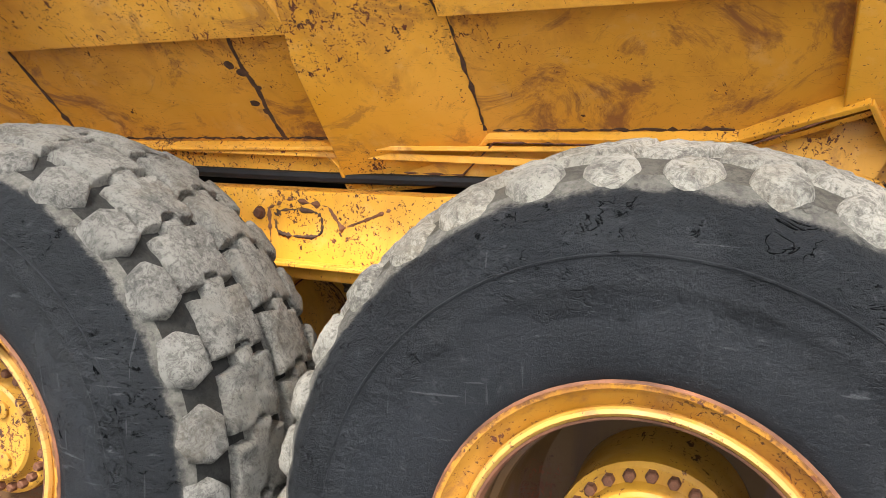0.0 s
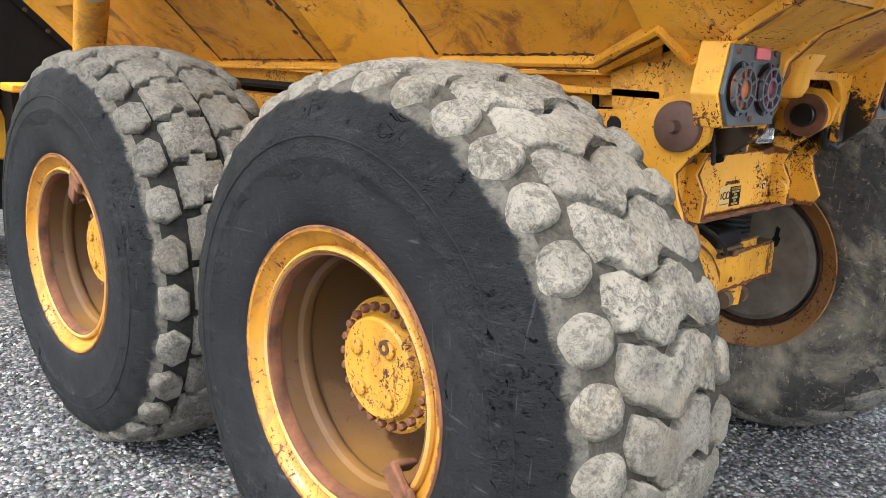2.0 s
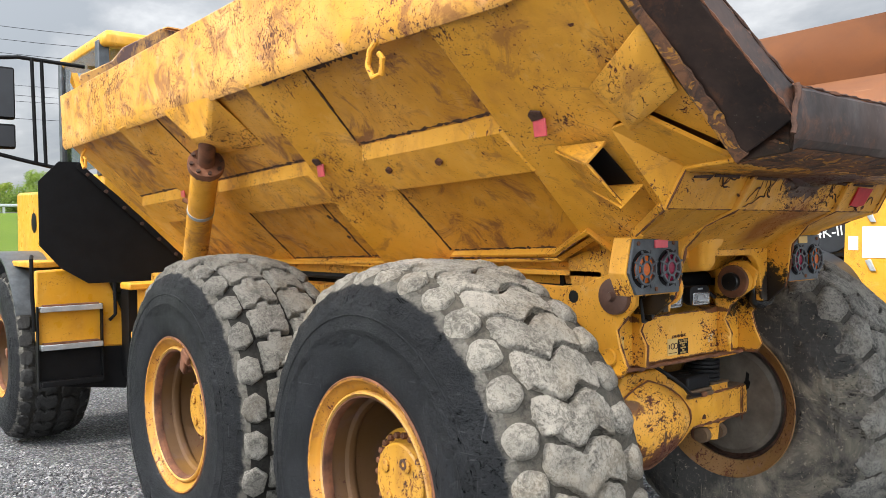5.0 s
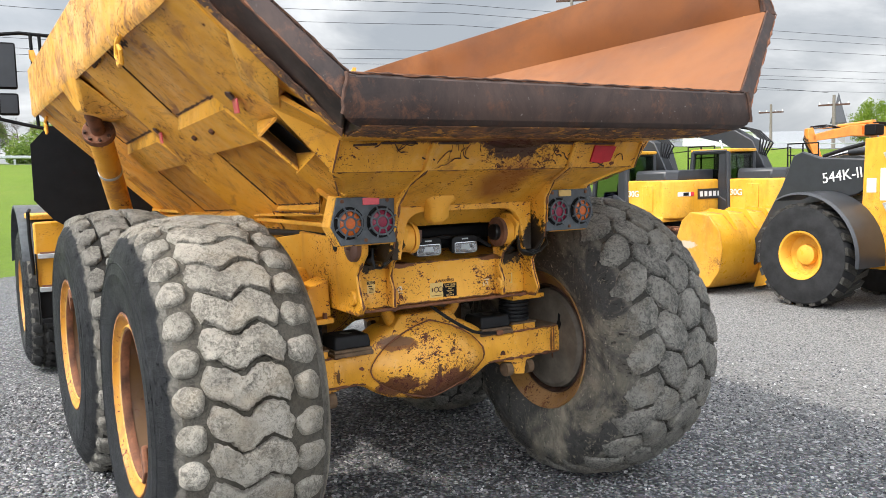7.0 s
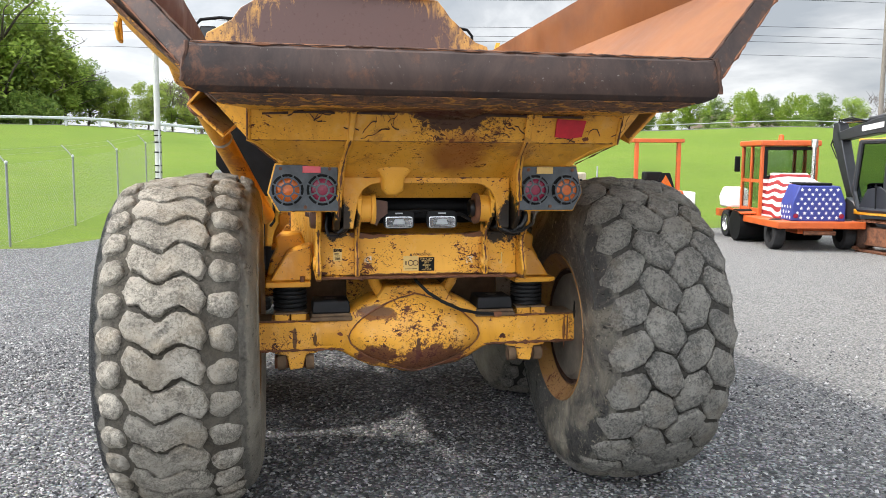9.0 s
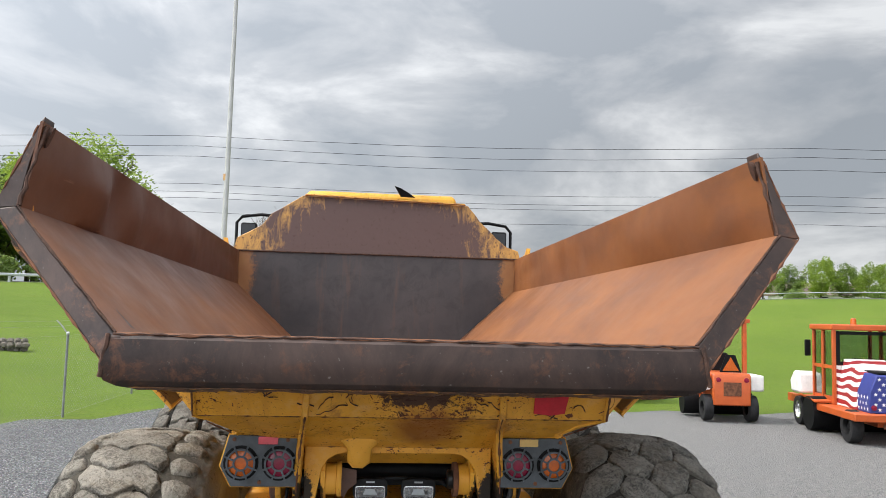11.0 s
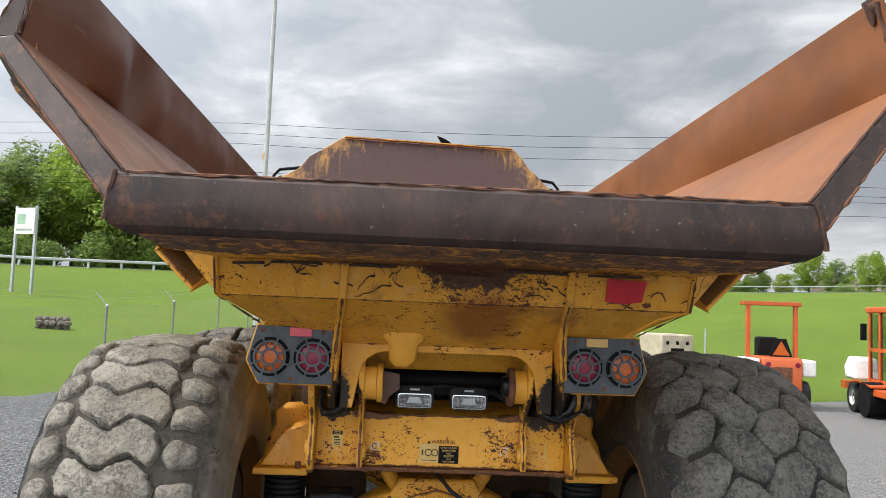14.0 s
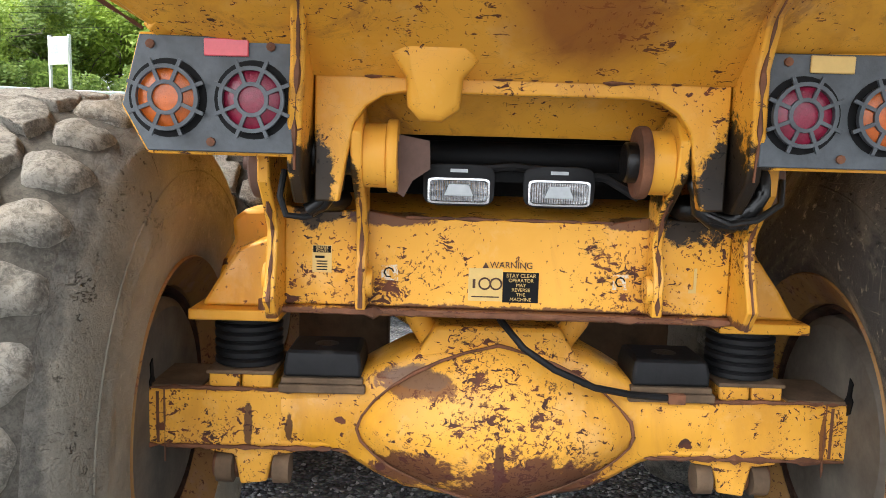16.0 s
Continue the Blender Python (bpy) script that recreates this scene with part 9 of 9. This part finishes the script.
def make_tree(name, h, wide, seed, leaf, count, size, form="round", label="leafy green tree beyond the road"):
    rnd = random.Random(seed)
    t = thing(name, label, "tree" if name != "bush" else "bush", "roadside trees")
    g = Geo()
    top = h * (0.86 if form == "cone" else 0.62)
    path = [(rnd.uniform(-0.1, 0.1) * k, rnd.uniform(-0.1, 0.1) * k, top * k / 5) for k in range(6)]
    g.tube(path, [h * 0.020 * (1.12 - 0.19 * k) for k in range(6)], 8)
    limbs = []
    for i in range(9 if form != "cone" else 5):
        a = rnd.uniform(0, 2 * math.pi)
        z0 = top * rnd.uniform(0.35, 0.98)
        ln = wide * rnd.uniform(0.35, 0.72)
        end = Vector((ln * math.cos(a), ln * math.sin(a), z0 + h * rnd.uniform(0.08, 0.26)))
        st = Vector((0, 0, z0))
        mid = st.lerp(end, 0.5) + Vector((0, 0, h * 0.03))
        g.tube([st, mid, end], [h * 0.009, h * 0.006, h * 0.002], 5)
        limbs.append(end)
        for j in range(3):
            q = mid.lerp(end, rnd.uniform(0.2, 1.0))
            g.tube([q, q + Vector((rnd.uniform(-1, 1), rnd.uniform(-1, 1), rnd.uniform(0.2, 1))) * h * 0.09], [h * 0.003, h * 0.001], 4)
    part("trunk", g, BARK, t)
    if form == "bare":
        g = Geo()
        for i in range(420):
            q = rnd.choice(limbs) + Vector((rnd.gauss(0, 1), rnd.gauss(0, 1), rnd.gauss(0.3, 0.8))) * h * 0.05
            g.tube([q, q + Vector((rnd.uniform(-1, 1), rnd.uniform(-1, 1), rnd.uniform(0.2, 1.4))) * h * 0.10], [0.030, 0.010], 3, False)
        part("twig_crown", g, TWIG, t, "", 0, 0, "stuff")
        return t
    clumps = []
    n = 58 if form == "round" else 120
    for i in range(n):
        if form == "cone":
            k = rnd.uniform(0.04, 0.97) ** 1.3
            a = rnd.uniform(0, 2 * math.pi)
            r = wide * 0.5 * (1 - k) * rnd.uniform(0.6, 1.0)
            clumps.append((Vector((r * math.cos(a), r * math.sin(a), h * (0.06 + 0.94 * k))), wide * 0.17 * (1.15 - k)))
        else:
            while True:
                p = Vector((rnd.uniform(-1, 1), rnd.uniform(-1, 1), rnd.uniform(-1, 1)))
                if 0.15 < p.length < 1:
                    break
            clumps.append((Vector((p.x * wide * 0.46, p.y * wide * 0.46, h * (0.58 if name != "bush" else 0.5) + p.z * h * (0.40 if name != "bush" else 0.48))), wide * rnd.uniform(0.09, 0.17)))
    verts, faces = [], []
    for i in range(count):
        c, r = rnd.choice(clumps)
        d = Vector((rnd.gauss(0, 1), rnd.gauss(0, 1), rnd.gauss(0, 1))).normalized() * r * rnd.uniform(0.55, 1.12)
        p = c + d
        if p.z < 0.1:
            continue
        u = Vector((rnd.gauss(0, 1), rnd.gauss(0, 1), rnd.gauss(0, 0.6))).normalized()
        w = u.orthogonal().normalized()
        q = size * rnd.uniform(0.6, 1.3)
        o = len(verts)
        verts += [p - u * q, p + w * q * 0.55, p + u * q, p - w * q * 0.55]
        faces.append((o, o + 1, o + 2, o + 3))
    me = bpy.data.meshes.new("crown")
    me.from_pydata([tuple(v) for v in verts], [], faces)
    me.materials.append(leaf)
    cr = new("crown", me)
    cr.parent = t
    tagged(cr, "", "", "", "stuff")
    return t


protos = [make_tree("tree", 12.0, 9.0, 1, LEAVES[0], 8000, 0.20), make_tree("tree", 11.0, 8.0, 2, LEAVES[1], 8000, 0.20), make_tree("tree", 10.0, 7.5, 3, LEAVES[2], 7500, 0.18),
          make_tree("conifer_tree", 10.0, 8.0, 4, leaf_material("conifer_needles", (0.045, 0.072, 0.028), (0.105, 0.135, 0.055)), 14000, 0.22, "cone", "dark pointed conifer beyond the road"),
          make_tree("tree", 10.0, 7.0, 5, LEAVES[0], 0, 0.2, "bare", "bare grey-twigged tree beyond the road"),
          make_tree("bush", 3.2, 4.5, 6, LEAVES[1], 4200, 0.15, "round", "low green bush beside the road")]
rnd = random.Random(77)
plan = []
for az in range(-62, -15, 2):
    plan.append((rnd.choice((0, 0, 1, 2)), az + rnd.uniform(-0.8, 0.8), 71 + rnd.uniform(0, 5), rnd.uniform(0.70, 0.98) * (0.85 if az > -20 else 1.0) if az > -26 else 0.72))
    plan.append((1, az + 1 + rnd.uniform(-0.8, 0.8), 80 + rnd.uniform(0, 6), rnd.uniform(0.85, 1.15) * (0.72 if az > -20 else 1.0)))
    plan.append((5, az + rnd.uniform(-1, 1), 68.5 + rnd.uniform(0, 1.5), rnd.uniform(0.7, 1.1)))
for az, r, k, q in ((-17.4, 71, 0, 1.05), (-15.4, 72, 2, 0.82), (-14.0, 72, 0, 0.56), (-12.6, 74, 1, 0.50), (-11.0, 73, 2, 0.46), (-9.0, 70, 2, 0.44), (-7.5, 74, 0, 0.42), (-6.0, 72, 2, 0.42), (-4.8, 80, 4, 0.85), (-3.0, 74, 3, 0.80), (-2.0, 77, 4, 0.80), (-5.6, 70, 4, 0.7), (-0.5, 76, 0, 0.5), (1.0, 78, 1, 0.42), (2.6, 76, 4, 0.45), (4.2, 78, 0, 0.36), (6.5, 76, 5, 1.1), (8.5, 77, 2, 0.35), (10.5, 76, 0, 0.35), (12.5, 79, 1, 0.40), (3.2, 70, 5, 0.8), (9.5, 70, 5, 0.7),
                    (18, 84, 1, 0.7), (20, 80, 0, 0.62), (22, 83, 0, 0.66), (23.6, 86, 4, 0.7), (25, 82, 1, 0.4), (26.5, 80, 2, 0.34), (28, 85, 0, 0.52), (29.6, 90, 1, 0.50), (31.5, 84, 0, 0.50), (33, 88, 1, 0.52), (34.6, 84, 0, 0.48), (36.2, 86, 1, 0.52), (38, 85, 0, 0.45), (39.5, 90, 4, 0.7), (41, 100, 1, 0.45), (46, 100, 4, 0.6), (58.5, 80, 0, 0.50), (60, 84, 0, 0.46), (63, 84, 2, 0.45), (66, 80, 0, 0.55), (69, 84, 1, 0.6), (72, 80, 0, 0.6), (21, 70, 5, 0.5), (24, 71, 5, 0.6), (30, 72, 5, 0.5), (35, 72, 5, 0.6), (16, 82, 4, 0.7), (14.5, 80, 0, 0.45)):
    plan.append((k, az, r, q * (0.80 if az > 14 else 1.0)))
used = set()
for k, az, r, q in plan:
    x, y = at_bearing(az, r)
    m = pose(x, y, ground_z(*at_bearing(az, 62)) - 0.15, 0, 0, rnd.uniform(0, 360))
    if k not in used:
        used.add(k)
        o = protos[k]
        o.matrix_basis = m
    else:
        o = copy_thing(protos[k], m)
    o.scale = (q, q, q * rnd.uniform(0.92, 1.08))


# -- low heap of dark rocks on the bank --
ROCK = plain("dark_weathered_rock", (0.12, 0.105, 0.085), 0.9, 0.0, 0.5, 9, 0.5)
heap = thing("rock_heap", "low heap of dark weathered rocks on the grass bank", "rocks")
heap_r = random.Random(31)
for i in range(15):
    row, col = divmod(i, 5)
    hx, hy = -26.0 + 0.16 * (row % 2) + heap_r.uniform(-0.05, 0.05), -12.75 + 0.24 * col + 0.10 * (row % 2)
    hz = ground_z(-26.0, -12.2) + 0.06 + 0.14 * row
    rings = []
    for v in range(5):
        a = -1.2 + 2.4 * v / 4
        rings.append([(hx + 0.15 * math.cos(a) * math.cos(b) * heap_r.uniform(0.8, 1.15), hy + 0.14 * math.cos(a) * math.sin(b) * heap_r.uniform(0.8, 1.15), hz + 0.115 * math.sin(a)) for b in (2 * math.pi * q / 8 for q in range(8))])
    part("rock", Geo().loft(rings), ROCK, heap)
